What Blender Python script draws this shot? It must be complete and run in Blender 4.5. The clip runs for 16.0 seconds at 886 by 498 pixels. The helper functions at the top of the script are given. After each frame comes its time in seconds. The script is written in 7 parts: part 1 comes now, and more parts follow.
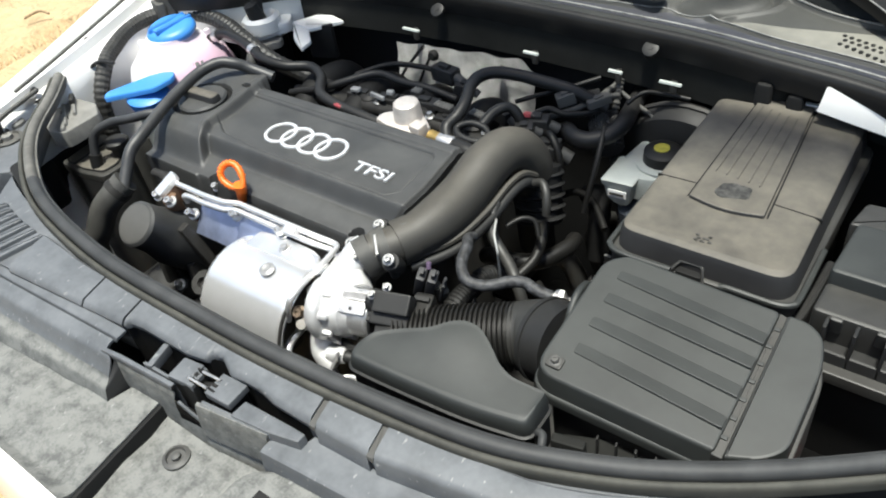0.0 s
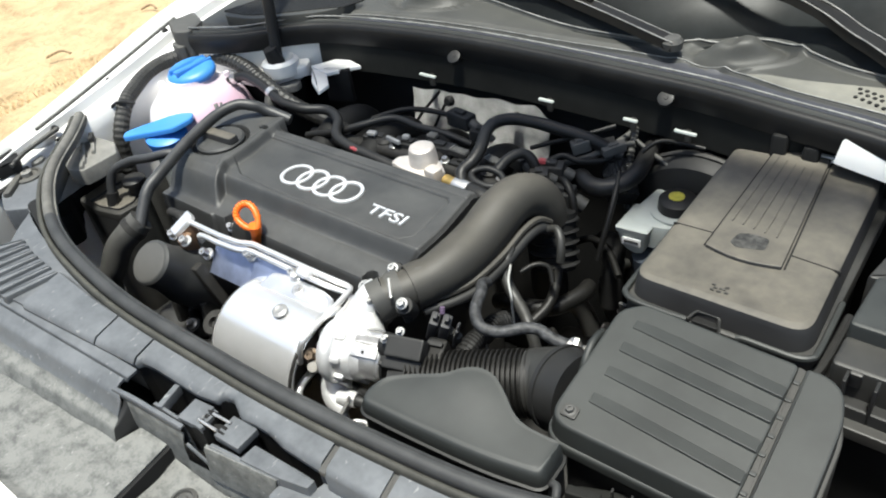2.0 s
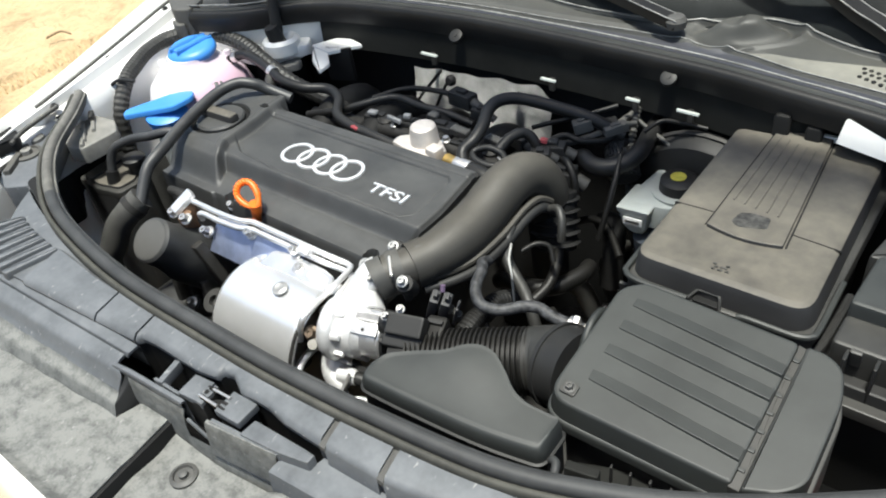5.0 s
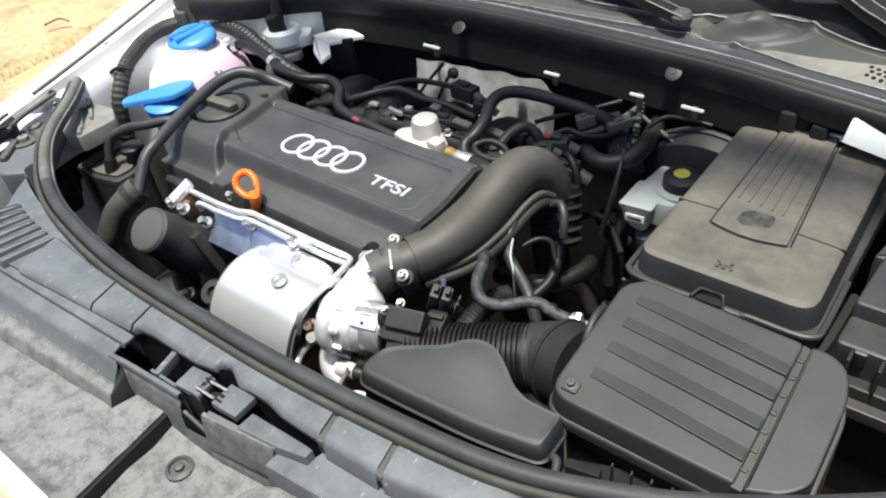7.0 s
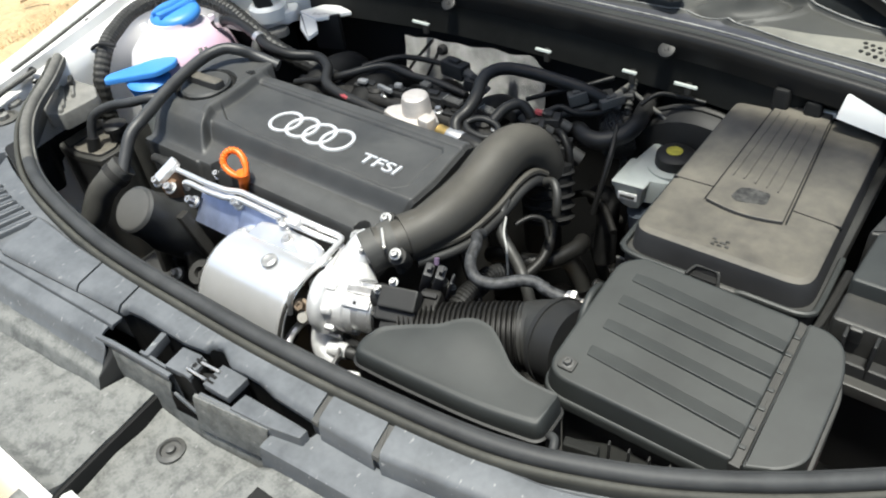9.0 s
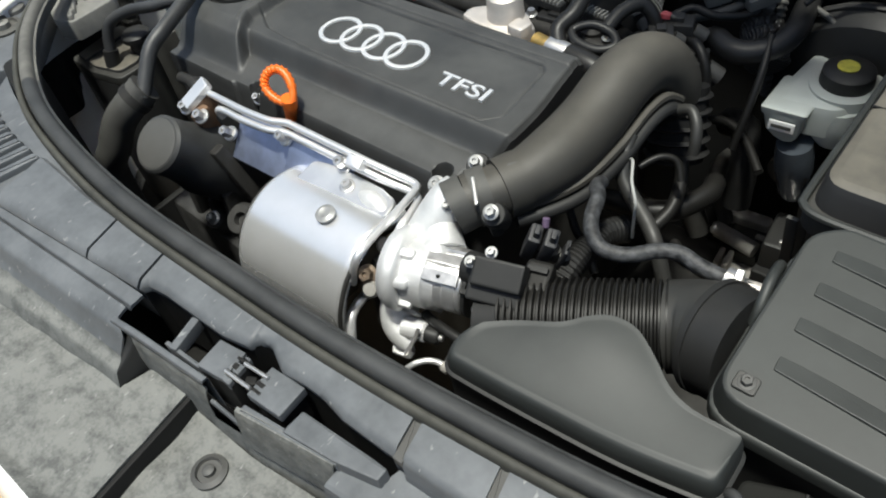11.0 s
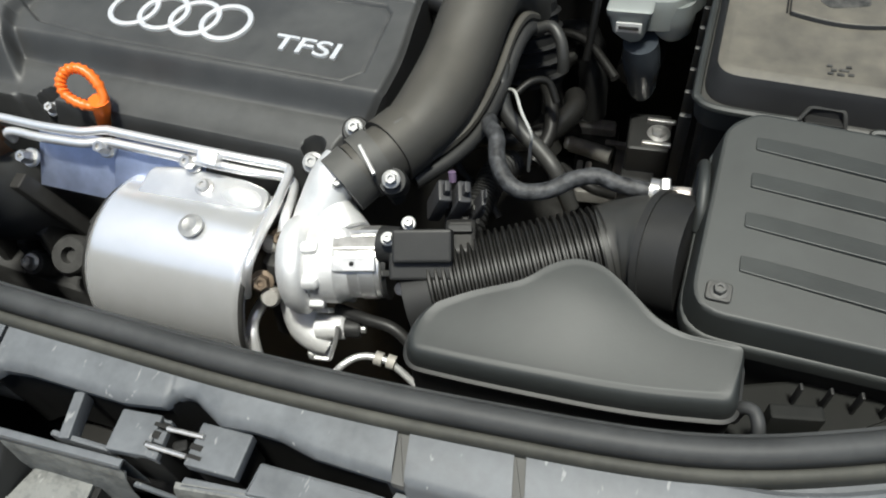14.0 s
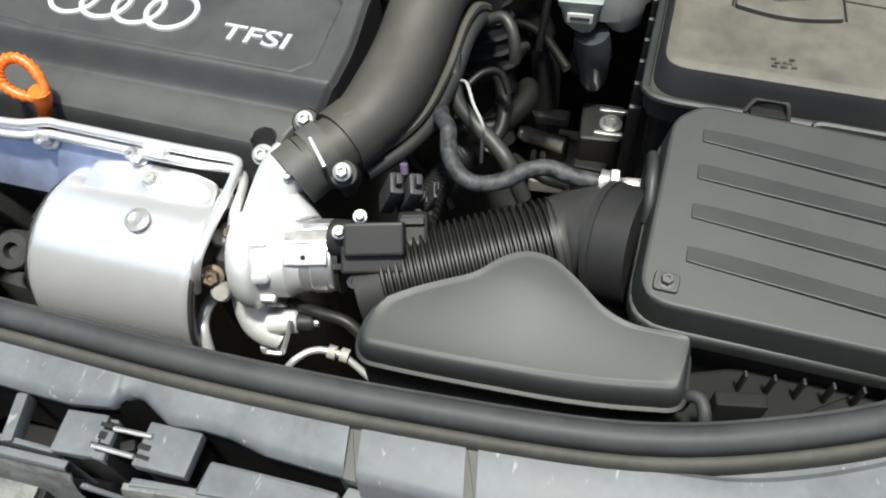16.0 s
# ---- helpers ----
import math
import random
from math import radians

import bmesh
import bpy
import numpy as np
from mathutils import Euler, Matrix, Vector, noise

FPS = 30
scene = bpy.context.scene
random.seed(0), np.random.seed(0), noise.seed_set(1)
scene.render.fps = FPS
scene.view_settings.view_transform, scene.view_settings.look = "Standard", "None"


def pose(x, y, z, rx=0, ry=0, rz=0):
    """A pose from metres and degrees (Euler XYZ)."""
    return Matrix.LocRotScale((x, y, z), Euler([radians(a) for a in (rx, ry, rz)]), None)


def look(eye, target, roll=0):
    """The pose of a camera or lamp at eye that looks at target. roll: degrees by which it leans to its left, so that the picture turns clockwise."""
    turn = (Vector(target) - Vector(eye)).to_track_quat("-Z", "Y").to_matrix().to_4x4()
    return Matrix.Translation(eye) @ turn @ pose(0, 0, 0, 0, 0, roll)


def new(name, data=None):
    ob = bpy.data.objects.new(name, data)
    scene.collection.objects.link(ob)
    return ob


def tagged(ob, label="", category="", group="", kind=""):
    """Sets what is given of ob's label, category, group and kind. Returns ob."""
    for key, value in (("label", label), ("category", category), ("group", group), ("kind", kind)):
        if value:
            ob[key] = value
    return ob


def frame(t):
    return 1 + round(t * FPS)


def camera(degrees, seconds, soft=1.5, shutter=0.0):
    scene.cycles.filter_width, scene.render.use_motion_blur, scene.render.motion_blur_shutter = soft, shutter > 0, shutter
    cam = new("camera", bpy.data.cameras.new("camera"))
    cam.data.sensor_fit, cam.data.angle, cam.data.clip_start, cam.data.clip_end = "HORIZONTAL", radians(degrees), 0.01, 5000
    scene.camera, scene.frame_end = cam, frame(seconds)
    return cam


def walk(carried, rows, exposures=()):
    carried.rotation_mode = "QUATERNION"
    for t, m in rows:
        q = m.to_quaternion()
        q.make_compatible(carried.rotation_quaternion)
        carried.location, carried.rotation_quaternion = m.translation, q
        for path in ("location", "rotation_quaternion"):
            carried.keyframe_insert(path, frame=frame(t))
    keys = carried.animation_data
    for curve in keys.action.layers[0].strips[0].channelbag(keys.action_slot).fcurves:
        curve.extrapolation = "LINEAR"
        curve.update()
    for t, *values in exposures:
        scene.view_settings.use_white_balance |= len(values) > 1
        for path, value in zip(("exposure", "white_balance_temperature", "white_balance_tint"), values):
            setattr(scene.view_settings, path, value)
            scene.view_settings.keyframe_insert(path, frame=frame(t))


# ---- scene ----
cam = camera(59.9, 16.0, soft=2.0)
PATH = [
    (0, (0.532, 0.141, 1.466), (-0.503, 1.237, 0.151), -10.4),
    (0.5, (0.528, 0.143, 1.472), (-0.547, 1.286, 0.231), -10.6),
    (1, (0.525, 0.139, 1.471), (-0.575, 1.293, 0.264), -9.8),
    (1.5, (0.522, 0.139, 1.472), (-0.569, 1.286, 0.249), -9.6),
    (2, (0.525, 0.14, 1.468), (-0.561, 1.285, 0.239), -9.4),
    (2.5, (0.527, 0.136, 1.465), (-0.56, 1.279, 0.235), -9.1),
    (3, (0.528, 0.136, 1.467), (-0.549, 1.278, 0.228), -9.2),
    (3.5, (0.527, 0.133, 1.466), (-0.547, 1.277, 0.225), -9.0),
    (4, (0.527, 0.135, 1.464), (-0.549, 1.26, 0.208), -9.3),
    (6.5, (0.521, 0.137, 1.458), (-0.544, 1.263, 0.194), -8.8),
    (7, (0.518, 0.138, 1.456), (-0.545, 1.257, 0.185), -8.3),
    (7.5, (0.518, 0.14, 1.452), (-0.549, 1.24, 0.166), -8.6),
    (8, (0.514, 0.139, 1.451), (-0.549, 1.238, 0.163), -8.5),
    (10.3, (0.451, 0.133, 1.42), (-0.498, 1.231, 0.044), -7.7),
    (10.5, (0.425, 0.161, 1.409), (-0.545, 1.211, 0.01), -7.4),
    (11, (0.343, 0.241, 1.357), (-0.661, 1.133, -0.125), -11.8),
    (11.5, (0.279, 0.243, 1.33), (-0.504, 1.208, -0.237), -9.3),
    (12, (0.228, 0.239, 1.326), (-0.295, 1.272, -0.305), -6.5),
    (12.5, (0.232, 0.241, 1.322), (-0.283, 1.278, -0.308), -7.5),
    (13, (0.231, 0.241, 1.326), (-0.298, 1.3, -0.286), -8.0),
    (13.5, (0.237, 0.245, 1.325), (-0.299, 1.306, -0.284), -8.8),
    (14, (0.234, 0.242, 1.325), (-0.281, 1.299, -0.294), -8.6),
    (14.5, (0.238, 0.245, 1.323), (-0.279, 1.291, -0.302), -8.5),
    (15, (0.241, 0.252, 1.325), (-0.229, 1.312, -0.304), -7.2),
    (15.5, (0.237, 0.249, 1.322), (-0.257, 1.318, -0.295), -6.5),
    (16, (0.238, 0.247, 1.326), (-0.17, 1.31, -0.318), -5.1),
]
# stops, kelvin and tint along the way
EXPOSURES = [(0.0, 1.0, 6500, 4), (8.0, 1.0, 6500, 4), (10.5, 0.85, 6500, 4), (11.0, 0.50, 6500, 3), (11.5, 0.30, 6500, 3), (12.0, 0.48, 6500, 3), (14.5, 0.68, 6500, 3), (16.0, 0.95, 6500, 3)]
walk(cam, [(t, look(eye, target, roll)) for t, eye, target, roll in PATH], EXPOSURES)

# ---------------------------------------------------------------- light
world = bpy.data.worlds.new("sky_world")
world.use_nodes = True
scene.world = world
wn = world.node_tree
sky = wn.nodes.new("ShaderNodeTexSky")
sky.sky_type = "NISHITA"
sky.sun_disc = False
sky.sun_elevation, sky.sun_rotation = radians(82), radians(214)
sky.dust_density = 3.0
wn.links.new(sky.outputs[0], wn.nodes["Background"].inputs[0])
wn.nodes["Background"].inputs[1].default_value = 0.09
sun = new("sun", bpy.data.lights.new("sun", "SUN"))
sun.data.energy, sun.data.angle, sun.data.color = 3.5, radians(6), (1.0, 0.97, 0.92)
sun.matrix_world = look((0.08, -0.12, 1.0), (0, 0, 0))


# ---------------------------------------------------------------- materials
def mat(name, col, rough=0.5, metal=0.0, dust=None, dust_amt=0.0, dust_scale=14.0, grain=0.0, grain_scale=900.0,
        mottle=0.15, coat=0.0, wear=0.0, spec=0.5, up_dust=0.0, patch=(0.45, 0.95)):
    """A surface with two scales of colour change, an optional dust layer in blotches, and a fine relief."""
    m = bpy.data.materials.new(name)
    m.use_nodes = True
    n, l = m.node_tree.nodes, m.node_tree.links
    b = n["Principled BSDF"]
    b.inputs["Metallic"].default_value = metal
    b.inputs["Specular IOR Level"].default_value = spec
    b.inputs["Coat Weight"].default_value = coat
    b.inputs["Coat Roughness"].default_value = 0.08
    tc = n.new("ShaderNodeTexCoord")
    big = n.new("ShaderNodeTexNoise")
    big.inputs["Scale"].default_value, big.inputs["Detail"].default_value = dust_scale, 6
    big.inputs["Roughness"].default_value = 0.62
    l.new(tc.outputs["Object"], big.inputs["Vector"])
    fine = n.new("ShaderNodeTexNoise")
    fine.inputs["Scale"].default_value, fine.inputs["Detail"].default_value = grain_scale, 3
    l.new(tc.outputs["Object"], fine.inputs["Vector"])
    # mottled base colour
    mix = n.new("ShaderNodeMix")
    mix.data_type = "RGBA"
    ramp = n.new("ShaderNodeMapRange")
    ramp.inputs["From Min"].default_value, ramp.inputs["From Max"].default_value = 0.35, 0.68
    l.new(big.outputs[0], ramp.inputs["Value"])
    mix.inputs["A"].default_value = (*[c * (1 - mottle) for c in col], 1)
    mix.inputs["B"].default_value = (*[min(1, c * (1 + mottle)) for c in col], 1)
    l.new(ramp.outputs[0], mix.inputs["Factor"])
    out = mix.outputs["Result"]
    rmap = n.new("ShaderNodeMapRange")
    rmap.inputs["To Min"].default_value, rmap.inputs["To Max"].default_value = max(0.02, rough - 0.07), min(1, rough + 0.09)
    l.new(big.outputs[0], rmap.inputs["Value"])
    rout = rmap.outputs[0]
    if dust:
        spots = n.new("ShaderNodeTexNoise")
        spots.inputs["Scale"].default_value, spots.inputs["Detail"].default_value = dust_scale * 6, 5
        l.new(tc.outputs["Object"], spots.inputs["Vector"])
        both = n.new("ShaderNodeMath")
        both.operation = "MULTIPLY_ADD"
        both.inputs[1].default_value = 0.45
        l.new(spots.outputs[0], both.inputs[0])
        l.new(big.outputs[0], both.inputs[2])
        amt = n.new("ShaderNodeMapRange")
        amt.inputs["From Min"].default_value, amt.inputs["From Max"].default_value = patch
        amt.inputs["To Min"].default_value, amt.inputs["To Max"].default_value = dust_amt * 0.45, min(1, dust_amt * 1.35)
        l.new(both.outputs[0], amt.inputs["Value"])
        fac = amt.outputs[0]
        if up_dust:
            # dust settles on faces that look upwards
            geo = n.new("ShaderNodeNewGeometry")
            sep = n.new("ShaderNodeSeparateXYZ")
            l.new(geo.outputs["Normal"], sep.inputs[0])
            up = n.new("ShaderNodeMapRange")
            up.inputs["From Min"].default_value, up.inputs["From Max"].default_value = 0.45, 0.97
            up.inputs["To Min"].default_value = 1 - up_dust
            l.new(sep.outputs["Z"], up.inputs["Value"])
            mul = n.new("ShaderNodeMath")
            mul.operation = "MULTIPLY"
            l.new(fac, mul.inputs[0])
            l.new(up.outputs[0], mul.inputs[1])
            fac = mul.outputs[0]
        dmix = n.new("ShaderNodeMix")
        dmix.data_type = "RGBA"
        dmix.inputs["B"].default_value = (*dust, 1)
        l.new(fac, dmix.inputs["Factor"])
        l.new(out, dmix.inputs["A"])
        out = dmix.outputs["Result"]
        radd = n.new("ShaderNodeMath")
        radd.operation = "MULTIPLY_ADD"
        radd.inputs[1].default_value = 0.4
        radd.use_clamp = True
        l.new(fac, radd.inputs[0])
        l.new(rout, radd.inputs[2])
        rout = radd.outputs[0]
    if wear:
        # short pale scuffs
        mp = n.new("ShaderNodeMapping")
        mp.inputs["Scale"].default_value = (1.0, 0.35, 1.0)
        mp.inputs["Rotation"].default_value = (0, 0, 0.5)
        l.new(tc.outputs["Object"], mp.inputs["Vector"])
        sc = n.new("ShaderNodeTexNoise")
        sc.inputs["Scale"].default_value, sc.inputs["Detail"].default_value = 210, 2
        l.new(mp.outputs[0], sc.inputs["Vector"])
        th = n.new("ShaderNodeMapRange")
        th.inputs["From Min"].default_value, th.inputs["From Max"].default_value = 0.685, 0.73
        th.inputs["To Max"].default_value = wear
        l.new(sc.outputs[0], th.inputs["Value"])
        wm = n.new("ShaderNodeMix")
        wm.data_type = "RGBA"
        wm.inputs["B"].default_value = (0.42, 0.42, 0.41, 1)
        l.new(th.outputs[0], wm.inputs["Factor"])
        l.new(out, wm.inputs["A"])
        out = wm.outputs["Result"]
    l.new(out, b.inputs["Base Color"])
    l.new(rout, b.inputs["Roughness"])
    if grain:
        bump = n.new("ShaderNodeBump")
        bump.inputs["Strength"].default_value, bump.inputs["Distance"].default_value = grain, 0.0006
        l.new(fine.outputs[0], bump.inputs["Height"])
        l.new(bump.outputs[0], b.inputs["Normal"])
    return m


DUST = (0.27, 0.26, 0.23)
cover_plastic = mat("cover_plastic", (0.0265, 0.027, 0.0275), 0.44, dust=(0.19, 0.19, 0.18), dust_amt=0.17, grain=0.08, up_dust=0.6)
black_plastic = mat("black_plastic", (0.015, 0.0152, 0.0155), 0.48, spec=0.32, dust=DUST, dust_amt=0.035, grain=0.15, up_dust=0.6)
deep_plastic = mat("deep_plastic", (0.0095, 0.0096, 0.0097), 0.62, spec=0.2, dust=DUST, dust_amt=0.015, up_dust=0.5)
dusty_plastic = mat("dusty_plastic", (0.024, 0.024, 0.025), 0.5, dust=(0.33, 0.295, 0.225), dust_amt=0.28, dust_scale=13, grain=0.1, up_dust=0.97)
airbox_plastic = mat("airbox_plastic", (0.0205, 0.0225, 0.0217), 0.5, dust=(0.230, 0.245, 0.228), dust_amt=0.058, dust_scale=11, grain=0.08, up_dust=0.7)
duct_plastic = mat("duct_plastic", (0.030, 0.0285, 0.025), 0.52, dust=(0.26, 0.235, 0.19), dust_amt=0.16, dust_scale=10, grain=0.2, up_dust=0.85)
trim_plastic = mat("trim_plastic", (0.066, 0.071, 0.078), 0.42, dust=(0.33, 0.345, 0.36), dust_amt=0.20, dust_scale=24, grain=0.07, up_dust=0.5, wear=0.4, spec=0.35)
tray_plastic = mat("tray_plastic", (0.055, 0.058, 0.058), 0.6, dust=(0.35, 0.35, 0.325), dust_amt=0.30, dust_scale=58, grain=0.9, grain_scale=420, up_dust=0.35, wear=0.35, mottle=0.3, patch=(0.55, 0.80))
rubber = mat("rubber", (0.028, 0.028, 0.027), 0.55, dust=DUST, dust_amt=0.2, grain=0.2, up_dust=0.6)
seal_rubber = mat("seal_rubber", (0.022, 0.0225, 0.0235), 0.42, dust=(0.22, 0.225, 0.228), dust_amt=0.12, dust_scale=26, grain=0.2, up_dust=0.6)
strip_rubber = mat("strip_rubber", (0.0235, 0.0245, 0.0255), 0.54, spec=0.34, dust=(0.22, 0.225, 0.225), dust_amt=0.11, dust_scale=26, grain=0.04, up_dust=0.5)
pale_rubber = mat("pale_rubber", (0.045, 0.045, 0.042), 0.62, spec=0.3, dust=(0.28, 0.272, 0.25), dust_amt=0.46, dust_scale=16, grain=0.04, up_dust=0.5)
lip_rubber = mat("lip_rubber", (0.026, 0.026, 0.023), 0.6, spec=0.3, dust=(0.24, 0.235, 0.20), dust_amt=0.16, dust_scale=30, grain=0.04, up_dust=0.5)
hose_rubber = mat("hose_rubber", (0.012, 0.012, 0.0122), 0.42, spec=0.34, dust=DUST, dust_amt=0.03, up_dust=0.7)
steel_sheet = mat("steel_sheet", (0.92, 0.915, 0.905), 0.30, 0.84, mottle=0.06, dust_scale=30, grain=0.04, grain_scale=500)
cast_alu = mat("cast_alu", (0.78, 0.775, 0.765), 0.48, 0.55, mottle=0.1, dust_scale=40, grain=0.6, grain_scale=1400)
chrome_pipe = mat("chrome_pipe", (0.92, 0.91, 0.90), 0.34, 0.75, mottle=0.05)
dull_zinc = mat("dull_zinc", (0.33, 0.33, 0.325), 0.45, 0.4, mottle=0.2, dust_scale=90)
zinc = mat("zinc", (0.64, 0.63, 0.615), 0.36, 0.85, mottle=0.15, dust_scale=120)
blued_steel = mat("blued_steel", (0.48, 0.54, 0.72), 0.50, 1.0, mottle=0.2, dust_scale=25)
gold_brass = mat("gold_brass", (0.62, 0.42, 0.14), 0.35, 0.8, mottle=0.2, dust_scale=90)
brass = mat("brass", (0.17, 0.13, 0.095), 0.6, 0.7, mottle=0.5, dust_scale=90)
rust_metal = mat("rust_metal", (0.25, 0.19, 0.14), 0.55, 0.7, dust=(0.20, 0.10, 0.05), dust_amt=0.5, dust_scale=60)
dark_metal = mat("dark_metal", (0.03, 0.029, 0.028), 0.55, 0.4, spec=0.3, dust=DUST, dust_amt=0.04, dust_scale=50)
white_paint = mat("white_paint", (0.80, 0.80, 0.78), 0.35, coat=0.6, dust=(0.55, 0.50, 0.42), dust_amt=0.12, mottle=0.03)
blue_plastic = mat("blue_plastic", (0.03, 0.23, 0.66), 0.38, mottle=0.06, dust=(0.35, 0.42, 0.5), dust_amt=0.08)
orange_plastic = mat("orange_plastic", (0.85, 0.17, 0.02), 0.38, mottle=0.06)
coolant_pink = mat("coolant_pink", (0.72, 0.48, 0.60), 0.35, mottle=0.05)
grey_white = mat("grey_white", (0.45, 0.48, 0.45), 0.4, mottle=0.08, dust=DUST, dust_amt=0.08)
clear_grey = mat("clear_grey", (0.085, 0.098, 0.115), 0.15, mottle=0.2)
yellow = mat("yellow", (0.50, 0.46, 0.07), 0.5, mottle=0.25, dust_scale=200)
red_plastic = mat("red_plastic", (0.33, 0.06, 0.07), 0.5)
badge_chrome = mat("badge_chrome", (0.86, 0.86, 0.86), 0.38, 0.55, mottle=0.04)
alu_white = mat("alu_white", (0.66, 0.61, 0.56), 0.5, 0.6, mottle=0.08, dust_scale=60)
wire_white = mat("wire_white", (0.42, 0.42, 0.40), 0.5)
bar_grey = mat("bar_grey", (0.07, 0.069, 0.065), 0.55)
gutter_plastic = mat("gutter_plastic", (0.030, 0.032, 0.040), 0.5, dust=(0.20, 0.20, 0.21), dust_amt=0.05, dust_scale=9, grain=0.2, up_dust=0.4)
lit_ledge_dust = mat("lit_ledge_dust", (0.10, 0.10, 0.088), 0.6, dust=(0.32, 0.31, 0.26), dust_amt=0.35, dust_scale=12, grain=0.2, up_dust=0.4)
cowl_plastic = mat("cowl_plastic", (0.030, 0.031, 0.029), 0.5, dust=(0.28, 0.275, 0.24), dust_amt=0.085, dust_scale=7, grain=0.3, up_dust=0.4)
mount_grey = mat("mount_grey", (0.15, 0.15, 0.145), 0.5, dust=DUST, dust_amt=0.4, dust_scale=30, mottle=0.3)
cloth_grey = mat("cloth_grey", (0.042, 0.043, 0.045), 0.55, mottle=0.8, dust_scale=160, grain=0.8, grain_scale=700)
lining = mat("lining", (0.03, 0.03, 0.03), 0.9, spec=0.1)
bar_dark = mat("bar_dark", (0.03, 0.03, 0.032), 0.5)


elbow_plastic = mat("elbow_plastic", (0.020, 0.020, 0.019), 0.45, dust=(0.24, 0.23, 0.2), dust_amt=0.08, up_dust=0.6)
block_metal = mat("block_metal", (0.028, 0.028, 0.028), 0.55, 0.3, mottle=0.4, dust_scale=50, dust=(0.13, 0.125, 0.115), dust_amt=0.14)
lever_metal = mat("lever_metal", (0.36, 0.355, 0.335), 0.5, 0.3, mottle=0.3, dust_scale=60, dust=(0.25, 0.21, 0.17), dust_amt=0.3)


twig_bark = mat("twig_bark", (0.30, 0.22, 0.13), 0.9, mottle=0.3, dust_scale=80)


# flat pale grey for highlights painted along edges
edge_highlight = mat("edge_highlight", (0.22, 0.22, 0.21), 0.4, mottle=0.4, dust_scale=60)


sticker_grey = mat("sticker_grey", (0.045, 0.044, 0.040), 0.6, mottle=0.8, dust_scale=120)


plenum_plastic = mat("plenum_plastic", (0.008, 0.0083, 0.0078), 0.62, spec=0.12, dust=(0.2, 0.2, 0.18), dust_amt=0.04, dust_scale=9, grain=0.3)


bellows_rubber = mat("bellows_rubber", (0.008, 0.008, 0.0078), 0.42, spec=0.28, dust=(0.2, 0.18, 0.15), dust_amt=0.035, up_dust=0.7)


def sand_material():
    m = mat("sand", (0.42, 0.295, 0.165), 0.95, dust=(0.53, 0.40, 0.235), dust_amt=0.7, dust_scale=4.5, mottle=0.35, spec=0.1, patch=(0.5, 0.85))
    n, l = m.node_tree.nodes, m.node_tree.links
    tc = n.new("ShaderNodeTexCoord")
    a = n.new("ShaderNodeTexNoise")
    a.inputs["Scale"].default_value, a.inputs["Detail"].default_value = 9, 8
    l.new(tc.outputs["Object"], a.inputs["Vector"])
    bump = n.new("ShaderNodeBump")
    bump.inputs["Strength"].default_value, bump.inputs["Distance"].default_value = 1.0, 0.10
    l.new(a.outputs[0], bump.inputs["Height"])
    l.new(bump.outputs[0], n["Principled BSDF"].inputs["Normal"])
    return m


def brushed_material():
    """Bright rolled sheet with fine streaks round the bend."""
    m = mat("brushed_sheet", (0.96, 0.96, 0.955), 0.3, 0.72, mottle=0.05, dust_scale=18)
    n, l = m.node_tree.nodes, m.node_tree.links
    tc, mp, ns, mr = n.new("ShaderNodeTexCoord"), n.new("ShaderNodeMapping"), n.new("ShaderNodeTexNoise"), n.new("ShaderNodeMapRange")
    mp.inputs["Scale"].default_value = (420, 9, 9)
    ns.inputs["Scale"].default_value, ns.inputs["Detail"].default_value = 1.0, 4
    mr.inputs["To Min"].default_value, mr.inputs["To Max"].default_value = 0.17, 0.28
    l.new(tc.outputs["Object"], mp.inputs["Vector"])
    l.new(mp.outputs[0], ns.inputs["Vector"])
    l.new(ns.outputs[0], mr.inputs["Value"])
    l.new(mr.outputs[0], n["Principled BSDF"].inputs["Roughness"])
    return m


brushed_sheet = brushed_material()


def foil_material(name="heat_foil", tone=(0.23, 0.23, 0.225)):
    """Crimped aluminium heat foil: small diamonds pressed into it."""
    m = mat(name, tone, 0.40, 0.75, mottle=0.3, dust_scale=28)
    n, l = m.node_tree.nodes, m.node_tree.links
    tc = n.new("ShaderNodeTexCoord")
    heights = []
    for turn in (45, -45):
        mp = n.new("ShaderNodeMapping")
        mp.inputs["Rotation"].default_value = (0, radians(turn), 0)
        l.new(tc.outputs["Object"], mp.inputs["Vector"])
        w = n.new("ShaderNodeTexWave")
        w.inputs["Scale"].default_value, w.inputs["Distortion"].default_value = 78, 1.2
        l.new(mp.outputs[0], w.inputs["Vector"])
        heights.append(w.outputs["Fac"])
    add = n.new("ShaderNodeMath")
    soft = n.new("ShaderNodeMath")
    soft.operation = "MULTIPLY"
    soft.inputs[1].default_value = 0.3
    l.new(heights[1], soft.inputs[0])
    l.new(heights[0], add.inputs[0])
    l.new(soft.outputs[0], add.inputs[1])
    bump = n.new("ShaderNodeBump")
    bump.inputs["Strength"].default_value, bump.inputs["Distance"].default_value = 1.0, 0.0024
    l.new(add.outputs[0], bump.inputs["Height"])
    l.new(bump.outputs[0], n["Principled BSDF"].inputs["Normal"])
    return m


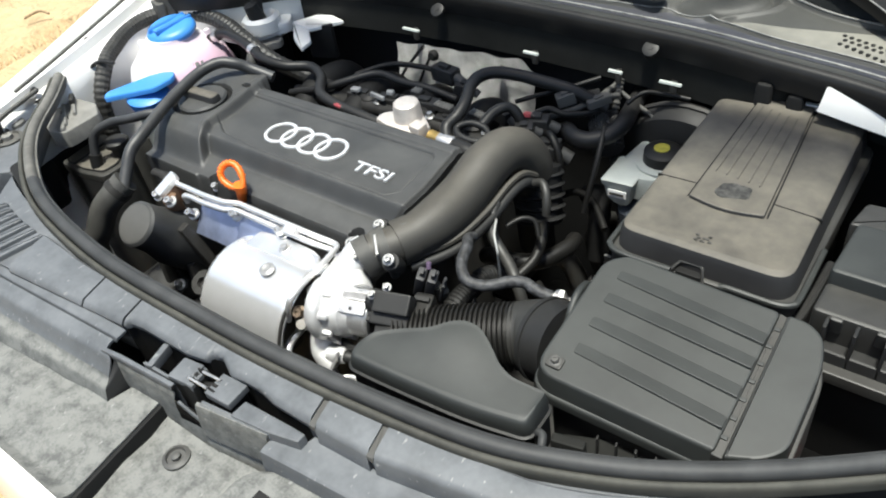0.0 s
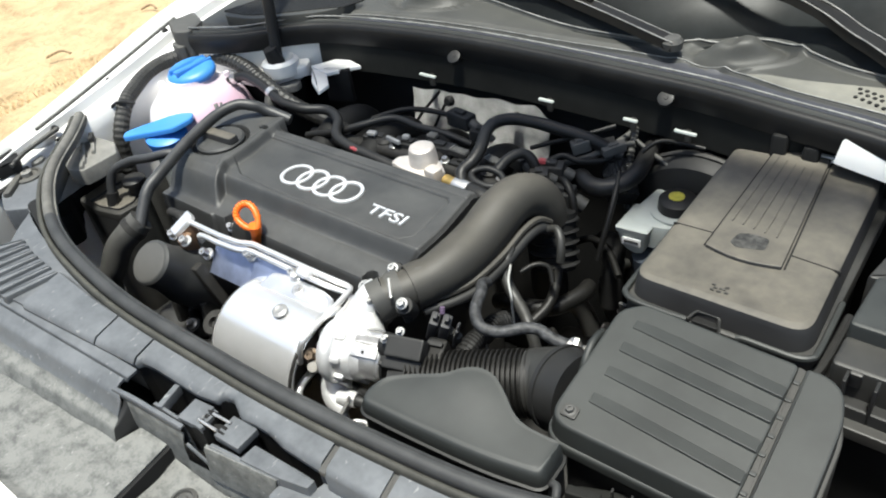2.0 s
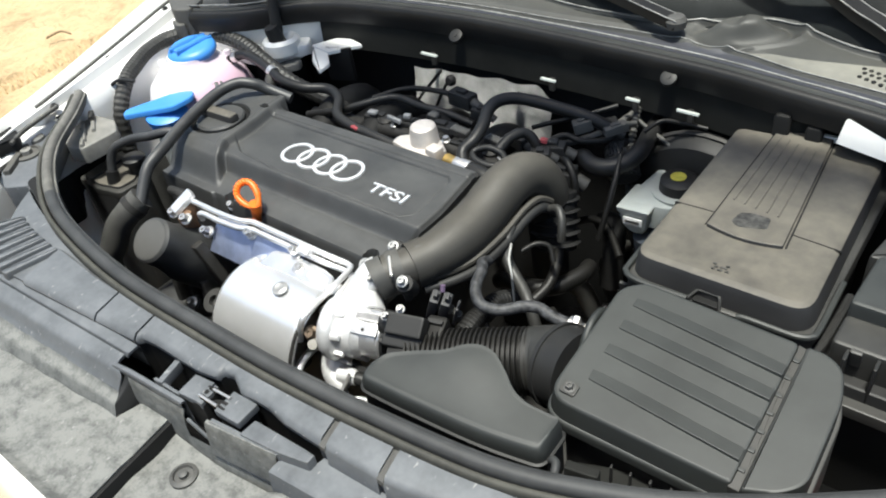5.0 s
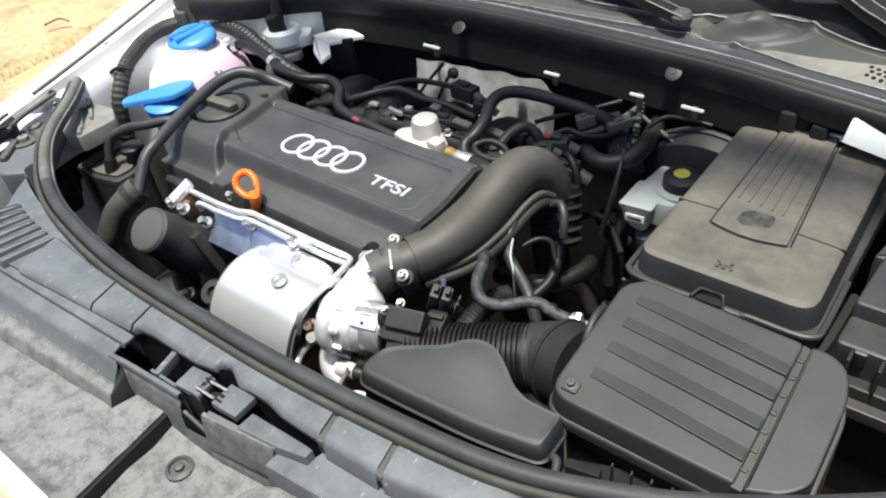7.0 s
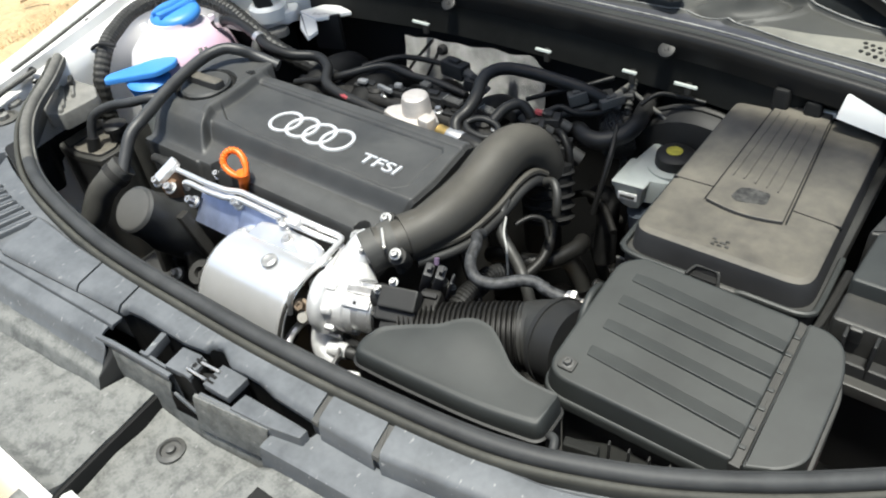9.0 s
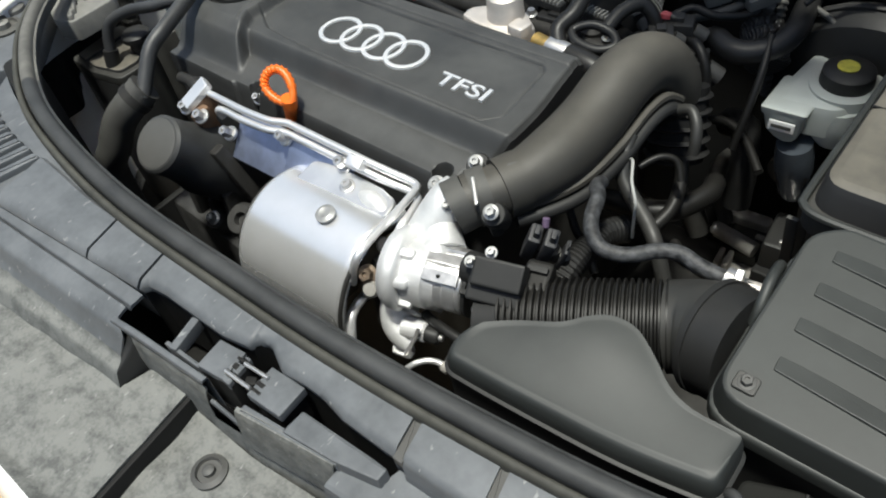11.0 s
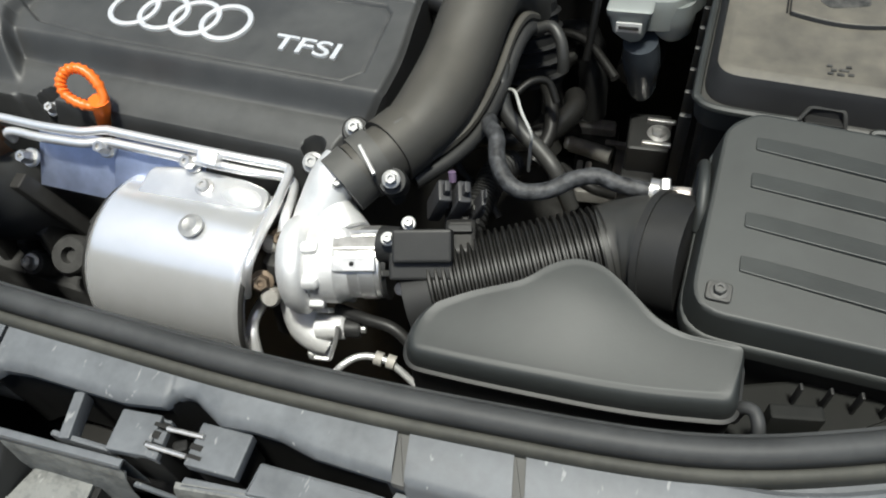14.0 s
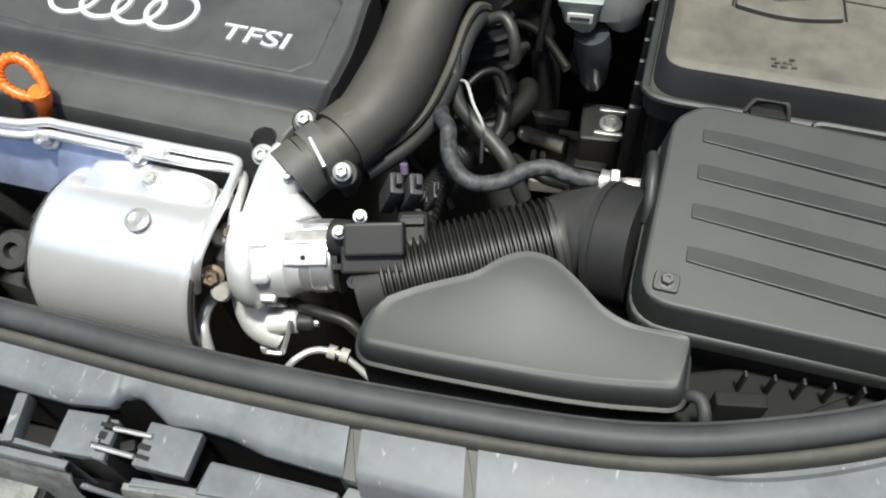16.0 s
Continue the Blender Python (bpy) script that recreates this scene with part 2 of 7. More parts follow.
def tank_material():
    """Milky plastic with pink coolant showing through on one side."""
    m = mat("tank_white", (0.74, 0.72, 0.74), 0.35, mottle=0.03)
    n, l = m.node_tree.nodes, m.node_tree.links
    b = n["Principled BSDF"]
    tc = n.new("ShaderNodeTexCoord")
    sep = n.new("ShaderNodeSeparateXYZ")
    l.new(tc.outputs["Object"], sep.inputs[0])
    ramp = n.new("ShaderNodeMapRange")
    ramp.interpolation_type = "SMOOTHSTEP"
    ramp.inputs["From Min"].default_value, ramp.inputs["From Max"].default_value = -0.005, 0.085
    l.new(sep.outputs["X"], ramp.inputs["Value"])
    mix = n.new("ShaderNodeMix")
    mix.data_type = "RGBA"
    mix.inputs["A"].default_value, mix.inputs["B"].default_value = (0.76, 0.74, 0.77, 1), (0.62, 0.42, 0.52, 1)
    l.new(ramp.outputs[0], mix.inputs["Factor"])
    l.new(mix.outputs["Result"], b.inputs["Base Color"])
    return m


def glass_material():
    m = mat("dark_glass", (0.018, 0.020, 0.020), 0.36, mottle=0.5, dust_scale=6, spec=0.12)
    return m


dull_foil = foil_material("dull_foil", (0.10, 0.10, 0.10))
sand, heat_foil, dark_glass, tank_white = sand_material(), foil_material(), glass_material(), tank_material()


# ---------------------------------------------------------------- shape helpers
def thing(name, at, label, category, group="", kind=""):
    e = new(name)
    e.empty_display_size = 0.02
    e.location = at
    return tagged(e, label, category, group, kind)


def place(ob):
    """Where a thing or part has its origin in the world."""
    p = Vector(ob.location)
    return p if ob.parent is None else p + place(ob.parent)


def part(name, bm, material, parent=None, label="", smooth=38):
    """Link a bmesh, built in world places, as one mesh under a thing or a part."""
    bmesh.ops.recalc_face_normals(bm, faces=bm.faces)
    base = place(parent) if parent else Vector((0, 0, 0))
    if bm.verts:
        bmesh.ops.translate(bm, verts=bm.verts, vec=-base)
    me = bpy.data.meshes.new(name)
    bm.to_mesh(me)
    bm.free()
    for poly in me.polygons:
        poly.use_smooth = len(poly.vertices) <= 8
    me.set_sharp_from_angle(angle=radians(smooth))
    for m in material if isinstance(material, (list, tuple)) else [material]:
        me.materials.append(m)
    ob = new(name, me)
    if parent:
        ob.parent = parent
    if label:
        ob["label"] = label
    return ob


def alone(name, bm, material, label, category, group="", kind="", smooth=38):
    return tagged(part(name, bm, material, None, "", smooth), label, category, group, kind)


def S(t):
    t = min(1.0, max(0.0, t))
    return t * t * (3 - 2 * t)


def spline(pts, n=8, closed=False):
    """Points on a smooth curve through the given ones."""
    p = [Vector(q) for q in pts]
    out = []
    count = len(p) if closed else len(p) - 1
    for i in range(count):
        a, b, c, d = ((p[(i + k) % len(p)] if closed else p[min(len(p) - 1, max(0, i + k))]) for k in (-1, 0, 1, 2))
        for j in range(n):
            t = j / n
            out.append(0.5 * (2 * b + (c - a) * t + (2 * a - 5 * b + 4 * c - d) * t * t + (3 * b - a - 3 * c + d) * t ** 3))
    if not closed:
        out.append(p[-1])
    return out


def rings_to(bm, rings, caps=True, closed=False):
    """Skin over rings of equally many points."""
    vs = [[bm.verts.new(q) for q in r] for r in rings]
    k = len(vs[0])
    pairs = list(zip(vs, vs[1:])) + ([(vs[-1], vs[0])] if closed else [])
    for a, b in pairs:
        for i in range(k):
            bm.faces.new((a[i], a[(i + 1) % k], b[(i + 1) % k], b[i]))
    if caps and not closed:
        bm.faces.new(vs[0][::-1])
        bm.faces.new(vs[-1])
    return bm


def tube(pts, r, seg=12, n=8, bm=None, smooth=True, radii=None, hollow=False):
    """A round hose or pipe along a smooth curve. radii: a function of 0..1 in place of r."""
    bm = bm or bmesh.new()
    path = spline(pts, n) if smooth and len(pts) > 2 else [Vector(q) for q in pts]
    rings, side = [], None
    for i, q in enumerate(path):
        d = (path[min(i + 1, len(path) - 1)] - path[max(i - 1, 0)]).normalized()
        if side is None:
            side = d.orthogonal().normalized()
        side = (side - d * side.dot(d)).normalized()
        up = d.cross(side)
        rr = radii(i / max(1, len(path) - 1)) if radii else r
        rings.append([q + rr * (math.cos(2 * math.pi * j / seg) * side + math.sin(2 * math.pi * j / seg) * up) for j in range(seg)])
    return rings_to(bm, rings, caps=not hollow)


def lathe(profile, at, axis=(0, 0, 1), seg=32, bm=None):
    """A turned shape: profile of (radius, height along axis)."""
    bm = bm or bmesh.new()
    axis = Vector(axis).normalized()
    side = axis.orthogonal().normalized()
    up = axis.cross(side)
    at = Vector(at)
    rings = [[at + axis * h + max(r, 1e-5) * (math.cos(2 * math.pi * j / seg) * side + math.sin(2 * math.pi * j / seg) * up) for j in range(seg)]
             for r, h in profile]
    return rings_to(bm, rings)


def bolt(at, axis=(0, 0, 1), r=0.006, h=0.006, bm=None, washer=True):
    """A hexagon head on a washer with a small dimple."""
    bm = bm or bmesh.new()
    if washer:
        lathe([(r * 1.45, 0), (r * 1.45, h * 0.22), (r * 1.3, h * 0.3)], at, axis, 20, bm)
    at = Vector(at) + Vector(axis).normalized() * h * 0.25
    lathe([(r, 0), (r, h * 0.75), (r * 0.86, h), (r * 0.45, h), (r * 0.4, h * 0.7)], at, axis, 6, bm)
    return bm


def rounded(pts, r, n=4):
    """A polygon with rounded corners. r: one radius or one for each corner."""
    out = []
    k = len(pts)
    for i in range(k):
        a, b, c = Vector(pts[i - 1][:2]), Vector(pts[i][:2]), Vector(pts[(i + 1) % k][:2])
        rr = r[i] if isinstance(r, (list, tuple)) else r
        u, w = (a - b), (c - b)
        cut = min(rr, u.length * 0.48, w.length * 0.48)
        p, q = b + u.normalized() * cut, b + w.normalized() * cut
        for j in range(n + 1):
            t = j / n
            out.append((1 - t) ** 2 * p + 2 * t * (1 - t) * b + t * t * q)
    return out


def inset(poly, d):
    """Move a closed outline inwards (counter-clockwise) by d."""
    k = len(poly)
    out = []
    for i in range(k):
        a, b, c = poly[i - 1], poly[i], poly[(i + 1) % k]
        t = (c - a)
        if t.length < 1e-9:
            t = b - a
        nrm = Vector((-t.y, t.x)).normalized()
        out.append(b + nrm * d)
    return out


def slab(pts, z0, z1, r=0.01, edge=0.004, n=4, draft=0.0, tilt=(0, 0, 0, 0), bm=None):
    """An upright block over an outline, with rounded corners and a rounded upper edge.
    draft: how far the foot stands out; tilt: slope in x and y about a point."""
    bm = bm or bmesh.new()
    area = sum(p[0] * q[1] - q[0] * p[1] for p, q in zip(pts, list(pts[1:]) + [pts[0]]))
    if area < 0:
        pts = list(pts)[::-1]
        if isinstance(r, (list, tuple)):
            r = list(r)[::-1]
    r = [max(q, edge * 1.15) for q in r] if isinstance(r, (list, tuple)) else max(r, edge * 1.15)
    poly = rounded(pts, r, n)
    ax, ay, x0, y0 = tilt

    def ring(p, z):
        return [Vector((q.x, q.y, z + ax * (q.x - x0) + ay * (q.y - y0))) for q in p]

    rings = [ring(inset(poly, -draft), z0), ring(poly, z1 - edge), ring(inset(poly, edge * 0.3), z1 - edge * 0.3), ring(inset(poly, edge), z1), ring(inset(poly, edge * 1.13), z1)]
    return rings_to(bm, rings)


def box(x0, x1, y0, y1, z0, z1, edge=0.003, r=None, bm=None, m=None):
    b = slab([(x0, y0), (x1, y0), (x1, y1), (x0, y1)], z0, z1, r if r is not None else edge, edge, 2)
    if m is not None:
        bmesh.ops.transform(b, matrix=m, verts=b.verts)
    if bm is None:
        return b
    me = bpy.data.meshes.new("tmp")
    b.to_mesh(me)
    b.free()
    bm.from_mesh(me)
    bpy.data.meshes.remove(me)
    return bm


def block(c, size, axes=(0, 0, 0), edge=0.003, bm=None):
    """A bevelled block round a centre, turned by degrees."""
    sx, sy, sz = (s / 2 for s in size)
    return box(-sx, sx, -sy, sy, -sz, sz, edge, None, bm, pose(*c, *axes))


def grid(fn, nu, nv, bm=None, thick=0.0):
    """A sheet x, y, z = fn(u, v), u and v from 0 to 1, given a thickness downwards."""
    bm = bm or bmesh.new()
    vs = [[bm.verts.new(fn(i / nu, j / nv)) for j in range(nv + 1)] for i in range(nu + 1)]
    for i in range(nu):
        for j in range(nv):
            bm.faces.new((vs[i][j], vs[i + 1][j], vs[i + 1][j + 1], vs[i][j + 1]))
    if thick:
        rim = [vs[i][0] for i in range(nu + 1)] + [vs[nu][j] for j in range(1, nv + 1)] + [vs[i][nv] for i in range(nu - 1, -1, -1)] + [vs[0][j] for j in range(nv - 1, 0, -1)]
        low = [bm.verts.new(v.co - Vector((0, 0, thick))) for v in rim]
        for a in range(len(rim)):
            b = (a + 1) % len(rim)
            bm.faces.new((rim[b], rim[a], low[a], low[b]))
    return bm


def sweep(profile, path, bm=None, caps=True):
    """Carry a closed profile of (out, up) along a level path; out is to the right of its way."""
    bm = bm or bmesh.new()
    rings = []
    for i, q in enumerate(path):
        d = path[min(i + 1, len(path) - 1)] - path[max(i - 1, 0)]
        right = Vector((d.y, -d.x, 0)).normalized()
        rings.append([q + right * o + Vector((0, 0, u)) for o, u in profile])
    return rings_to(bm, rings, caps)


def text_mesh(body, size, depth, m, stretch=1.0):
    """Letters in the built-in font as a bmesh, laid by the pose m."""
    cu = bpy.data.curves.new("letters", "FONT")
    cu.body, cu.size, cu.extrude, cu.offset = body, size, depth, size * 0.012
    ob = new("letters", cu)
    me = bpy.data.meshes.new_from_object(ob.evaluated_get(bpy.context.evaluated_depsgraph_get()))
    bpy.data.objects.remove(ob)
    bpy.data.curves.remove(cu)
    bm = bmesh.new()
    bm.from_mesh(me)
    bpy.data.meshes.remove(me)
    bmesh.ops.transform(bm, matrix=m @ Matrix.Diagonal((stretch, 1, 1, 1)), verts=bm.verts)
    return bm


# ---------------------------------------------------------------- ground
def ground_sheet(u, v):
    def far(t):
        s = 2 * t - 1
        a = abs(s)
        return math.copysign(a / 0.7 * 1.4 if a < 0.7 else 1.4 + ((a - 0.7) / 0.3) ** 3 * 240, s)
    x, y = far(u) - 3.5, far(v) + 1.9
    near = max(0.0, 1 - math.hypot(x + 3.5, y - 1.5) / 14)
    z = near * (0.035 * noise.noise((x * 0.9, y * 0.9, 0)) + 0.012 * noise.noise((x * 4, y * 4, 3)) - 0.02)
    track = x + 3.40 + 0.05 * math.sin((y - 1.3) * 4)
    if abs(track) < 0.11:
        z -= (0.020 + 0.022 * math.sin(y * 150 + 90 * abs(track))) * S((0.11 - abs(track)) / 0.03)
    z += near * 0.010 * max(0.0, noise.noise((x * 22, y * 22, 8)) - 0.25)
    return Vector((x, y, z))


alone("ground", grid(ground_sheet, 300, 300), sand, "pale sunlit sandy ground with tyre tracks", "ground", kind="structure", smooth=180)
for i, (x, y, turn, ln) in enumerate(((-3.63, 1.82, 45, 0.13), (-3.71, 2.46, 27, 0.10))):
    c, s = math.cos(radians(turn)), math.sin(radians(turn))
    bm = tube([(x - c * ln / 2, y - s * ln / 2, 0.012), (x, y + 0.02, 0.03), (x + c * ln / 2, y + s * ln / 2, 0.012)], 0.007, 6, 4)
    alone("twig", bm, twig_bark, "short dry brown twig lying on sand", "twig", "twigs on the sand")

# ---------------------------------------------------------------- car body
body = thing("car_body", (0, 0.6, 0.3), "white car body with open hood and bare engine bay", "car")

FENDER_Z = lambda y: 0.922 + 0.060 * S((y - 0.50) / 0.60) - 0.25 * max(0.0, 0.5 - y)


def fender_out(y):
    """Half width of the car at its fender's outer roll."""
    return 0.905 - 0.112 * max(0.0, (1.04 - y) / 0.52) ** 1.5


def fender(side):
    """Outer wing with its rolled edge, gutter and bolt flange; side -1 or 1."""
    prof = [(-0.02, -0.50), (-0.03, -0.25), (-0.020, -0.07), (-0.008, -0.016), (0.004, -0.004), (0.016, 0.0), (0.036, 0.001), (0.041, -0.001),
            (0.043, -0.012), (0.046, -0.015), (0.068, -0.016), (0.071, -0.013), (0.074, -0.010), (0.082, -0.010), (0.085, -0.026), (0.108, -0.030), (0.116, -0.036), (0.120, -0.06), (0.122, -0.16), (0.124, -0.50)]
    bm = bmesh.new()
    rings = []
    for y in [0.40 + i * 0.03 for i in range(49)]:
        w = fender_out(y)
        k = 0.50 + 0.50 * S((y - 0.52) / 0.35)
        rings.append([Vector((side * (w - o * k), y, FENDER_Z(y) + z)) for o, z in prof])
    rings_to(bm, rings)
    return bm


for side in (-1, 1):
    wing = part("fender", fender(side), white_paint, body, "white painted fender with bolted inner flange", 50)
    for y in (0.60, 0.74, 0.90):
        part("bolt", bolt((side * (fender_out(y) - 0.057), y, FENDER_Z(y) - 0.016), r=0.005, h=0.004), dark_metal, wing)
    # dark tube in the gutter stands in for its shadow line
    gap = [Vector((side * (fender_out(y) - 0.0445 * (0.50 + 0.50 * S((y - 0.52) / 0.35))), y, FENDER_Z(y) - 0.0135)) for y in [0.58 + 0.02 * i for i in range(19)]]
    part("gutter_shadow", tube(gap, 0.0032, 6, 1, smooth=False), rubber, wing, "dark line painted for the shadow in the fender gutter")
    # inner wing and strut tower
    bm = slab([(side * 0.74, 0.90), (side * 0.60, 0.89), (side * 0.545, 0.905), (side * 0.52, 0.95), (side * 0.54, 1.0), (side * 0.74, 1.03)], 0.885, 0.905, 0.03, 0.006)
    tower = part("strut_tower", bm, white_paint, body, "white painted strut tower")
    # shade on the white tower's side is put into a near-black colour
    part("shaded_tower_side", slab([(side * 0.74, 0.91), (side * 0.60, 0.90), (side * 0.56, 0.91), (side * 0.54, 0.95), (side * 0.55, 0.99), (side * 0.74, 1.02)], 0.50, 0.888, 0.03, 0.006), plenum_plastic, tower, "strut tower side coloured near black for shade")
    part("tower_cap", lathe([(0.05, 0), (0.05, 0.008), (0.04, 0.016), (0.02, 0.018)], (side * 0.615, 0.985, 0.903)), black_plastic, tower)
    bm = block((side * 0.745, 0.80, 0.60), (0.05, 0.62, 0.46), (0, side * 8, 0), 0.01)
    part("inner_wing", bm, white_paint, body, "white painted inner wing")

# plenum wall, bulkhead and cowl
cowl_front = spline([(-0.735, 0.872, 0.975), (-0.68, 0.885, 0.978), (-0.608, 0.914, 0.98), (-0.499, 0.991, 0.983), (-0.342, 1.022, 0.985), (-0.178, 1.036, 0.985),
                     (-0.024, 1.034, 0.985), (0.149, 1.0255, 0.985), (0.225, 1.0180, 0.985), (0.296, 1.0060, 0.985), (0.42, 0.9870, 0.983), (0.55, 0.945, 0.98), (0.72, 0.87, 0.975), (0.82, 0.80, 0.965)], 6)
seal_prof = [(0.004, -0.040), (0.0075, -0.022), (0.0075, -0.012), (0.006, -0.006), (0.002, -0.003), (-0.004, -0.004), (-0.010, -0.008), (-0.010, -0.040)]
cowl_seal = part("cowl_seal", sweep([(o, u) for o, u in seal_prof], cowl_front), hose_rubber, body, "black rubber seal along the cowl edge", 60)


def screen_foot(x):
    """Where the cowl meets the windscreen: it swings back round the blister and towards the far corner."""
    return 1.106 + 0.052 * math.exp(-((x - 0.225) / 0.085) ** 2) + 0.060 * S((-0.01 - x) / 0.33) - 0.03 * S((x - 0.38) / 0.3)


def cowl_wide(x):
    """Width of the gutter between the front bead and the second bead."""
    return 0.033 + 0.016 * S((x + 0.12) / 0.28) - 0.009 * S((x - 0.20) / 0.10) + 0.002 * S((x - 0.32) / 0.1) - 0.006 * S((-0.42 - x) / 0.1)


def cowl(u, v, d=None):
    """Cowl panel: front bead, sunken gutter, second bead and a panel that rises to the windscreen, with a blister."""
    i = u * (len(cowl_front) - 1)
    k = int(min(i, len(cowl_front) - 2))
    q = cowl_front[k].lerp(cowl_front[k + 1], i - k)
    back = screen_foot(q.x)
    if d is None:
        d = v * (back - q.y)
    wide = cowl_wide(q.x)
    d = wide if d == "second" else d
    y = q.y + 0.003 + d
    bead = lambda at, w: math.exp(-((d - at) / w) ** 2)
    z = q.z - 0.005 + 0.006 * bead(0.004, 0.003) - 0.003 * S((d - 0.006) / 0.004) + 0.0050 * bead(wide, 0.0025) + 0.007 * S((d - wide) / 0.016) + 0.10 * max(0, d - wide - 0.01)
    r = [math.hypot((q.x - cx) / 0.056, (y - cy - 0.25 * (q.x - cx)) / 0.030) for cx, cy in ((0.198, 1.114), (-0.34, 1.125))]
    dome = sum(0.017 * (1 - S((t - 0.40) / 0.55)) ** 1.3 - 0.0055 * math.exp(-((t - 1.06) / 0.11) ** 2) + 0.0040 * math.exp(-((t - 1.34) / 0.08) ** 2) for t in r)
    dome += 0.006 * math.exp(-((q.x - 0.208) / 0.013) ** 4) * (1 - S((r[0] - 0.25) / 0.4))
    return Vector((q.x, y, z + dome + 0.005 * math.exp(-((v - 0.94) / 0.020) ** 2)))


cowl_panel = part("cowl_panel", grid(cowl, 260, 110, thick=0.02), cowl_plastic, body, "dusty grey plastic cowl below the windscreen", 60)
# cowl edge highlights put into colour as thin pale tubes
for name, d, v, r, lift in (("front_bead", 0.004, 0.0, 0.0015, 0.0045), ("second_bead", "second", 0.0, 0.0010, 0.0010), ("rear_bead", None, 0.94, 0.0014, 0.0008)):
    line = [cowl(0.03 + 0.94 * k / 140, v, d) + Vector((0, 0, lift)) for k in range(141)]
    part(name, tube(line, r, 6, 1, smooth=False), edge_highlight, cowl_panel, "pale line painted as the highlight along a cowl edge")
def cowl_strip(x0, x1, lo, hi, lift):
    """A strip lying on the cowl between two distances from its front edge."""
    xs = [q.x for q in cowl_front]

    def at(u, v):
        x = x0 + (x1 - x0) * u
        k = max(i for i in range(len(xs) - 1) if xs[i] <= x)
        s = (k + (x - xs[k]) / (xs[k + 1] - xs[k])) / (len(xs) - 1)
        return cowl(s, 0.0, lo(x) + (hi(x) - lo(x)) * v) + Vector((0, 0, lift))
    return at


part("gutter", grid(cowl_strip(-0.45, 0.60, lambda x: 0.0085, lambda x: cowl_wide(x) - 0.004, 0.0008), 160, 8, thick=0.0006), gutter_plastic, cowl_panel, "bluish dark gutter of the cowl", 60)
# ledge colour holds real dust plus the sunlight on this flank
part("ledge", grid(cowl_strip(0.215, 0.60, lambda x: cowl_wide(x) + 0.0025, lambda x: cowl_wide(x) + 0.0045 + 0.26 * max(0.0, x - 0.215), 0.0008), 90, 12, thick=0.0006), lit_ledge_dust, cowl_panel, "dusty ledge of the cowl with sunlight put into its pale colour", 60)
wall_line = [Vector((q.x, q.y + 0.03 * S((q.x - 0.30) / 0.06), 0)) for q in cowl_front if q.x > -0.52]
side_line = [Vector((q.x, q.y + 0.004, 0)) for q in cowl_front if q.x <= -0.48]
part("side_panel", sweep([(0.0, 0.88), (0.004, 0.955), (-0.008, 0.955), (-0.012, 0.88)], side_line), white_paint, body, "white painted panel below the cowl corner")
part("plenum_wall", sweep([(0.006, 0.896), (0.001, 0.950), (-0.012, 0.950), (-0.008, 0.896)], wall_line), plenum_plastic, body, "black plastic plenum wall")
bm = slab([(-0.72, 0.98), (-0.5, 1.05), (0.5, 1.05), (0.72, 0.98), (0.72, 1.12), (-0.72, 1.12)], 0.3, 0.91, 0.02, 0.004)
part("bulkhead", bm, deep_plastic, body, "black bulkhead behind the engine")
for x, y, z in ((-0.216, 1.0120, 0.957), (0.143, 1.0080, 0.9625)):
    part("grommet", lathe([(0.0110, -0.006), (0.0110, 0.0002), (0.0100, 0.0007), (0.003, 0.0006), (0.0025, 0.0012), (0.0, 0.0012)], (x, y + 0.006, z - 0.0035), (0.05, -0.62, 0.78)), black_plastic, body, "black round fastener")

# windscreen and its surround
def screen(u, v):
    x = -0.70 + 1.4 * u
    y = screen_foot(x) - 0.008 + 0.9 * v
    return Vector((x * (1 - 0.15 * v), y, 0.984 + 0.58 * v))


part("windscreen", grid(screen, 30, 12, thick=0.006), dark_glass, body, "dark glass windscreen", 60)

# hood, standing open
def hood(u, v, drop=0.0):
    x = -0.69 + 1.38 * u
    bow = 0.03 * (1 - (2 * u - 1) ** 2)
    edge = 0.05 * (2 * u - 1) ** 2
    y = 0.910 - v * (0.185 - edge * 1.2) + drop
    z = 1.20 + v * (0.90 - edge * 1.2) + bow
    return Vector((x * (1 - 0.08 * v), y, z))


hood_part = part("hood", grid(hood, 30, 24, thick=0.03), lining, body, "raised hood with a dark lining", 60)
part("hood_skin", grid(lambda u, v: hood(u, v, 0.034), 30, 24, thick=0.006), white_paint, hood_part, "white painted hood skin")

# added dark panels cover lit inner wing, in place of deep shade
part("dark_filler", block((-0.592, 0.60, 0.44), (0.012, 0.50, 0.32), (0, 0, 0), 0.003), deep_plastic, body, "added near-black panel standing in for shade deep in the bay")
part("dark_filler", block((-0.705, 0.722, 0.63), (0.012, 0.11, 0.26), (0, 0, 0), 0.003), rubber, body)
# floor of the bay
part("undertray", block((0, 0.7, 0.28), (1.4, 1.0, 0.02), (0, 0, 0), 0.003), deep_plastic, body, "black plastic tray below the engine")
part("cabin_shell", block((0, 2.60, 0.73), (1.76, 2.3, 0.6), (0, 0, 0), 0.05), white_paint, body)
for side in (-1, 1):
    for y in (0.72, 3.1):
        w = part("wheel", lathe([(0.20, -0.1), (0.31, -0.1), (0.325, -0.07), (0.325, 0.07), (0.31, 0.1), (0.2, 0.1)], (side * 0.80, y + 0.02, 0.315), (side, 0, 0)), rubber, body, "black tyre on a wheel")

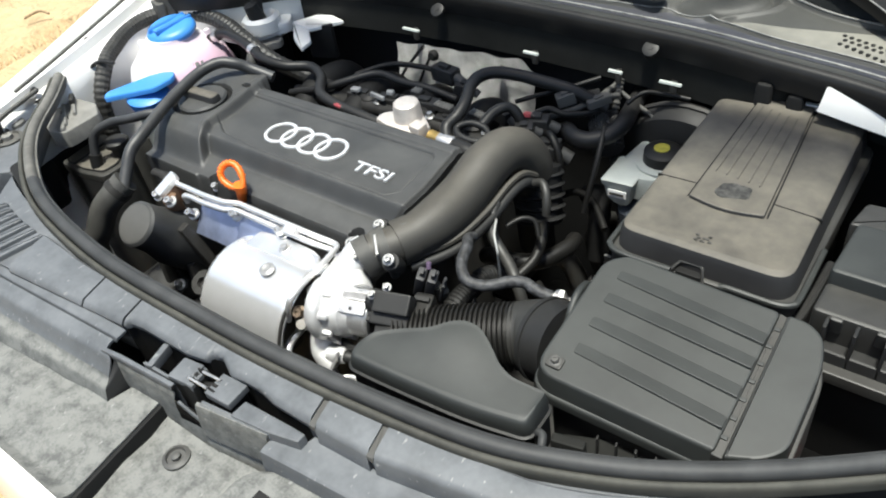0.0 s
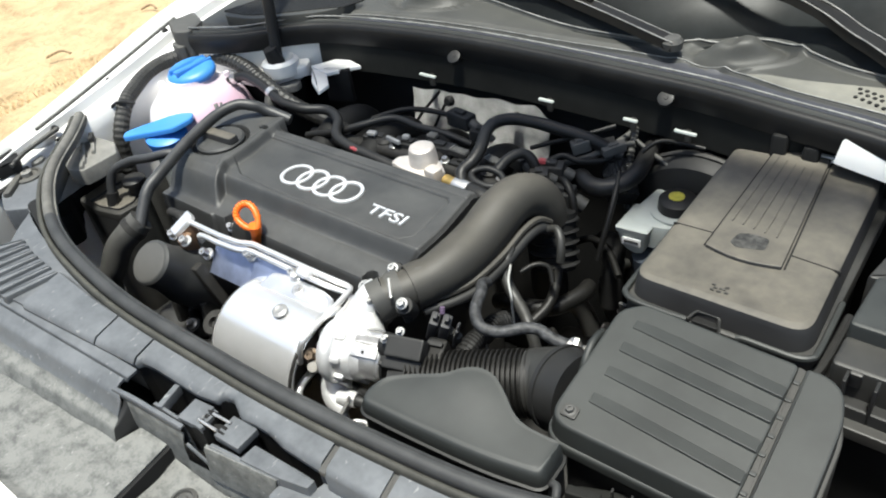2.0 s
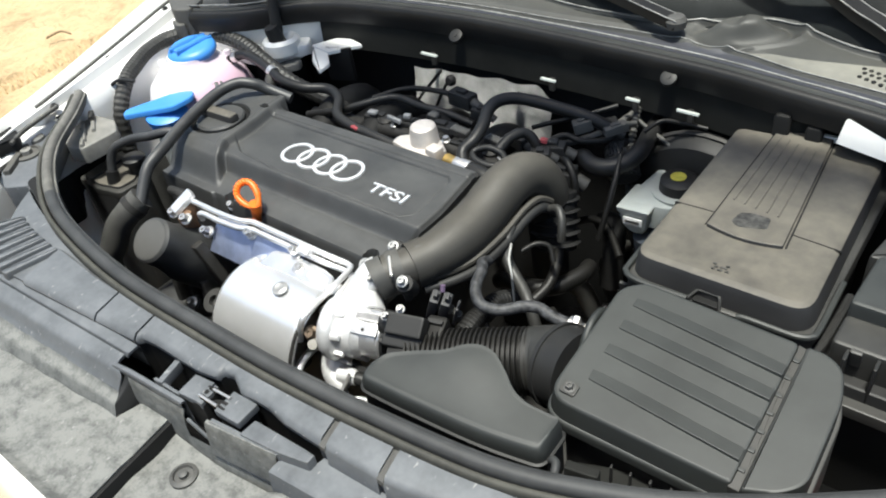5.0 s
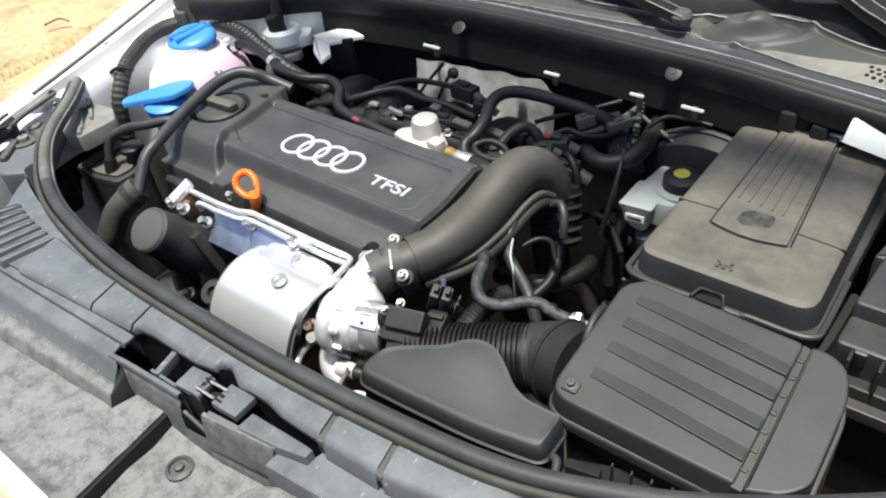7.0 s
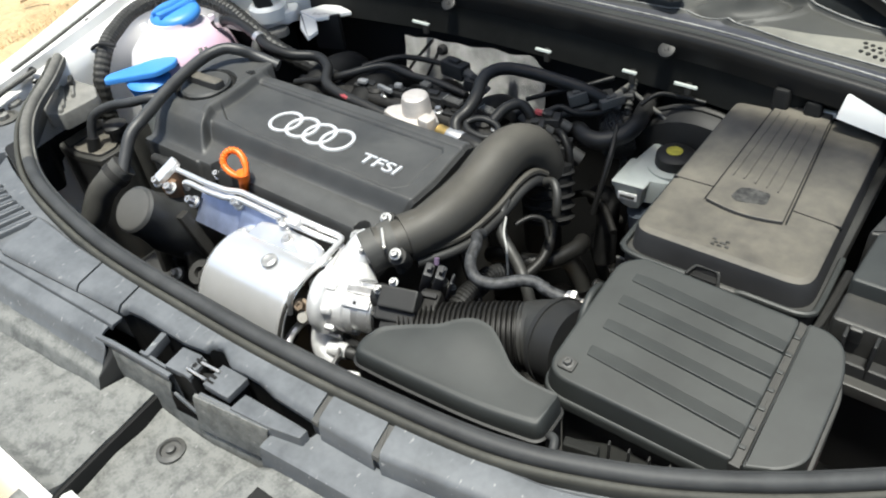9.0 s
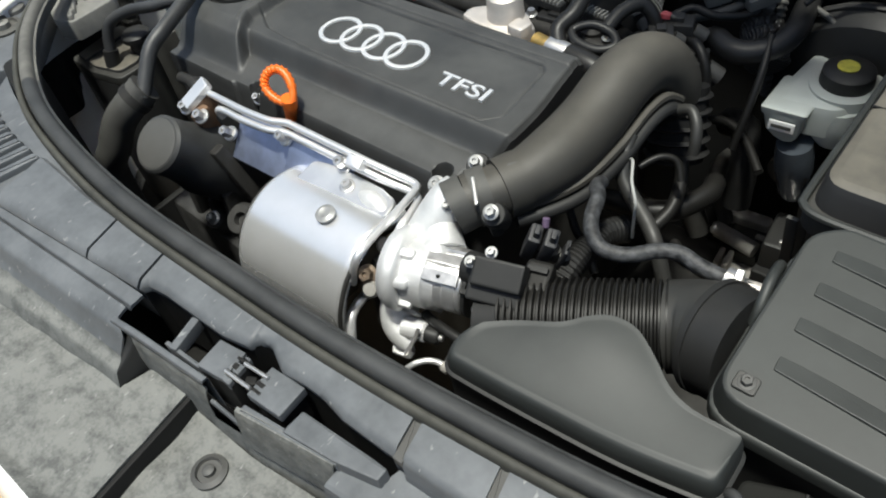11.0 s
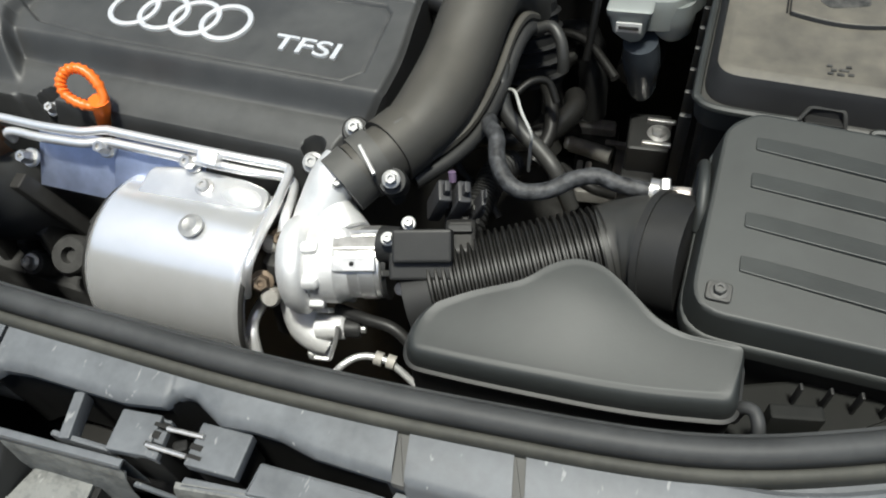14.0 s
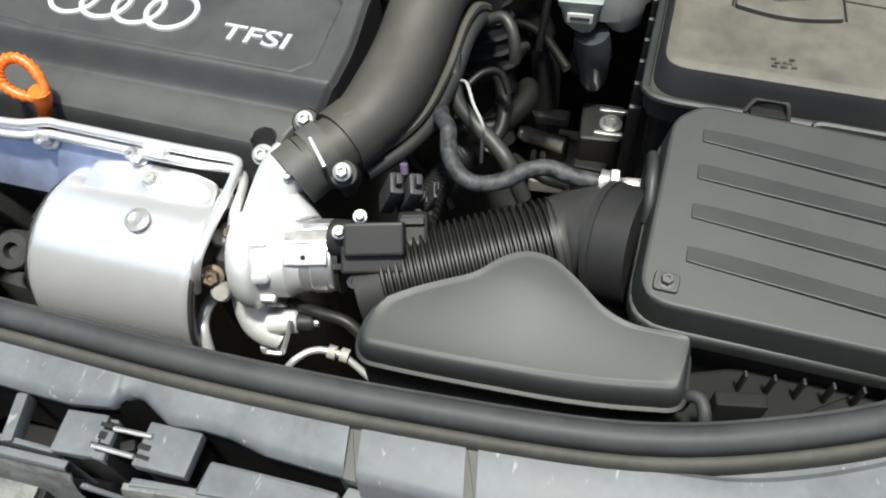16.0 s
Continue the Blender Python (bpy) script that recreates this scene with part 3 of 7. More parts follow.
# ---------------------------------------------------------------- front trim
def trim_back(x):
    return 0.378 + 0.008 * S((x + 0.30) / 0.2) + 0.30 * max(0, -x - 0.20) ** 1.75 * (1 + 0.6 * max(0, -x - 0.45)) + 0.16 * max(0, x - 0.05) ** 1.45 + 0.9 * max(0, x - 0.33) ** 1.6 - 0.011 * S((-x - 0.30) / 0.2)


def trim_front(x):
    y = 0.343 + 0.08 * min(0.0, x + 0.15) + 0.045 * max(0.0, x + 0.15) + 0.12 * max(0.0, x - 0.2)
    return y + 1.7 * max(0.0, -0.39 - x) ** 1.6 + 0.6 * max(0.0, x - 0.33) ** 1.6


TRIM_Z = lambda x: 0.912 - 0.35 * max(0, abs(x) - 0.34) ** 2

front = thing("front_trim", (0, 0.33, 0.84), "scuffed dark grey plastic trim over the front panel", "car trim")


def trim_base(u, v):
    x = -0.62 + 1.12 * u
    yb = trim_back(x) + 0.02
    yf = trim_front(x) + 0.003
    r = S((x + 0.150) / 0.004) * S((0.118 - x) / 0.006)
    yf = yf + r * (0.024 - 0.004 * S((x - 0.03) / 0.05))
    y = yb + (yf - yb) * min(1, v / 0.8)
    z = TRIM_Z(x) - 0.006
    if v > 0.8:
        z -= 0.045 * (v - 0.8) / 0.2
    return Vector((x, y, z))


part("base_panel", grid(trim_base, 260, 15), trim_plastic, front)


def plate(x0, x1, back=0.0, fronted=None, z=0.0, deep=0.012):
    """A raised plate of the trim between two joints."""
    n = 24 if x1 - x0 < 0.2 else 130
    bm = bmesh.new()
    rings = []
    for i in range(n + 1):
        x = x0 + (x1 - x0) * i / n
        yb, yf = trim_back(x) - back, (fronted or trim_front)(x)
        t = TRIM_Z(x) + z
        e = 0.0025 if 0 < i < n else 0.0045
        ring = [(yb, t - 0.012), (yb, t - e), (yb - 0.003, t), (yf + 0.006, t - 0.0005), (yf + 0.002, t - 0.002 - e * 0.4), (yf, t - 0.006), (yf - (0.002 if deep > 0.02 else -0.0005), t - deep)]
        rings.append([Vector((x - 0.22 * (y - 0.357), y, h)) for y, h in ring])
    return rings_to(bm, rings)


EDGE = ((-0.20, 0.339), (-0.1480, 0.3435), (-0.1420, 0.3500), (-0.123, 0.3525), (-0.052, 0.3535), (-0.0235, 0.3585), (-0.019, 0.365), (-0.013, 0.3683), (-0.006, 0.3683), (0.005, 0.3625), (0.014, 0.3580), (0.035, 0.3605), (0.054, 0.3605), (0.077, 0.3565), (0.116, 0.3565), (0.2, 0.36))


def latch_front(x):
    """Front edge of the middle plate, which swings back round the latch."""
    for (x0, y0), (x1, y1) in zip(EDGE, EDGE[1:]):
        if x0 <= x <= x1:
            return y0 + (y1 - y0) * (x - x0) / (x1 - x0)
    return trim_front(x)


for x0, x1 in ((-0.367, -0.2235), (-0.2205, -0.1520)):
    part("panel", plate(x0, x1), trim_plastic, front)
part("panel", plate(-0.1490, 0.1250, fronted=latch_front), trim_plastic, front)
for x0, x1 in ((0.1325, 0.1935), (0.2005, 0.48)):
    part("panel", plate(x0, x1, deep=0.032), trim_plastic, front)
for x in (0.129, 0.197):
    yb, yf = trim_back(x), trim_front(x)
    pts = [(x + d - 0.22 * (y - 0.357), y) for d, y in ((-0.004, yf), (0.004, yf), (0.004, yb), (-0.004, yb))]
    part("joint_strip", slab(pts, TRIM_Z(x) - 0.010, TRIM_Z(x) - 0.003, 0.0005, 0.0005), bar_grey, front)
for i in range(7):
    x = -0.385 - 0.0215 * i
    yb, yf = trim_back(x) - 0.004, trim_front(x) - 0.004
    skew = 0.012
    pts = [(x - 0.0065 - skew, yf), (x + 0.0065 - skew, yf), (x + 0.0065 + skew * 0.3, yb), (x - 0.0065 + skew * 0.3, yb)]
    part("rib", slab(pts, TRIM_Z(x) - 0.014, TRIM_Z(x) + 0.001, 0.003, 0.003), trim_plastic, front)


BAND = ((0.0, -0.010), (0.012, -0.012), (0.0135, -0.0165), (0.015, -0.013), (0.032, -0.018), (0.040, -0.030), (0.046, -0.038), (0.054, -0.042), (0.060, -0.056), (0.063, -0.080))
LIP = ((0.0, 0.860), (0.0, 0.899), (-0.0006, 0.9005), (-0.0048, 0.9005), (-0.0058, 0.8985), (-0.0056, 0.893), (-0.0040, 0.8912), (-0.0070, 0.884), (-0.0095, 0.868), (-0.0120, 0.834))


def band_at(x, j, k):
    """A point of the strip in front of the joint line: rolled panel (k = 0) or thin lip beside the latch (k = 1)."""
    yf = 0.342 + 0.05 * min(0.0, x + 0.15)
    yl = 0.3170 + 0.062 * (x + 0.146)
    a = int(min(j, len(BAND) - 2))
    f = j - a
    o, h, p, g = (BAND[a][0] + (BAND[a + 1][0] - BAND[a][0]) * f, BAND[a][1] + (BAND[a + 1][1] - BAND[a][1]) * f,
                  LIP[a][0] + (LIP[a + 1][0] - LIP[a][0]) * f, LIP[a][1] + (LIP[a + 1][1] - LIP[a][1]) * f)
    o *= 1 + 0.9 * max(0.0, -0.12 - x) * max(0.0, j - 5) / 4
    return Vector((x, (yf - o) * (1 - k) + (yl + p) * k, (0.912 + h) * (1 - k) + g * k))


def panel_left(u, v):
    return band_at(-0.70 + (0.5570 - 0.0050 * S(v / 0.6) + 0.017 * S((v - 0.62) / 0.12)) * u, v * 5.6, 0.0)


def lip_bar(u, v):
    p = band_at(-0.1500 + 0.115 * u, v * 5.6, 1.0)
    p.z -= 0.0035 * (1 - S(u / 0.3))
    return p


def wall_left(u, v):
    j = 5.5 + 3.5 * v
    p = band_at(-0.70 + (0.569 + 0.0095 * v) * u, j, 0.0)
    p.y += 0.0016 * noise.noise((p.x * 30, p.z * 30, 2))
    return p


def wall_right(u, v):
    x0 = -0.1310 + 0.013 * v
    p = band_at(x0 + (-0.036 - 0.004 * v - x0) * u, 5.5 + 3.5 * v, 1.0)
    p.y += 0.0010 * noise.noise((p.x * 40, p.z * 40, 4))
    return p


part("lower_panel", grid(panel_left, 140, 30, thick=0.003), trim_plastic, front)
part("lip", grid(lip_bar, 60, 24, thick=0.002), trim_plastic, front)
part("return_wall", grid(lambda u, v: wall_left(1, v).lerp(wall_right(0, v), u) + Vector((0, 0.002 * math.sin(math.pi * u), 0)), 8, 16, thick=0.002), black_plastic, front, "dark return between two walls")
part("lower_wall", grid(wall_left, 120, 18, thick=0.003), tray_plastic, front, "dirty lower wall of the trim")
part("lower_wall", grid(wall_right, 60, 18, thick=0.003), tray_plastic, front, "dirty lower wall of the trim")


def well_back(u, v):
    x = -0.1490 + 0.269 * u
    return Vector((x, latch_front(x) + 0.002, 0.9025 - 0.07 * v))


# near-black sheet paints the shade at the back of the latch opening
part("well_shade", grid(well_back, 120, 4, thick=0.003), deep_plastic, front, "near-black sheet standing in for shade in the latch opening")


def latch_wall(u, v):
    """Sloping wall below the latch, down to the tray."""
    x = -0.004 + 0.097 * u
    prof = ((0.012, 0.868), (0.0085, 0.866), (0.0045, 0.856), (0.0, 0.842), (-0.004, 0.830))
    i = v * 4
    a = int(min(i, 3))
    o, z = (prof[a][m] + (prof[a + 1][m] - prof[a][m]) * (i - a) for m in (0, 1))
    return Vector((x, 0.302 + 0.155 * (x + 0.071) + o + 0.0008 * noise.noise((x * 40, z * 40, 3)), z))


part("wall", grid(latch_wall, 60, 16, thick=0.003), tray_plastic, front)
part("wall", grid(lambda u, v: Vector((-0.044 + 0.042 * u, 0.3125 + 0.003 * u - 0.004 * v, 0.853 + 0.004 * u - 0.022 * v)), 20, 6, thick=0.003), tray_plastic, front)
part("slit_rail", block((-0.020, 0.3175, 0.872), (0.030, 0.003, 0.004), (0, 38, 6), 0.001), trim_plastic, front, "grey rail inside a dark slit")


def plateau_wall(u, v):
    x = 0.001 + 0.089 * u
    prof = ((0.004, 0.8968), (0.0005, 0.8955), (-0.001, 0.892), (-0.004, 0.872), (-0.006, 0.855))
    i = v * 4
    a = int(min(i, 3))
    o, z = (prof[a][m] + (prof[a + 1][m] - prof[a][m]) * (i - a) for m in (0, 1))
    return Vector((x, 0.3185 + 0.145 * (x - 0.006) + o, z))


part("wall", grid(plateau_wall, 40, 16, thick=0.003), tray_plastic, front)
part("lower_panel", slab([(0.044, 0.327), (0.090, 0.3325), (0.1235, 0.340), (0.1235, 0.3500), (0.110, 0.3500), (0.045, 0.3470)], 0.86, 0.8990, 0.0015, 0.0015), trim_plastic, front)
part("edge_strip", slab([(0.004, 0.3200), (0.092, 0.3320), (0.092, 0.3360), (0.004, 0.3262)], 0.87, 0.8965, 0.001, 0.001), trim_plastic, front)


def shelf(u, v):
    """Shelf in front of the raised plates, with a rolled front edge."""
    x = 0.090 + 0.39 * u
    yf = 0.318 + 0.08 * (x - 0.092) + 0.9 * max(0.0, x - 0.24) ** 1.7
    yb = trim_front(x) + 0.002 if x > 0.124 else 0.339
    prof = ((yb, 0.8865), (yf + 0.004, 0.8865), (yf + 0.001, 0.8852), (yf, 0.882), (yf - 0.004, 0.855))
    i = v * 4
    k = int(min(i, 3))
    y, z = (prof[k][m] + (prof[k + 1][m] - prof[k][m]) * (i - k) for m in (0, 1))
    return Vector((x, y, z))


part("lower_panel", grid(shelf, 90, 16, thick=0.003), trim_plastic, front)
pts = [(0.075, 0.245), (0.24, 0.255), (0.25, 0.335), (0.10, 0.320), (0.075, 0.300)]
low = part("lower_panel", slab(pts, 0.82, 0.866, 0.018, 0.006), tray_plastic, front)
# solid near-black squares paint the shade inside two openings
for x in (0.105, 0.140):
    part("opening", box(x, x + 0.024, 0.276, 0.296, 0.860, 0.8665, 0.001), deep_plastic, low, "raised near-black square standing in for a shaded opening")

# weatherstrip round the front of the bay
strip_path = spline([(-0.771, 0.650, 0.907), (-0.720, 0.603, 0.907), (-0.643, 0.526, 0.910), (-0.567, 0.476, 0.913), (-0.470, 0.432, 0.915), (-0.368, 0.408, 0.916), (-0.232, 0.392, 0.916), (-0.07, 0.391, 0.916),
                     (0.04, 0.393, 0.916), (0.157, 0.401, 0.916), (0.275, 0.4155, 0.916), (0.36, 0.4430, 0.916), (0.43, 0.478, 0.915), (0.51, 0.533, 0.912), (0.60, 0.61, 0.908), (0.70, 0.72, 0.905)], 7)
lip_prof = [(0.0140, -0.010), (0.0140, -0.0020), (0.0132, 0.0008), (0.0115, 0.0024), (0.0092, 0.0029), (0.0076, 0.0021), (0.0068, 0.0002), (0.0064, -0.004), (0.0062, -0.012)]
bulb_prof = [(0.0058, -0.012), (0.0056, -0.002), (0.0053, 0.0020), (0.0042, 0.0050), (0.0016, 0.0074), (-0.0018, 0.0084), (-0.0052, 0.0080), (-0.0084, 0.0060), (-0.0102, 0.0028), (-0.0108, 0.0004), (-0.0132, -0.0004), (-0.0138, -0.006), (-0.011, -0.014)]
weather = thing("weatherstrip", (0, 0.39, 0.9), "black rubber weatherstrip along the front of the bay", "rubber seal")
part("lip", sweep(lip_prof, strip_path), lip_rubber, weather, smooth=50)
split = min(range(len(strip_path)), key=lambda k: abs(strip_path[k].x + 0.50))
part("bulb", sweep(bulb_prof, strip_path[split:]), strip_rubber, weather, smooth=50)
# the end length takes a paler rubber than the rest of the seal
part("end_section", sweep(bulb_prof, strip_path[:split + 1]), pale_rubber, weather, "paler grey-brown end of the seal", smooth=50)
pts = [(-0.6, 0.490), (-0.47, 0.436), (-0.36, 0.412), (-0.1, 0.40), (0.2, 0.41), (0.4, 0.47), (0.6, 0.63), (0.6, 0.60), (0.4, 0.43), (0.2, 0.385), (-0.1, 0.375), (-0.36, 0.385), (-0.6, 0.455)]
part("cross_member", slab(pts, 0.55, 0.900, 0.01, 0.003), deep_plastic, body, "black cross member below the weatherstrip")

# tray in front of the latch, and bumper
tray = thing("bumper_tray", (0, 0.25, 0.80), "dirty grey plastic tray behind the bumper", "car trim")


def tray_sheet(u, v):
    x = -0.75 + 0.6785 * u
    yb = 0.288 + 0.026 * S((x + 0.124) / 0.010) + 0.10 * min(0.0, x + 0.12)
    y = 0.185 + v * (yb - 0.185)
    z = 0.8575 + 0.003 * noise.noise((x * 14, y * 20, 1)) + 0.0012 * noise.noise((x * 60, y * 60, 7)) + 0.006 * S((0.1 - v) / 0.1)
    return Vector((x + 0.12 * (0.307 - y) * u ** 8, y, z))


part("tray_panel", grid(tray_sheet, 90, 30, thick=0.05), tray_plastic, tray)


def low_tray(u, v):
    x = -0.11 + 0.62 * u
    y = 0.15 + v * (0.160 + 0.10 * max(0.0, x))
    z = 0.838 + 0.004 * noise.noise((x * 30, y * 30, 5)) - 0.004 * math.exp(-((x - 0.016) / 0.0025) ** 2)
    return Vector((x, y, z))


part("tray_panel", grid(low_tray, 90, 40), tray_plastic, tray)
part("step", slab([(-0.0535, 0.16), (-0.0490, 0.16), (-0.0665, 0.312), (-0.0715, 0.312)], 0.80, 0.8555, 0.001, 0.001), deep_plastic, tray, "dark step between the two levels of the tray")
b = part("fastener", lathe([(0.0145, 0), (0.0145, 0.003), (0.0105, 0.005), (0.0095, 0.002), (0.005, 0.002), (0.005, 0.006), (0.003, 0.007)], (-0.015, 0.282, 0.838)), bar_grey, tray, "dusty round plastic fastener")
bumper_path = [Vector((x, 0.183 + 0.10 * max(0, abs(x) - 0.1) ** 2  , 0.852)) for x in [-0.95 + 0.05 * i for i in range(39)]]
bm = sweep([(-0.018, -0.05), (-0.016, -0.004), (-0.008, 0.0), (0.002, -0.002), (0.010, -0.010), (0.018, -0.04), (0.026, -0.12), (0.020, -0.5), (0.0, -0.5)], bumper_path)
alone("bumper", bm, white_paint, "white painted front bumper edge", "bumper", smooth=60)

# ---------------------------------------------------------------- hood latch
latch = thing("hood_latch", (0.0, 0.335, 0.85), "black hood latch with two bare steel pins", "hood latch")
# black floor stands in for the depth and shade of the opening
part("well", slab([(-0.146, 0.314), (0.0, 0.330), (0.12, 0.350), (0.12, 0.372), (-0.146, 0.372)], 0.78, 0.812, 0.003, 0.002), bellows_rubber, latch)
part("bracket", block((-0.0842, 0.3390, 0.893), (0.0075, 0.031, 0.012), (0, 0, 15), 0.001), trim_plastic, latch)
part("rail", slab([(-0.092, 0.3240), (-0.050, 0.3255), (-0.050, 0.3290), (-0.092, 0.3278)], 0.884, 0.8965, 0.001, 0.001), trim_plastic, latch)
# sunlit tops and shaded sides put into colour: grey plates on near-black bodies
part("housing", slab([(-0.0489, 0.3271), (-0.0155, 0.3292), (-0.0188, 0.3535), (-0.0532, 0.3535)], 0.850, 0.8965, 0.001, 0.001), deep_plastic, latch)
part("housing_lit_top", block((-0.0382, 0.3405, 0.8968), (0.0272, 0.0262, 0.0075), (0, 0, 7), 0.001), trim_plastic, latch)
for y0, y1 in ((0.3290, 0.3338), (0.3385, 0.3466), (0.3516, 0.3537)):
    part("finger", slab([(-0.0234, y0), (-0.0156 - 0.13 * (y0 - 0.329), y0), (-0.0156 - 0.13 * (y1 - 0.329), y1), (-0.0254, y1)], 0.893, 0.9003, 0.0005, 0.0006), trim_plastic, latch)
# raised black boxes stand in for the shade inside the slots
part("slot", box(-0.0262, -0.0212, 0.3405, 0.3452, 0.897, 0.9009, 0.0003), bellows_rubber, latch)
part("slot", box(-0.0285, -0.0200, 0.3477, 0.3503, 0.897, 0.9009, 0.0003), bellows_rubber, latch)
part("slot", box(-0.0280, -0.0200, 0.3350, 0.3378, 0.897, 0.9009, 0.0003), bellows_rubber, latch)
# second housing, its side again coloured near black for shade
part("housing", block((0.018, 0.3458, 0.880), (0.031, 0.024, 0.030), (0, 0, 3), 0.002), deep_plastic, latch)
part("housing_lit_top", block((0.018, 0.3458, 0.897), (0.034, 0.027, 0.008), (0, 0, 3), 0.001), trim_plastic, latch)
# black boxes again, for the shaded slots of the second housing
for x0, x1, y0, y1 in ((0.0006, 0.0085, 0.3412, 0.3448), (0.0020, 0.0108, 0.3360, 0.3385)):
    part("slot", box(x0, x1, y0, y1, 0.898, 0.9016, 0.0003), bellows_rubber, latch)
part("catch", block((-0.010, 0.3425, 0.888), (0.010, 0.008, 0.012), (0, 0, 30), 0.002), deep_plastic, latch)
for (x0, y0), (x1, y1) in (((-0.0175, 0.3478), (0.0068, 0.3495)), ((-0.0250, 0.3351), (0.0024, 0.3357))):
    part("pin", tube([(x0, y0, 0.9030), (x1, y1, 0.9030)], 0.0016, 8, 1, smooth=False), zinc, latch, "bare steel pin")
# added black box: blocks the view to the ground, keeps the opening dark
part("filler_box", box(-0.70, 0.55, 0.21, 0.42, 0.70, 0.800, 0.004), bellows_rubber, latch)

# ---------------------------------------------------------------- engine
engine = thing("engine_block", (-0.22, 0.7, 0.35), "dark engine block below the cover", "engine")
part("block", slab([(-0.47, 0.60), (-0.03, 0.60), (-0.01, 0.82), (-0.48, 0.84)], 0.35, 0.84, 0.02, 0.01), dark_metal, engine)
part("gearbox", slab([(-0.02, 0.62), (0.30, 0.66), (0.30, 1.0), (-0.02, 1.0)], 0.30, 0.49, 0.03, 0.02), dark_metal, engine)

cover = thing("engine_cover", (-0.24, 0.70, 0.84), "black plastic engine cover with raised chrome lettering", "engine cover")


def panel_in(x, y):
    """How far inside the sunken name panel a place lies, in metres (negative outside)."""
    lines = [(-0.420, 0.706, -0.352, 0.6655), (-0.352, 0.6655, -0.275, 0.6585), (-0.275, 0.6585, -0.038, 0.6565), (-0.038, 0.6565, -0.0225, 0.671), (-0.0225, 0.671, -0.0275, 0.748), (-0.0275, 0.748, -0.036, 0.757), (-0.036, 0.757, -0.42, 0.7615)]
    d = 1.0
    for x0, y0, x1, y1 in lines:
        n = math.hypot(x1 - x0, y1 - y0)
        d = min(d, ((x1 - x0) * (y - y0) - (y1 - y0) * (x - x0)) / n)
    return d


def cover_top(x, y):
    # name panel, rounded front slope, flat ledge and front lip
    zf = 0.9025 - 0.0225 * S((0.6535 - y) / 0.0195) - 0.006 * S((0.634 - y) / 0.030) - 0.040 * S((0.600 - y) / 0.012)
    d = panel_in(x, y)
    zf -= 0.0024 * S(d / 0.0022)
    zf -= 0.0020 * math.exp(-((d - 0.0008) / 0.0013) ** 2)
    # raised block round the oil cap, with its own lower ledge
    zl = 0.9135 - 0.010 * S((0.654 - y) / 0.026) - 0.029 * S((0.636 - y) / 0.030) - 0.022 * S((0.596 - y) / 0.007)
    edge = -0.376 + 0.55 * max(0.0, 0.668 - y) - 0.010 * S((y - 0.70) / 0.08)
    left = S((edge - x) / 0.012)
    z = zf * (1 - left) + zl * left
    z += 0.0012 * math.exp(-((edge - 0.019 - x) / 0.0016) ** 2) * S((y - 0.64) / 0.02)
    # rear strip with a step, and the drop behind it
    rear = 0.0018 * S((y - 0.764) / 0.002) - 0.0030 * S((y - 0.776) / 0.003) - 0.012 * S((y - 0.782) / 0.010)
    z += rear * (1 - left)
    # sockets of the two fixings, the dipstick and the slot at the rear
    for px, py, r in ((-0.312, 0.603, 0.0105), (-0.046, 0.606, 0.0105), (-0.250, 0.598, 0.009)):
        z -= 0.020 * S((r - math.hypot(x - px, y - py)) / 0.003)
    z -= 0.012 * S((0.0055 - math.hypot((x + 0.4055) * 0.6, y - 0.764)) / 0.002)
    # round well of the oil cap
    r = math.hypot(x + 0.442, y - 0.706)
    z -= 0.009 * S((0.0465 - r) / 0.003)
    return z


def cover_sheet(u, v):
    y0 = 0.590 + 0.006 * S((0.10 - u) / 0.1)
    y1 = 0.7905 + 0.014 * S((0.24 - u) / 0.05)
    y = y0 + (y1 - y0) * v
    x0 = -0.470 - 0.046 * S(v / 1.0) + 0.016 * S((v - 0.9) / 0.1)
    x1 = -0.026 + 0.028 * S((y - 0.608) / 0.050) - 0.010 * S((y - 0.68) / 0.10)
    x = x0 + (x1 - x0) * u
    z = cover_top(x, y)
    e = min(u, 1 - u) * 0.46
    z -= 0.006 * (1 - S(e / 0.006)) ** 2
    return Vector((x, y, z))


part("shell", grid(cover_sheet, 340, 190, thick=0.06), cover_plastic, cover, smooth=35)
# badge of four linked rings and the lettering beside it
badge = part("badge", box(-0.2235, -0.2215, 0.6995, 0.7005, 0.896, 0.8985, 0.0002), badge_chrome, cover, "chrome badge of linked rings")
for i in range(4):
    cx = -0.2695 + 0.0328 * i
    ring = [Vector((cx + 0.0225 * math.cos(a), 0.7035 + 0.0225 * math.sin(a), 0.9005 + 0.0006 * (i % 2))) for a in [k * math.pi / 24 for k in range(48)]]
    bm = bmesh.new()
    rr = []
    for k, q in enumerate(ring):
        out = (q - Vector((cx, 0.7035, q.z))).normalized()
        rr.append([q + out * o + Vector((0, 0, u)) for o, u in ((-0.0028, -0.002), (-0.0024, 0.0014), (0, 0.0022), (0.0024, 0.0014), (0.0028, -0.002))])
    rings_to(bm, rr, closed=True)
    part("ring", bm, badge_chrome, badge)
part("lettering", text_mesh("TFSI", 0.0265, 0.0018, pose(-0.1165, 0.6815, 0.9005, 0, 0, -1.0), 1.38), badge_chrome, cover, "raised chrome letters", 30)
# oil cap
cap = thing("oil_filler_cap", (-0.442, 0.706, 0.90), "round black oil filler cap sunk in the engine cover", "oil cap")
oz = cover_top(-0.442, 0.706) + 0.0025
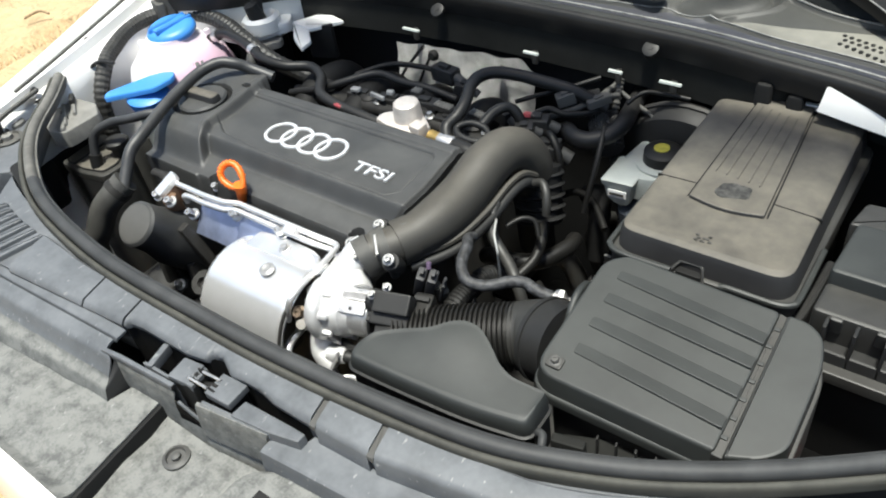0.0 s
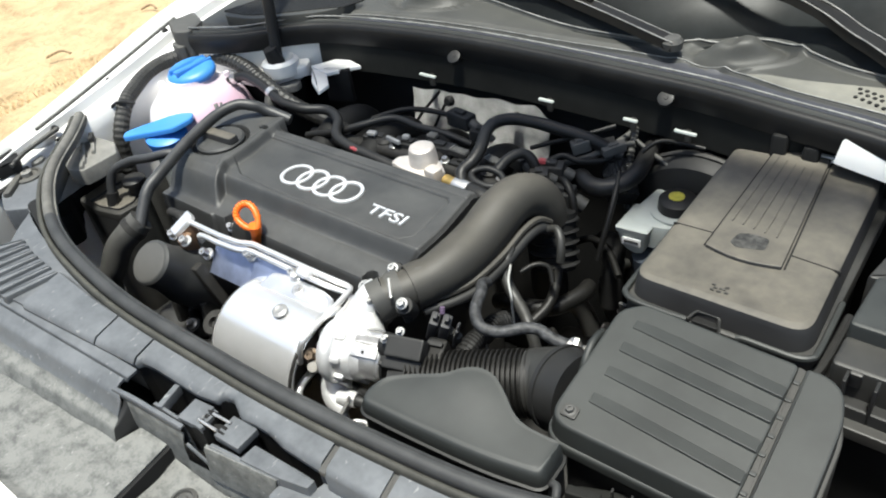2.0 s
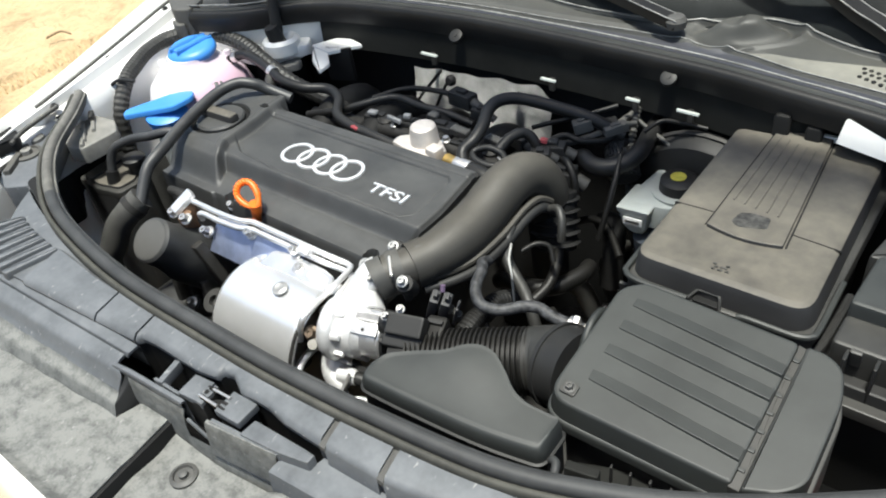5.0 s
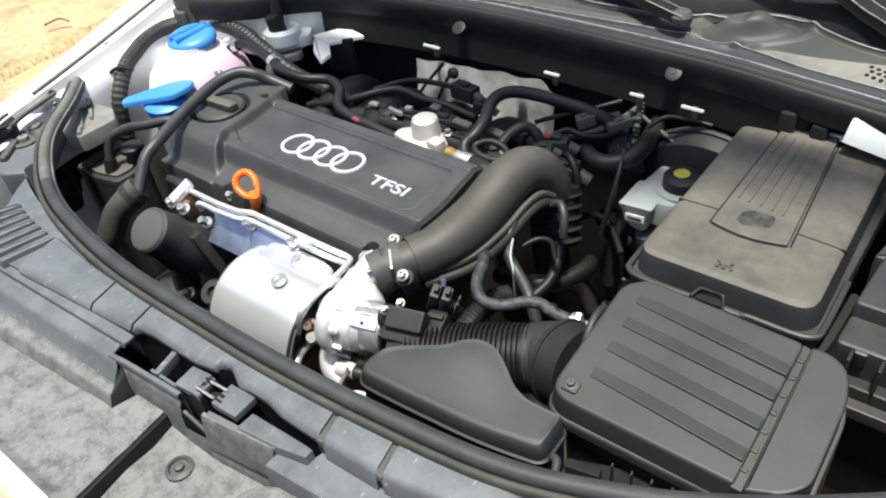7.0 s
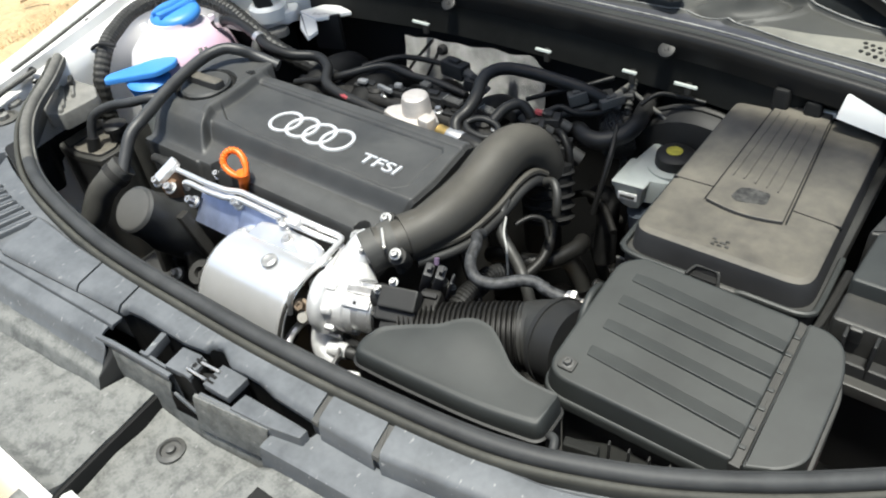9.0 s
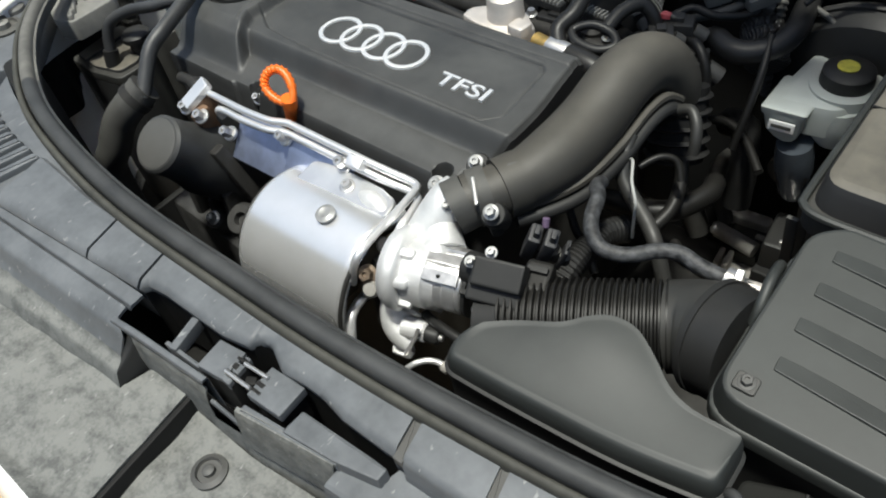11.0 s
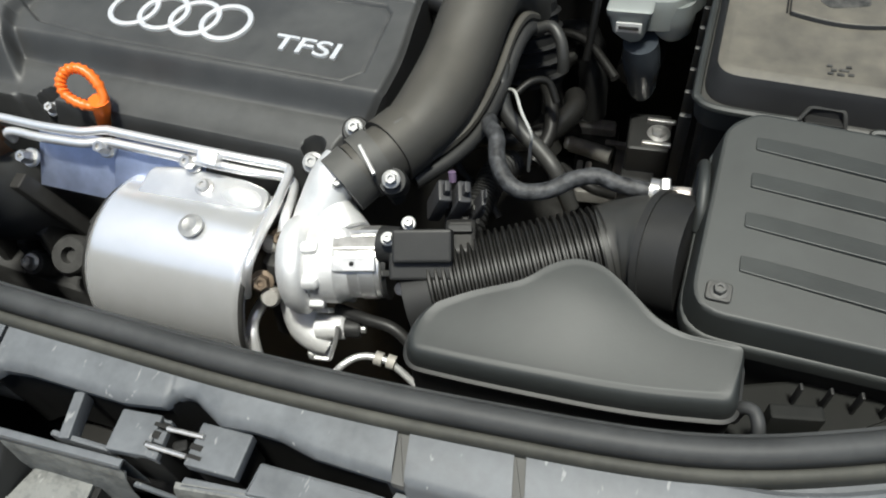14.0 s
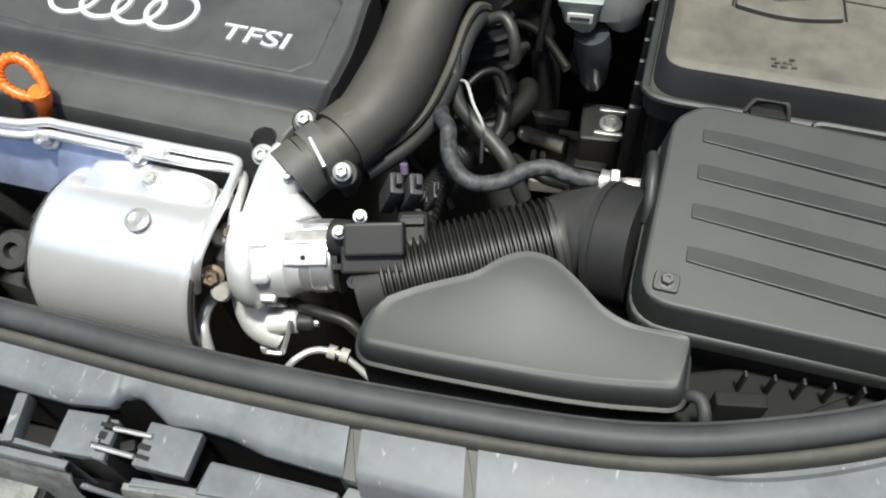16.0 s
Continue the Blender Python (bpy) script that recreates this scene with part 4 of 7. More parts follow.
part("recess", lathe([(0.046, -0.010), (0.046, 0.0015), (0.043, 0.0025), (0.041, 0.0005), (0.0, 0.0005)], (-0.442, 0.706, oz)), deep_plastic, cap)
part("disc", lathe([(0.038, -0.004), (0.038, 0.006), (0.035, 0.009), (0.0, 0.009)], (-0.442, 0.706, oz)), cover_plastic, cap)
part("grip", block((-0.442, 0.706, oz + 0.013), (0.072, 0.019, 0.014), (0, 0, 2), 0.005), dusty_plastic, cap, "dusty raised grip")
for x, y, z in ((-0.312, 0.601, 0.858), (-0.046, 0.604, 0.854)):
    part("bolt", bolt((x, y, z), (0.1, -0.5, 0.9), 0.0048, 0.009), zinc, cover)
# dipstick
dip = thing("oil_dipstick", (-0.232, 0.586, 0.86), "orange plastic ring handle of the oil dipstick", "dipstick")


def dip_ring():
    """A ribbed oval ring in the plane of its stem, turned a little about it."""
    c, foot = Vector((-0.2505, 0.594, 0.903)), Vector((-0.234, 0.591, 0.892))
    e1 = (c - foot).normalized()
    n = Vector((0.30, -0.62, 0.72))
    n = (n - e1 * n.dot(e1)).normalized()
    e2 = n.cross(e1)
    bm = bmesh.new()
    rr = []
    for k in range(48):
        a = 2 * math.pi * k / 48
        ridge = 0.0014 * (k % 2) if math.sin(a) > -0.5 else 0
        o = e2 * math.cos(a) + e1 * math.sin(a)
        q = c + e2 * 0.0128 * math.cos(a) * (1 + 0.26 * math.sin(a)) + e1 * 0.0200 * math.sin(a)
        rr.append([q + o * (0.0039 + ridge) * math.cos(b) + n * (0.0045 + ridge) * math.sin(b) for b in [j * math.pi / 5 for j in range(10)]])
    return rings_to(bm, rr, closed=True)


part("ring_handle", dip_ring(), orange_plastic, dip, smooth=60)
part("stem", tube([(-0.238, 0.592, 0.895), (-0.240, 0.592, 0.885), (-0.248, 0.595, 0.872), (-0.258, 0.598, 0.852)], 0.006, 10, 4, radii=lambda t: 0.0092 - 0.0036 * t), orange_plastic, dip)

# coolant pipes over the exhaust side
pipes = thing("coolant_pipes", (-0.2, 0.575, 0.86), "pair of bright steel pipes along the engine front", "pipe")
up = [(-0.345, 0.560, 0.885), (-0.310, 0.560, 0.885), (-0.280, 0.560, 0.885), (-0.250, 0.562, 0.885), (-0.238, 0.564, 0.885), (-0.221, 0.570, 0.885), (-0.205, 0.571, 0.884), (-0.116, 0.575, 0.879), (-0.085, 0.580, 0.873),
      (-0.066, 0.5835, 0.869), (-0.0575, 0.580, 0.868), (-0.0545, 0.562, 0.868), (-0.0525, 0.540, 0.868), (-0.0505, 0.512, 0.868), (-0.0490, 0.492, 0.866), (-0.0510, 0.484, 0.855), (-0.058, 0.482, 0.83)]
lo = [(-0.322, 0.556, 0.862), (-0.319, 0.553, 0.874)] + [(x, y - 0.0055, z - 0.0085) for x, y, z in up[1:9]] + [(-0.070, 0.5785, 0.861), (-0.060, 0.5790, 0.860), (-0.0530, 0.5745, 0.859), (-0.0480, 0.560, 0.859), (-0.0455, 0.542, 0.858), (-0.0450, 0.530, 0.850)]
part("upper_pipe", tube(up, 0.0039, 10, 6), chrome_pipe, pipes)
part("lower_pipe", tube(lo, 0.0040, 10, 6), chrome_pipe, pipes)
part("clip", block((-0.121, 0.5715, 0.876), (0.018, 0.024, 0.011), (-52, 4, 3), 0.002), chrome_pipe, pipes)
part("bracket", block((-0.349, 0.551, 0.886), (0.018, 0.036, 0.008), (30, 6, -18), 0.002), chrome_pipe, pipes, "bright metal bracket plate")
part("bracket_foot", block((-0.350, 0.556, 0.868), (0.018, 0.020, 0.030), (20, 6, -18), 0.002), rust_metal, pipes, "dull brown bracket foot")
part("union", tube([(-0.345, 0.558, 0.880), (-0.372, 0.565, 0.882), (-0.400, 0.566, 0.880)], 0.007, 12, 4, radii=lambda t: 0.0085 if 0.3 < t < 0.6 else 0.0065), dark_metal, pipes)

# exhaust manifold plates
manifold = thing("manifold_shield", (-0.21, 0.565, 0.84), "bluish heat-tinted steel plates below the pipes", "heat shield")
part("plate", block((-0.262, 0.558, 0.846), (0.075, 0.004, 0.055), (-35, 6, 5), 0.001), blued_steel, manifold)
part("plate", block((-0.178, 0.560, 0.848), (0.085, 0.004, 0.055), (-35, 4, 3), 0.001), blued_steel, manifold)
for x, y, z in ((-0.302, 0.548, 0.852), (-0.225, 0.566, 0.866), (-0.142, 0.570, 0.866)):
    part("stud", bolt((x, y, z), (0, -0.6, 0.8), 0.006, 0.012), zinc, manifold)

# turbo heat shield
shield = thing("turbo_heat_shield", (-0.13, 0.5, 0.72), "curved bright steel heat shield over the turbocharger", "heat shield")


def shield_sheet(u, v):
    x = -0.206 + 0.150 * u
    a = radians(-30 + 150 * v)
    y = 0.522 + 0.006 * u - 0.074 * math.sin(a)
    z = 0.782 + 0.076 * math.cos(a) + 0.004 * u
    if v > 0.8:
        z -= (v - 0.8) * 0.35
    e = min(u, 1 - u)
    k = (1 - S(e / 0.05)) * 0.006
    return Vector((x, y + k * math.sin(a), z - k * math.cos(a)))


part("shell", grid(shield_sheet, 50, 60, thick=0.0), brushed_sheet, shield, smooth=60)
part("bolt", lathe([(0.010, 0), (0.010, 0.002), (0.006, 0.004), (0.003, 0.003)], (-0.113, 0.512, 0.8625), (0, -0.2, 1)), dull_zinc, shield)
part("end_plate", lathe([(0.0, 0), (0.066, 0), (0.066, 0.004), (0.0, 0.004)], (-0.208, 0.523, 0.782), (-1, 0, 0)), dark_metal, shield)
part("tab", slab([(-0.182, 0.530), (-0.062, 0.530), (-0.066, 0.561), (-0.090, 0.567), (-0.150, 0.568), (-0.182, 0.562)], 0.850, 0.8605, [0.002, 0.002, 0.008, 0.006, 0.008, 0.008], 0.0025, tilt=(0.02, 0.12, -0.12, 0.55)), steel_sheet, shield)
part("bulge", tube([(-0.108, 0.5525, 0.8535), (-0.095, 0.552, 0.8565), (-0.080, 0.550, 0.8575), (-0.068, 0.547, 0.853)], 0.010, 16, 6, radii=lambda t: 0.0040 + 0.0060 * math.sin(math.pi * min(1.0, 0.1 + 0.85 * t))), cast_alu, shield, smooth=70)
part("bolt", bolt((-0.1234, 0.5514, 0.861), (0, -0.2, 1), 0.0055, 0.005), zinc, shield)
part("edge_flange", tube([(-0.0555, 0.560, 0.842), (-0.0545, 0.520, 0.862), (-0.0545, 0.480, 0.848), (-0.0545, 0.455, 0.812), (-0.0545, 0.450, 0.775)], 0.0022, 8, 6), dark_metal, shield, "burnt dark edge of the shield")

# turbocharger
turbo = thing("turbocharger", (0.0, 0.51, 0.75), "bare cast aluminium turbocharger housing with black actuator", "turbocharger")


AX = Vector((0.963, 0.27, 0.0))
HUB = Vector((0.021, 0.5245, 0.845))
scroll_path = [(-0.006, 0.584, 0.889), (-0.010, 0.572, 0.884), (-0.0155, 0.557, 0.868), (-0.023, 0.541, 0.845), (-0.028, 0.522, 0.820), (-0.026, 0.504, 0.802), (-0.018, 0.491, 0.791), (-0.006, 0.484, 0.784), (0.002, 0.483, 0.780)]
part("scroll", tube(scroll_path, 0.017, 20, 8, radii=lambda t: 0.0165 + 0.0035 * math.sin(math.pi * min(1, t / 0.8)) - 0.006 * S((t - 0.75) / 0.25)), cast_alu, turbo, smooth=70)
part("centre", lathe([(0.015, -0.045), (0.024, -0.042), (0.0295, -0.034), (0.0305, -0.018), (0.0305, -0.012), (0.028, -0.010), (0.0265, -0.002)], HUB, AX, 36), cast_alu, turbo, smooth=50)
part("volute_step", lathe([(0.026, -0.056), (0.034, -0.052), (0.0385, -0.045), (0.0390, -0.038), (0.0345, -0.034), (0.030, -0.033)], HUB, AX, 40), cast_alu, turbo, smooth=60)
for deg in (12, 62, 112):
    q = radians(deg)
    n = Vector((0.27 * math.sin(q), -0.963 * math.sin(q), math.cos(q)))
    part("web", block(HUB - AX * 0.030 + n * 0.0310, (0.016, 0.010, 0.008), (deg, 0, 15.7), 0.0036), cast_alu, turbo)
part("foot", block((-0.006, 0.478, 0.772), (0.020, 0.012, 0.010), (0, 0, 12), 0.003), cast_alu, turbo)
part("shoulder", tube([(-0.012, 0.560, 0.868), (0.000, 0.548, 0.862), (0.010, 0.538, 0.858)], 0.017, 16, 5, radii=lambda t: 0.016 + 0.004 * t), cast_alu, turbo, smooth=70)
part("sleeve", lathe([(0.0262, -0.012), (0.0262, 0.006), (0.0272, 0.007), (0.0272, 0.018), (0.0262, 0.0185), (0.0262, 0.022), (0.0240, 0.0235), (0.0, 0.0235)], HUB, AX, 40), steel_sheet, turbo, "turned bright metal sleeve")
for deg, dx, w, t in ((-30, 0.002, 0.036, 0.010), (3, 0.000, 0.038, 0.011), (35, 0.000, 0.033, 0.012)):
    q = radians(deg)
    n = Vector((0.27 * math.sin(q), -0.963 * math.sin(q), math.cos(q)))
    p = part("plate", block(HUB + AX * (dx + 0.004) + n * 0.0275, (w, t, 0.005), (deg, 0, 15.7), 0.0012), zinc, turbo, "flat bright mounting plate")
    if deg == 35:
        part("hole", lathe([(0.0019, 0), (0.0019, 0.0006), (0.0, 0.0006)], HUB + AX * 0.003 + n * 0.0298, n, 10), deep_plastic, p)
part("end_ring", lathe([(0.0255, 0.0), (0.0278, 0.001), (0.0278, 0.004), (0.0, 0.004)], HUB + AX * 0.0235, AX, 32), black_plastic, turbo, "black end ring")
part("boss", lathe([(0.0135, -0.012), (0.0135, 0.0), (0.011, 0.005), (0.005, 0.007), (0.0, 0.007)], (0.007, 0.526, 0.868), (-0.1, -0.45, 0.9)), cast_alu, turbo, smooth=60)
for c, s, r in (((-0.010, 0.505, 0.824), (0.026, 0.004, 0.014), (30, 0, 22)), ((-0.006, 0.495, 0.812), (0.024, 0.004, 0.014), (30, 0, 8)), ((0.004, 0.508, 0.815), (0.032, 0.006, 0.012), (20, 0, 14))):
    part("fin", block(c, s, r, 0.0018), cast_alu, turbo)
part("stub", lathe([(0.010, 0), (0.010, 0.022), (0.008, 0.024), (0.0, 0.024)], (-0.006, 0.487, 0.797), (0.9, 0.2, 0.1)), cast_alu, turbo)
cap = part("stub_cap", lathe([(0.0075, 0), (0.0075, 0.012), (0.006, 0.014), (0.0, 0.014)], (0.016, 0.491, 0.799), (0.9, 0.2, 0.0)), black_plastic, turbo)
part("tip", lathe([(0.0035, 0), (0.0035, 0.004), (0.0, 0.005)], (0.029, 0.494, 0.799), (0.9, 0.2, 0.0), 12), zinc, cap, "bright metal tip")
actuator = part("actuator", block((0.0790, 0.5285, 0.8840), (0.043, 0.024, 0.017), (36, 0, 16), 0.0022), black_plastic, turbo, "dark grey plastic actuator box")
part("skirt", block((0.079, 0.522, 0.868), (0.046, 0.020, 0.020), (36, 0, 16), 0.002), black_plastic, actuator)
part("neck", tube([(0.045, 0.530, 0.872), (0.060, 0.531, 0.874)], 0.014, 14, 1, smooth=False), black_plastic, actuator)
part("plug_body", block((0.0985, 0.553, 0.860), (0.024, 0.030, 0.034), (12, 0, 16), 0.004), bellows_rubber, actuator, "black plug body")
part("plug_rib", block((0.0985, 0.553, 0.879), (0.018, 0.006, 0.006), (12, 0, 16), 0.001), black_plastic, actuator)
part("tongue", block((0.060, 0.514, 0.862), (0.022, 0.005, 0.003), (30, 20, 30), 0.001), black_plastic, actuator)
for at in ((0.0555, 0.5225, 0.892), (0.067, 0.536, 0.897), (0.062, 0.514, 0.842), (-0.0005, 0.561, 0.892)):
    part("bolt", bolt(at, (0.2, -0.4, 0.8), 0.0036, 0.006), dull_zinc, turbo)

# charge air duct
duct = thing("charge_air_duct", (0.06, 0.68, 0.86), "dusty black plastic charge air duct with clamped end", "air duct")
path = [(0.006, 0.578, 0.886), (0.022, 0.600, 0.888), (0.0365, 0.630, 0.890), (0.0445, 0.665, 0.892), (0.0475, 0.710, 0.897), (0.0490, 0.755, 0.909), (0.0530, 0.788, 0.911), (0.0600, 0.812, 0.900), (0.0655, 0.826, 0.878), (0.067, 0.831, 0.855)]
part("duct", tube(path, 0.031, 28, 8, radii=lambda t: 0.0240 + 0.0064 * S((t - 0.10) / 0.25) - 0.0020 * S((t - 0.5) / 0.3)), duct_plastic, duct, smooth=60)
part("coupling", tube([(0.064, 0.825, 0.862), (0.062, 0.832, 0.82), (0.060, 0.84, 0.72)], 0.026, 20, 4), deep_plastic, duct, "black rubber coupling")
part("flange", tube([(-0.002, 0.567, 0.882), (0.007, 0.581, 0.886)], 0.0252, 28, 1, smooth=False), rubber, duct)
part("strap", tube([(0.009, 0.584, 0.886), (0.0185, 0.5965, 0.888)], 0.0262, 28, 1, smooth=False), rubber, duct)
collar = part("collar", tube([(0.0235, 0.604, 0.888), (0.0335, 0.6225, 0.889)], 0.0280, 28, 1, smooth=False), duct_plastic, duct)
part("lug", block((0.038, 0.6085, 0.9105), (0.020, 0.010, 0.004), (0, 30, -38), 0.0015), rubber, collar)
part("spring_clip", block((0.0205, 0.5755, 0.909), (0.028, 0.0035, 0.003), (0, 12, -46), 0.001), zinc, duct, "bright steel spring clip")
part("clamp_plate", block((0.018, 0.5945, 0.882), (0.066, 0.012, 0.028), (8, 4, -43), 0.005), black_plastic, duct, "black clamp plate with two ears")
for c in ((-0.005, 0.612, 0.896), (0.040, 0.574, 0.891)):
    ear = part("ear", lathe([(0.0115, -0.022), (0.0115, 0.0), (0.0100, 0.003), (0.0, 0.003)], Vector(c) + Vector((-0.002, 0.002, -0.002)), (0.2, -0.5, 0.8)), black_plastic, duct)
    part("bolt", bolt(Vector(c) + Vector((0.000, -0.003, 0.0065)), (0.2, -0.5, 0.8), 0.0048, 0.006), dull_zinc, ear)
ear = part("ear", lathe([(0.0118, -0.03), (0.0118, 0.0), (0.0100, 0.003), (0.0, 0.003)], (-0.037, 0.590, 0.871), (0.1, -0.5, 0.8)), black_plastic, duct)
part("bolt", bolt((-0.037, 0.5875, 0.8765), (0.1, -0.5, 0.8), 0.0060, 0.006), dull_zinc, ear)
seam = [(0.040, 0.600, 0.876), (0.062, 0.634, 0.876), (0.0735, 0.666, 0.877), (0.0785, 0.712, 0.881), (0.0790, 0.757, 0.888), (0.0825, 0.786, 0.887), (0.088, 0.806, 0.872)]
part("seam", tube(seam, 0.0046, 8, 8), duct_plastic, duct)
part("under_flange", tube([(x + 0.0045, y - 0.002, z - 0.011) for x, y, z in seam], 0.0065, 10, 8), black_plastic, duct)

# ---------------------------------------------------------------- intake: snorkel, bellows, airbox
snorkel = thing("intake_snorkel", (0.2, 0.46, 0.86), "dark grey plastic intake snorkel with a swollen top", "air duct")
outline = [(0.1045, 0.4310), (0.138, 0.4320), (0.1705, 0.4340), (0.224, 0.4380), (0.256, 0.4420), (0.2995, 0.4505), (0.2985, 0.4905), (0.262, 0.489), (0.246, 0.494), (0.228, 0.508), (0.208, 0.520), (0.189, 0.520),
           (0.173, 0.510), (0.162, 0.497), (0.131, 0.483), (0.106, 0.468), (0.099, 0.450)]


def snorkel_mesh():
    area = sum(p[0] * q[1] - q[0] * p[1] for p, q in zip(outline, outline[1:] + outline[:1]))
    poly = rounded(outline if area > 0 else outline[::-1], [0.010, 0.03, 0.03, 0.03, 0.03, 0.010, 0.008, 0.02, 0.02, 0.02, 0.015, 0.015, 0.012, 0.012, 0.03, 0.012, 0.010], 6)
    c = Vector((0.205, 0.464))
    fine = []
    for p, q in zip(poly, poly[1:] + poly[:1]):
        p, q = Vector((p[0], p[1])), Vector((q[0], q[1]))
        k = max(1, int((q - p).length / 0.004))
        fine += [p.lerp(q, i / k) for i in range(k)]
    poly = fine

    def top(p):
        """Height above the seam, a little higher towards the rear."""
        return 0.0155 + 0.0055 * S((p.y - 0.43) / 0.07) + 0.009 * math.exp(-(((p.x - 0.185) / 0.055) ** 2)) * S((p.y - 0.44) / 0.08)

    def round_off(q):
        return 0.0070 - 0.0030 * S((q.y - 0.455) / 0.03)

    rings = [[Vector((q.x, q.y, 0.85)) for q in poly], [Vector((q.x, q.y, 0.8925)) for q in poly], [Vector((q.x, q.y, 0.8950)) for q in inset(poly, -0.0024)],
             [Vector((q.x, q.y, 0.8975)) for q in inset(poly, -0.0024)], [Vector((q.x, q.y, 0.8985)) for q in poly]]
    inner = inset(poly, 1.0)
    for k in range(1, 9):
        a = k / 8 * math.pi / 2
        ring = []
        for q, far in zip(poly, inner):
            p = q + (far - q) * round_off(q) * (1 - math.cos(a))
            ring.append(Vector((p.x, p.y, 0.8985 + top(q) * math.sin(a) + 0.0010 * math.exp(-((k - 7) / 1.0) ** 2) * S((q.y - 0.45) / 0.02))))
        rings.append(ring)
    last = rings[-1]
    for t in [1 - 0.04 * k for k in range(1, 25)]:
        ring = []
        for q in last:
            p = Vector((c.x + (q.x - c.x) * t, c.y + (q.y - c.y) * t))
            ring.append(Vector((p.x, p.y, 0.8985 + top(p))))
        rings.append(ring)
    return rings_to(bmesh.new(), rings[:2]), rings_to(bmesh.new(), rings[1:5]), rings_to(bmesh.new(), rings[4:])


lower_shell, seam_bead, upper_shell = snorkel_mesh()
part("lower_shell", lower_shell, black_plastic, snorkel, smooth=50)
part("seam_bead", seam_bead, black_plastic, snorkel, smooth=50)
part("upper_shell", upper_shell, airbox_plastic, snorkel, smooth=70)

bellows = thing("intake_bellows", (0.15, 0.55, 0.8), "ribbed black intake bellows between turbo and airbox", "air hose")


def bellows_mesh():
    a, b = Vector((0.085, 0.520, 0.838)), Vector((0.2035, 0.5815, 0.8505))
    n = 25
    pts, rad = [], []
    d = (b - a)
    prof = []
    for k in range(n):
        t0 = k / n
        for f, r in ((0.0, 0.033), (0.25, 0.037), (0.55, 0.037), (0.8, 0.033)):
            prof.append((r, (t0 + f / n) * d.length))
    return lathe(prof, a, d, 28)


part("ribbed_hose", bellows_mesh(), bellows_rubber, bellows, smooth=25)
part("elbow", tube([(0.201, 0.580, 0.850), (0.214, 0.585, 0.853), (0.228, 0.586, 0.857), (0.238, 0.584, 0.860)], 0.038, 28, 6, radii=lambda t: 0.0365 + 0.0045 * S(t / 0.9)), elbow_plastic, bellows, "dark grey moulded elbow")
part("collar", tube([(0.237, 0.584, 0.860), (0.262, 0.580, 0.866)], 0.0445, 32, 1, smooth=False), black_plastic, bellows)
part("clamp", tube([(0.2355, 0.5845, 0.8595), (0.2405, 0.5835, 0.861)], 0.0462, 32, 1, smooth=False), black_plastic, bellows)
part("clamp_screw", block((0.2325, 0.622, 0.8835), (0.007, 0.014, 0.020), (20, 0, 10), 0.0015), zinc, bellows, "small clamp screw")

airbox = thing("airbox", (0.36, 0.59, 0.78), "dusty dark grey plastic air filter box with ribbed lid", "air filter box")
LID = (0.0, 0.165, 0.28, 0.654)
lid_pts = [(0.2615, 0.5155), (0.4350, 0.5160), (0.4340, 0.6675), (0.2830, 0.6725), (0.2630, 0.6570)]
part("lower_box", slab([(0.275, 0.514), (0.440, 0.516), (0.436, 0.66), (0.275, 0.65)], 0.72, 0.880, 0.02, 0.003), black_plastic, airbox)
part("rim", slab([(0.2570, 0.5085), (0.4440, 0.5105), (0.4370, 0.672), (0.2570, 0.6590)], 0.8940, 0.9045, [0.028, 0.006, 0.006, 0.02], 0.003, 5, tilt=LID), airbox_plastic, airbox)
lid = part("lid", slab(lid_pts, 0.9030, 0.9242, [0.024, 0.005, 0.006, 0.008, 0.012], 0.0030, 6, 0.0035, tilt=LID), airbox_plastic, airbox)
part("skirt", slab([(x * 0.985 + 0.0052, y * 0.985 + 0.0088) for x, y in lid_pts], 0.8930, 0.9060, [0.024, 0.005, 0.006, 0.008, 0.012], 0.001, 6, tilt=LID), black_plastic, lid, "dark gap below the lid")
for yl, yr, x0 in ((0.6539, 0.6390, 0.2842), (0.6242, 0.6120, 0.2850), (0.5940, 0.5810, 0.2855), (0.5620, 0.5490, 0.2870)):
    mid = (yl + yr) / 2 - 0.0066
    pts = [(x0 + 0.0012, yl - 0.0137), (0.4332, yr - 0.0128), (0.4332, yr), (x0, yl)]
    part("rib", slab(pts, 0.9180 + 0.165 * (mid - 0.654), 0.9258 + 0.165 * (mid - 0.654), 0.0012, 0.0007, 3, tilt=(0.0, 0.02, 0.36, mid)), airbox_plastic, lid)
part("screw_pad", slab([(0.2705, 0.5245), (0.2865, 0.5245), (0.2865, 0.5375), (0.2705, 0.5375)], 0.9200, 0.9266, 0.003, 0.0008, tilt=LID), elbow_plastic, lid)
part("screw", bolt((0.2785, 0.5315, 0.9058), (0, -0.165, 1), r=0.0042, h=0.004), bar_grey, lid)
part("seam", slab([(0.4330, 0.5150), (0.4425, 0.5150), (0.4410, 0.6660), (0.4330, 0.6680)], 0.9050, 0.9212, 0.001, 0.0008, tilt=LID), elbow_plastic, airbox, "sunken dark seam beside the lid")
for k in range(7):
    y = 0.5330 + 0.0195 * k
    part("seam_clip", block((0.4372, y, 0.9215 + 0.165 * (y - 0.654)), (0.006, 0.004, 0.003), (9, 0, 0), 0.0008), airbox_plastic, airbox)
cap_pts = [(0.4430, 0.5140), (0.4690, 0.5250), (0.4850, 0.5420), (0.4835, 0.6280), (0.4745, 0.6560), (0.4580, 0.6660), (0.4405, 0.6655)]
